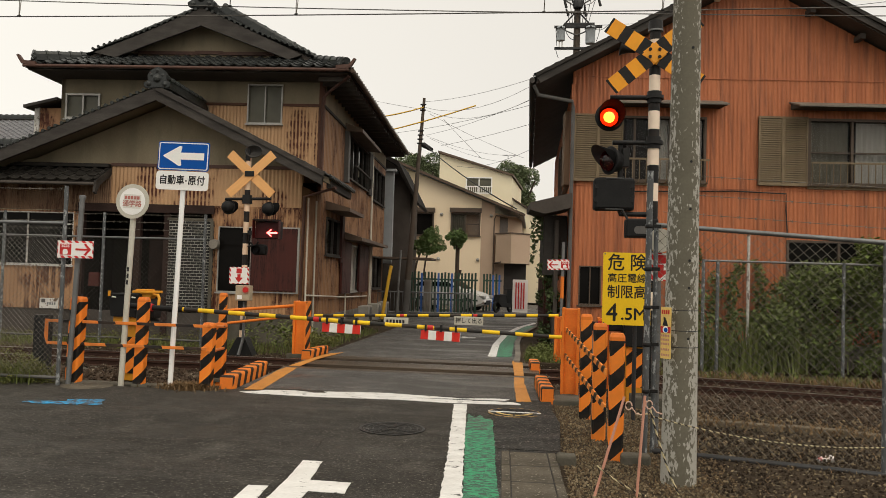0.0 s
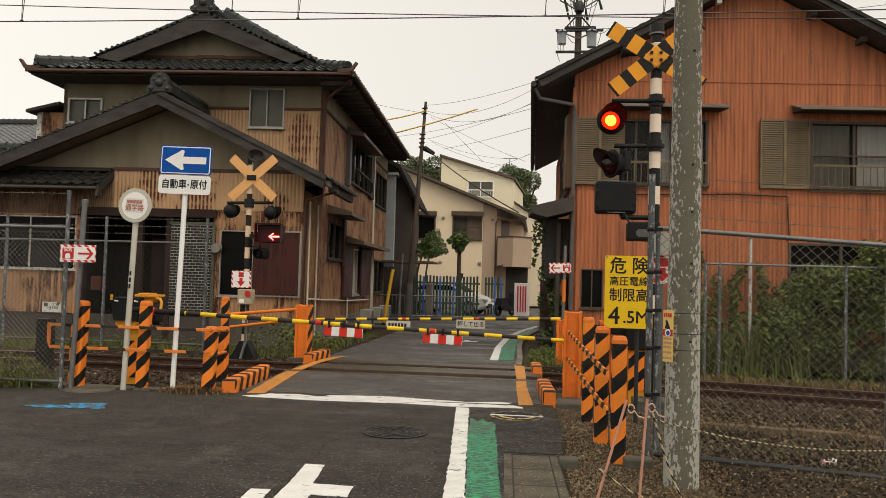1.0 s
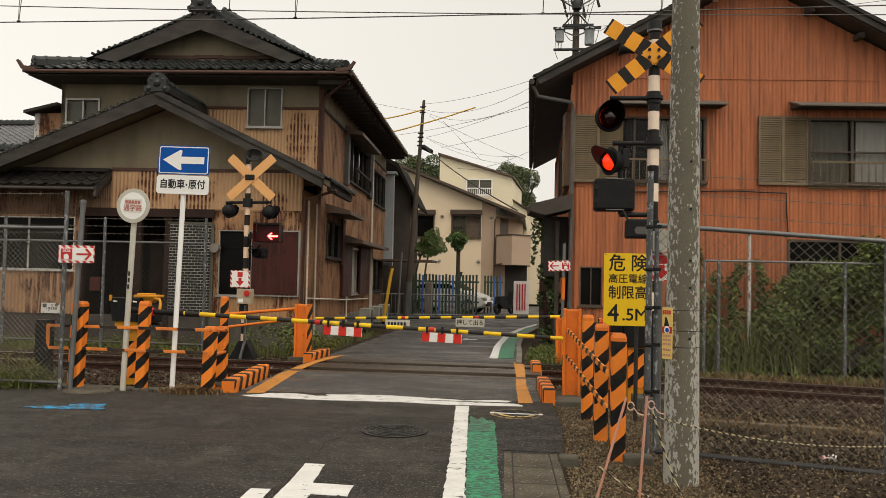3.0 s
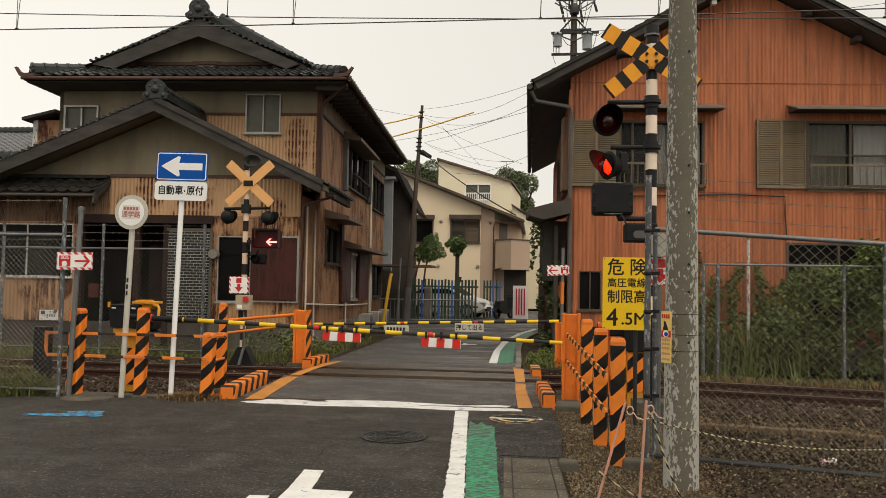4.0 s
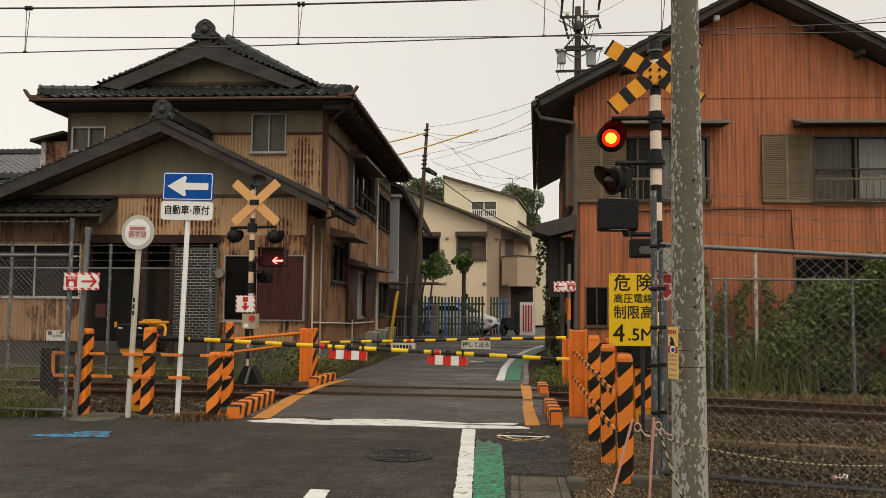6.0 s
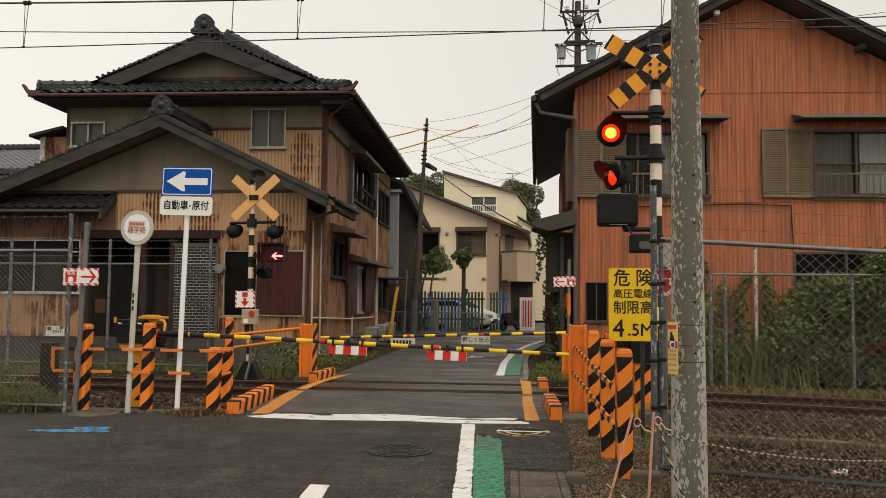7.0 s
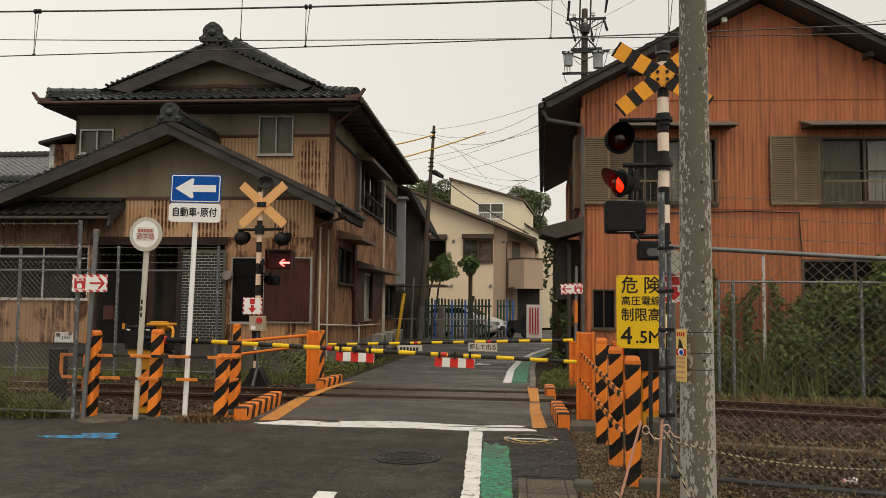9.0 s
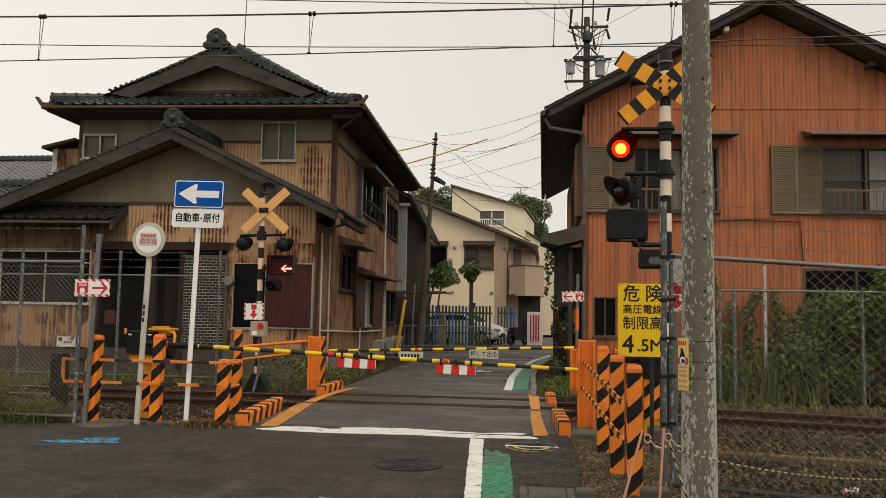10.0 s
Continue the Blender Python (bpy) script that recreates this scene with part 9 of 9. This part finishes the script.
for x in (0.205, 0.69):
    part("panel_cheek", box(BM(), x, x + 0.012, -0.24, -0.12, 2.05, 2.38), M_arrow_halo, pn)
part("panel_bracket", box(BM(), 0.0, 0.2, -0.03, 0.03, 2.12, 2.2), M_black, SL)
part("panel_bracket", tube(BM(), [(0.25, -0.02, 2.0), (0.22, -0.02, 1.93), (0.0, 0, 1.9)], 0.02, 6), M_black, SL)
sl2 = part("second_lamp", box(BM(), 0.12, 0.40, -0.02, 0.14, 1.75, 1.95, 0.05), M_blackplastic, SL, "black lamp housing seen from behind")
part("visor", lathe(BM(), [(0.075, 0.0), (0.075, -0.10), (0.068, -0.10), (0.068, 0.0)], 20, Matrix.Translation((0.22, -0.02, 1.85)) @ pose(0, 0, 0, -90)), M_visor, sl2)
part("stay", tube(BM(), [(0.12, 0.05, 1.94), (0.05, 0.05, 2.0), (0.0, 0.02, 1.98)], 0.016, 6), M_black, sl2)
cab = part("control_box", box(BM(), -0.10, 0.17, -0.16, 0.02, 0.90, 1.18, 0.012), M_beige, SL, "weathered beige emergency button box")
part("button", cyl(BM(), (0.10, -0.16, 1.10), (0.10, -0.19, 1.10), 0.05, seg=16), M_red, cab, "red push button")
part("button_ring", lathe(BM(), [(0.055, 0), (0.07, 0.0), (0.07, 0.015), (0.055, 0.015)], 16, Matrix.Translation((0.10, -0.16, 1.10)) @ pose(0, 0, 0, 90)), M_pink, cab)
part("label", box(BM(), -0.06, 0.03, -0.163, -0.161, 0.93, 1.0), M_white, cab)
part("box_bracket", box(BM(), -0.08, 0.05, -0.06, 0.06, 0.7, 0.9, 0.01), M_black, SL)
part("conduit", tube(BM(), [(0.06, -0.1, 0.88), (0.06, -0.1, 0.2), (0.0, -0.15, -0.1)], 0.03, 8), M_galv, SL)
part("stand", prism(BM(), [(-0.27, -0.15), (0.25, -0.15), (0.07, 0.22), (-0.07, 0.22)], "y", -0.06, 0.2), M_black, SL)

# ---- near concrete pole and what hangs on it ----
NP = thing("concrete_pole", "tall grey concrete utility pole with flaking pale lichen", "utility pole", pose(1.098, 6.07, 0))
part("shaft", cyl(BM(), (0, 0, -0.3), (0, 0, 9.0), 0.131, 0.060, 32), M_pole, NP)
for z in (1.05, 1.42, 2.35, 2.0, 3.2, 1.62):
    r = 0.1287 - z * 0.00763
    part("step_hole", cyl(BM(), (0.03, -r * 0.9, z), (0.03, -r - 0.002, z), 0.010, seg=8), M_ink, NP)
for z in (0.98, 1.10, 1.25):
    part("wire_tie", lathe(BM(), [(0.1283 - z * 0.00763, z), (0.1300 - z * 0.00763, z + 0.004), (0.1283 - z * 0.00763, z + 0.008)], 32), M_darkpipe, NP)
part("conduit", cyl(BM(), (0.1225, 0.055, 0.6), (0.092, 0.055, 4.6), 0.012, seg=8), M_black, NP)
for z in (2.30, 2.62, 2.95, 3.30):
    part("conduit_clip", cyl(BM(), (0.1245 - z * 0.00763, 0.055, z), (0.1245 - z * 0.00763, 0.055, z + 0.012), 0.0155, seg=8), M_unit, NP)
po = thing("pole_poster", "narrow yellow notice with a small picture tied to the pole", "notice", pose(0.971, 5.945, 0, 0, 0, -52))
part("sheet", plate(-0.048, 0.048, 0.90, 1.275, 0.006, -0.006, -0.002), M_notice, po)
part("print", plate(-0.045, 0.045, 1.088, 1.135, 0.002, -0.0085, -0.006), M_red, po, "red picture ground")
part("print", cyl(BM(), (0.0, -0.0085, 1.112), (0.0, -0.0105, 1.112), 0.026, seg=20), M_white, po, "white disc")
part("print", cyl(BM(), (0.004, -0.0105, 1.110), (0.004, -0.0122, 1.110), 0.017, seg=20), M_blue, po, "blue disc")
part("print", prism(BM(), [(-0.03, 1.14), (0.02, 1.138), (0.012, 1.165), (-0.005, 1.20), (-0.022, 1.205), (-0.02, 1.175)], "y", -0.0085, -0.006), M_ink, po, "black picture shape")
bm = BM()
bars(bm, -0.04, 0.04, -0.0065, 1.225, 1.255, 4)
part("red_print", bm, M_red, po)
for z in (0.92, 0.96, 1.0, 1.03, 1.06):
    part("small_print", bars(BM(), -0.04, 0.04, -0.0065, z, z + 0.016, 5), M_pink, po)
tagged(part("round_cover", cyl(BM(), (1.10, 7.14, 1.825), (1.10, 7.262, 1.825), 0.105, seg=24), M_creampost), "round cream plastic cover beside the fence", "cover")

# pink stakes with cord
for (x0, y0), (x1, y1, z1), lb in (((0.42, 5.50), (0.642, 5.6, 0.66), "leaning salmon plastic stake"), ((0.729, 5.57), (0.783, 5.62, 0.67), "upright salmon plastic stake")):
    st = thing("plastic_stake", lb + " with a hook for cord", "stake", group="plastic stakes")
    part("rod", cyl(BM(), (x0, y0, -0.1), (x1, y1, z1), 0.0095, seg=10), M_pink, st)
    bm = BM()
    c = Vector((x1 + 0.03, y1, z1 - 0.06))
    pts = [c + Vector((0.022 * math.cos(a), 0, 0.028 * math.sin(a))) for a in np.linspace(0, 6.0, 14)]
    tube(bm, pts, 0.005, 6)
    tube(bm, [c + Vector((0.02, 0, -0.01)), c + Vector((0.05, 0, -0.05)), c + Vector((0.09, 0, -0.06))], 0.005, 6)
    part("hook", bm, M_pink_pale, st)
cord = thing("safety_rope", "yellow and black twisted rope strung between stakes and fence", "rope")
part("strand", tube(BM(), sag((0.69, 5.6, 0.58), (0.82, 5.62, 0.56), 0.03, 6), 0.006, 6), M_rope, cord)
part("strand", tube(BM(), sag((0.82, 5.62, 0.58), (1.03, 5.65, 0.0), 0.05, 10), 0.007, 6), M_rope, cord)
part("strand", tube(BM(), sag((0.86, 5.74, 0.51), (3.3, 6.5, 0.32), 0.125, 24), 0.005, 6), M_rope, cord)
part("strand", tube(BM(), sag((0.46, 5.5, 0.2), (0.8, 5.6, -0.01), 0.02, 10), 0.006, 6), M_rope, cord)

tagged(part("concrete_pad", lathe(BM(), [(0.0, 0.012), (0.27, 0.012), (0.30, 0.0), (0.30, -0.06)], 24, Matrix.Translation((-5.35, 9.10, 0.004))), M_slab), "round worn concrete footing at the post", "footing")
# wall units on the old house
ac_y = [(5.8, 7.3), (7.6, 9.2), (9.6, 11.2)]
for y0, y1 in ac_y:
    t = thing("air_conditioner", "off-white outdoor air conditioner unit on the ground", "air conditioner", pose(-5.03, 16.6, 0, 0, 0, 3) @ pose(0.42, (y0 + y1) / 2, 0), group="outdoor units")
    part("case", box(BM(), -0.15, 0.15, -0.4, 0.4, 0.02, 0.52, 0.015), M_unit_grey, t)
    part("fan_grille", lathe(BM(), [(0.22, 0), (0.20, 0.02), (0.05, 0.025), (0.0, 0.025)], 20, Matrix.Translation((0.152, 0.08, 0.28)) @ pose(0, 0, 0, 0, 90)), M_greypipe, t)
    for yy in (-0.3, 0.3):
        part("foot", box(BM(), -0.16, 0.16, yy - 0.04, yy + 0.04, -0.05, 0.02), M_concrete, t)
tg = thing("white_tag", "small rust-stained white plate wired to the fence", "plate")
part("plate", box(BM(), -5.95, -5.71, 9.0, 9.012, 0.925, 1.05, 0.003), M_pole_white, tg)
part("print", box(BM(), -5.925, -5.875, 8.997, 8.9995, 0.995, 1.04), M_greypipe, tg, "dark printed mark")
part("print", bars(BM(), -5.85, -5.73, 8.998, 0.97, 1.0, 4), M_galv, tg, "faded print")
tagged(part("relay_box", box(BM(), -6.95, -6.78, 10.4, 10.6, -0.1, 0.75, 0.01), M_blackplastic), "dark trackside box on a short stand", "box")
tagged(part("litter_can", lathe(BM(), [(0.0, 0.0), (0.030, 0.002), (0.044, 0.02), (0.034, 0.055), (0.045, 0.10), (0.040, 0.145), (0.0, 0.15)], 12, Matrix.Translation((2.60, 7.62, -0.115)) @ pose(0, 0, 0, 8, 82, 0) @ Matrix.Diagonal((0.8, 1, 1, 1))), M_can), "crushed pale drink can with red print", "litter")
bk = [(0.295, 6.47, 0.078), (0.855, 6.62, 0.118)]
for i, (x, y, s) in enumerate(bk):
    tagged(part("loose_block", box(BM(), x - s, x + s, y - 0.07, y + 0.07, -0.08, 0.06, 0.02), M_concrete_dark), "mossy loose concrete block at the gravel edge", "block", group="loose blocks")



# ---- what moves: the two red lamps flash in turn as their lamps turn in the housing ----
def flashes(switch, lit):
    rows, a = [(0.0, pose(0, 0.01, 0, 0, 0, 0 if lit else 180))], 0 if lit else 180
    for t in switch:
        for k, dt in enumerate((-0.05, -0.0167, 0.0167, 0.05)):
            rows.append((t + dt, pose(0, 0.01, 0, 0, 0, a + 60 * k)))
        a += 180
    rows.append((10.0, pose(0, 0.01, 0, 0, 0, a)))
    return rows


def motions():
    turns = [0.25, 0.85, 1.45, 2.07, 2.67, 3.3, 3.94, 4.56, 5.16, 5.77, 6.37, 6.94, 7.66, 8.25, 8.85, 9.44]
    walk(BULB_TOP, flashes(turns, True))
    turns_low = [0.25, 0.85, 1.45, 2.07, 2.67, 3.3, 3.94, 4.57, 5.16, 5.77, 6.37, 7.06, 7.60, 8.25, 8.85, 9.46]
    walk(BULB_LOW, flashes(turns_low, False))


motions()
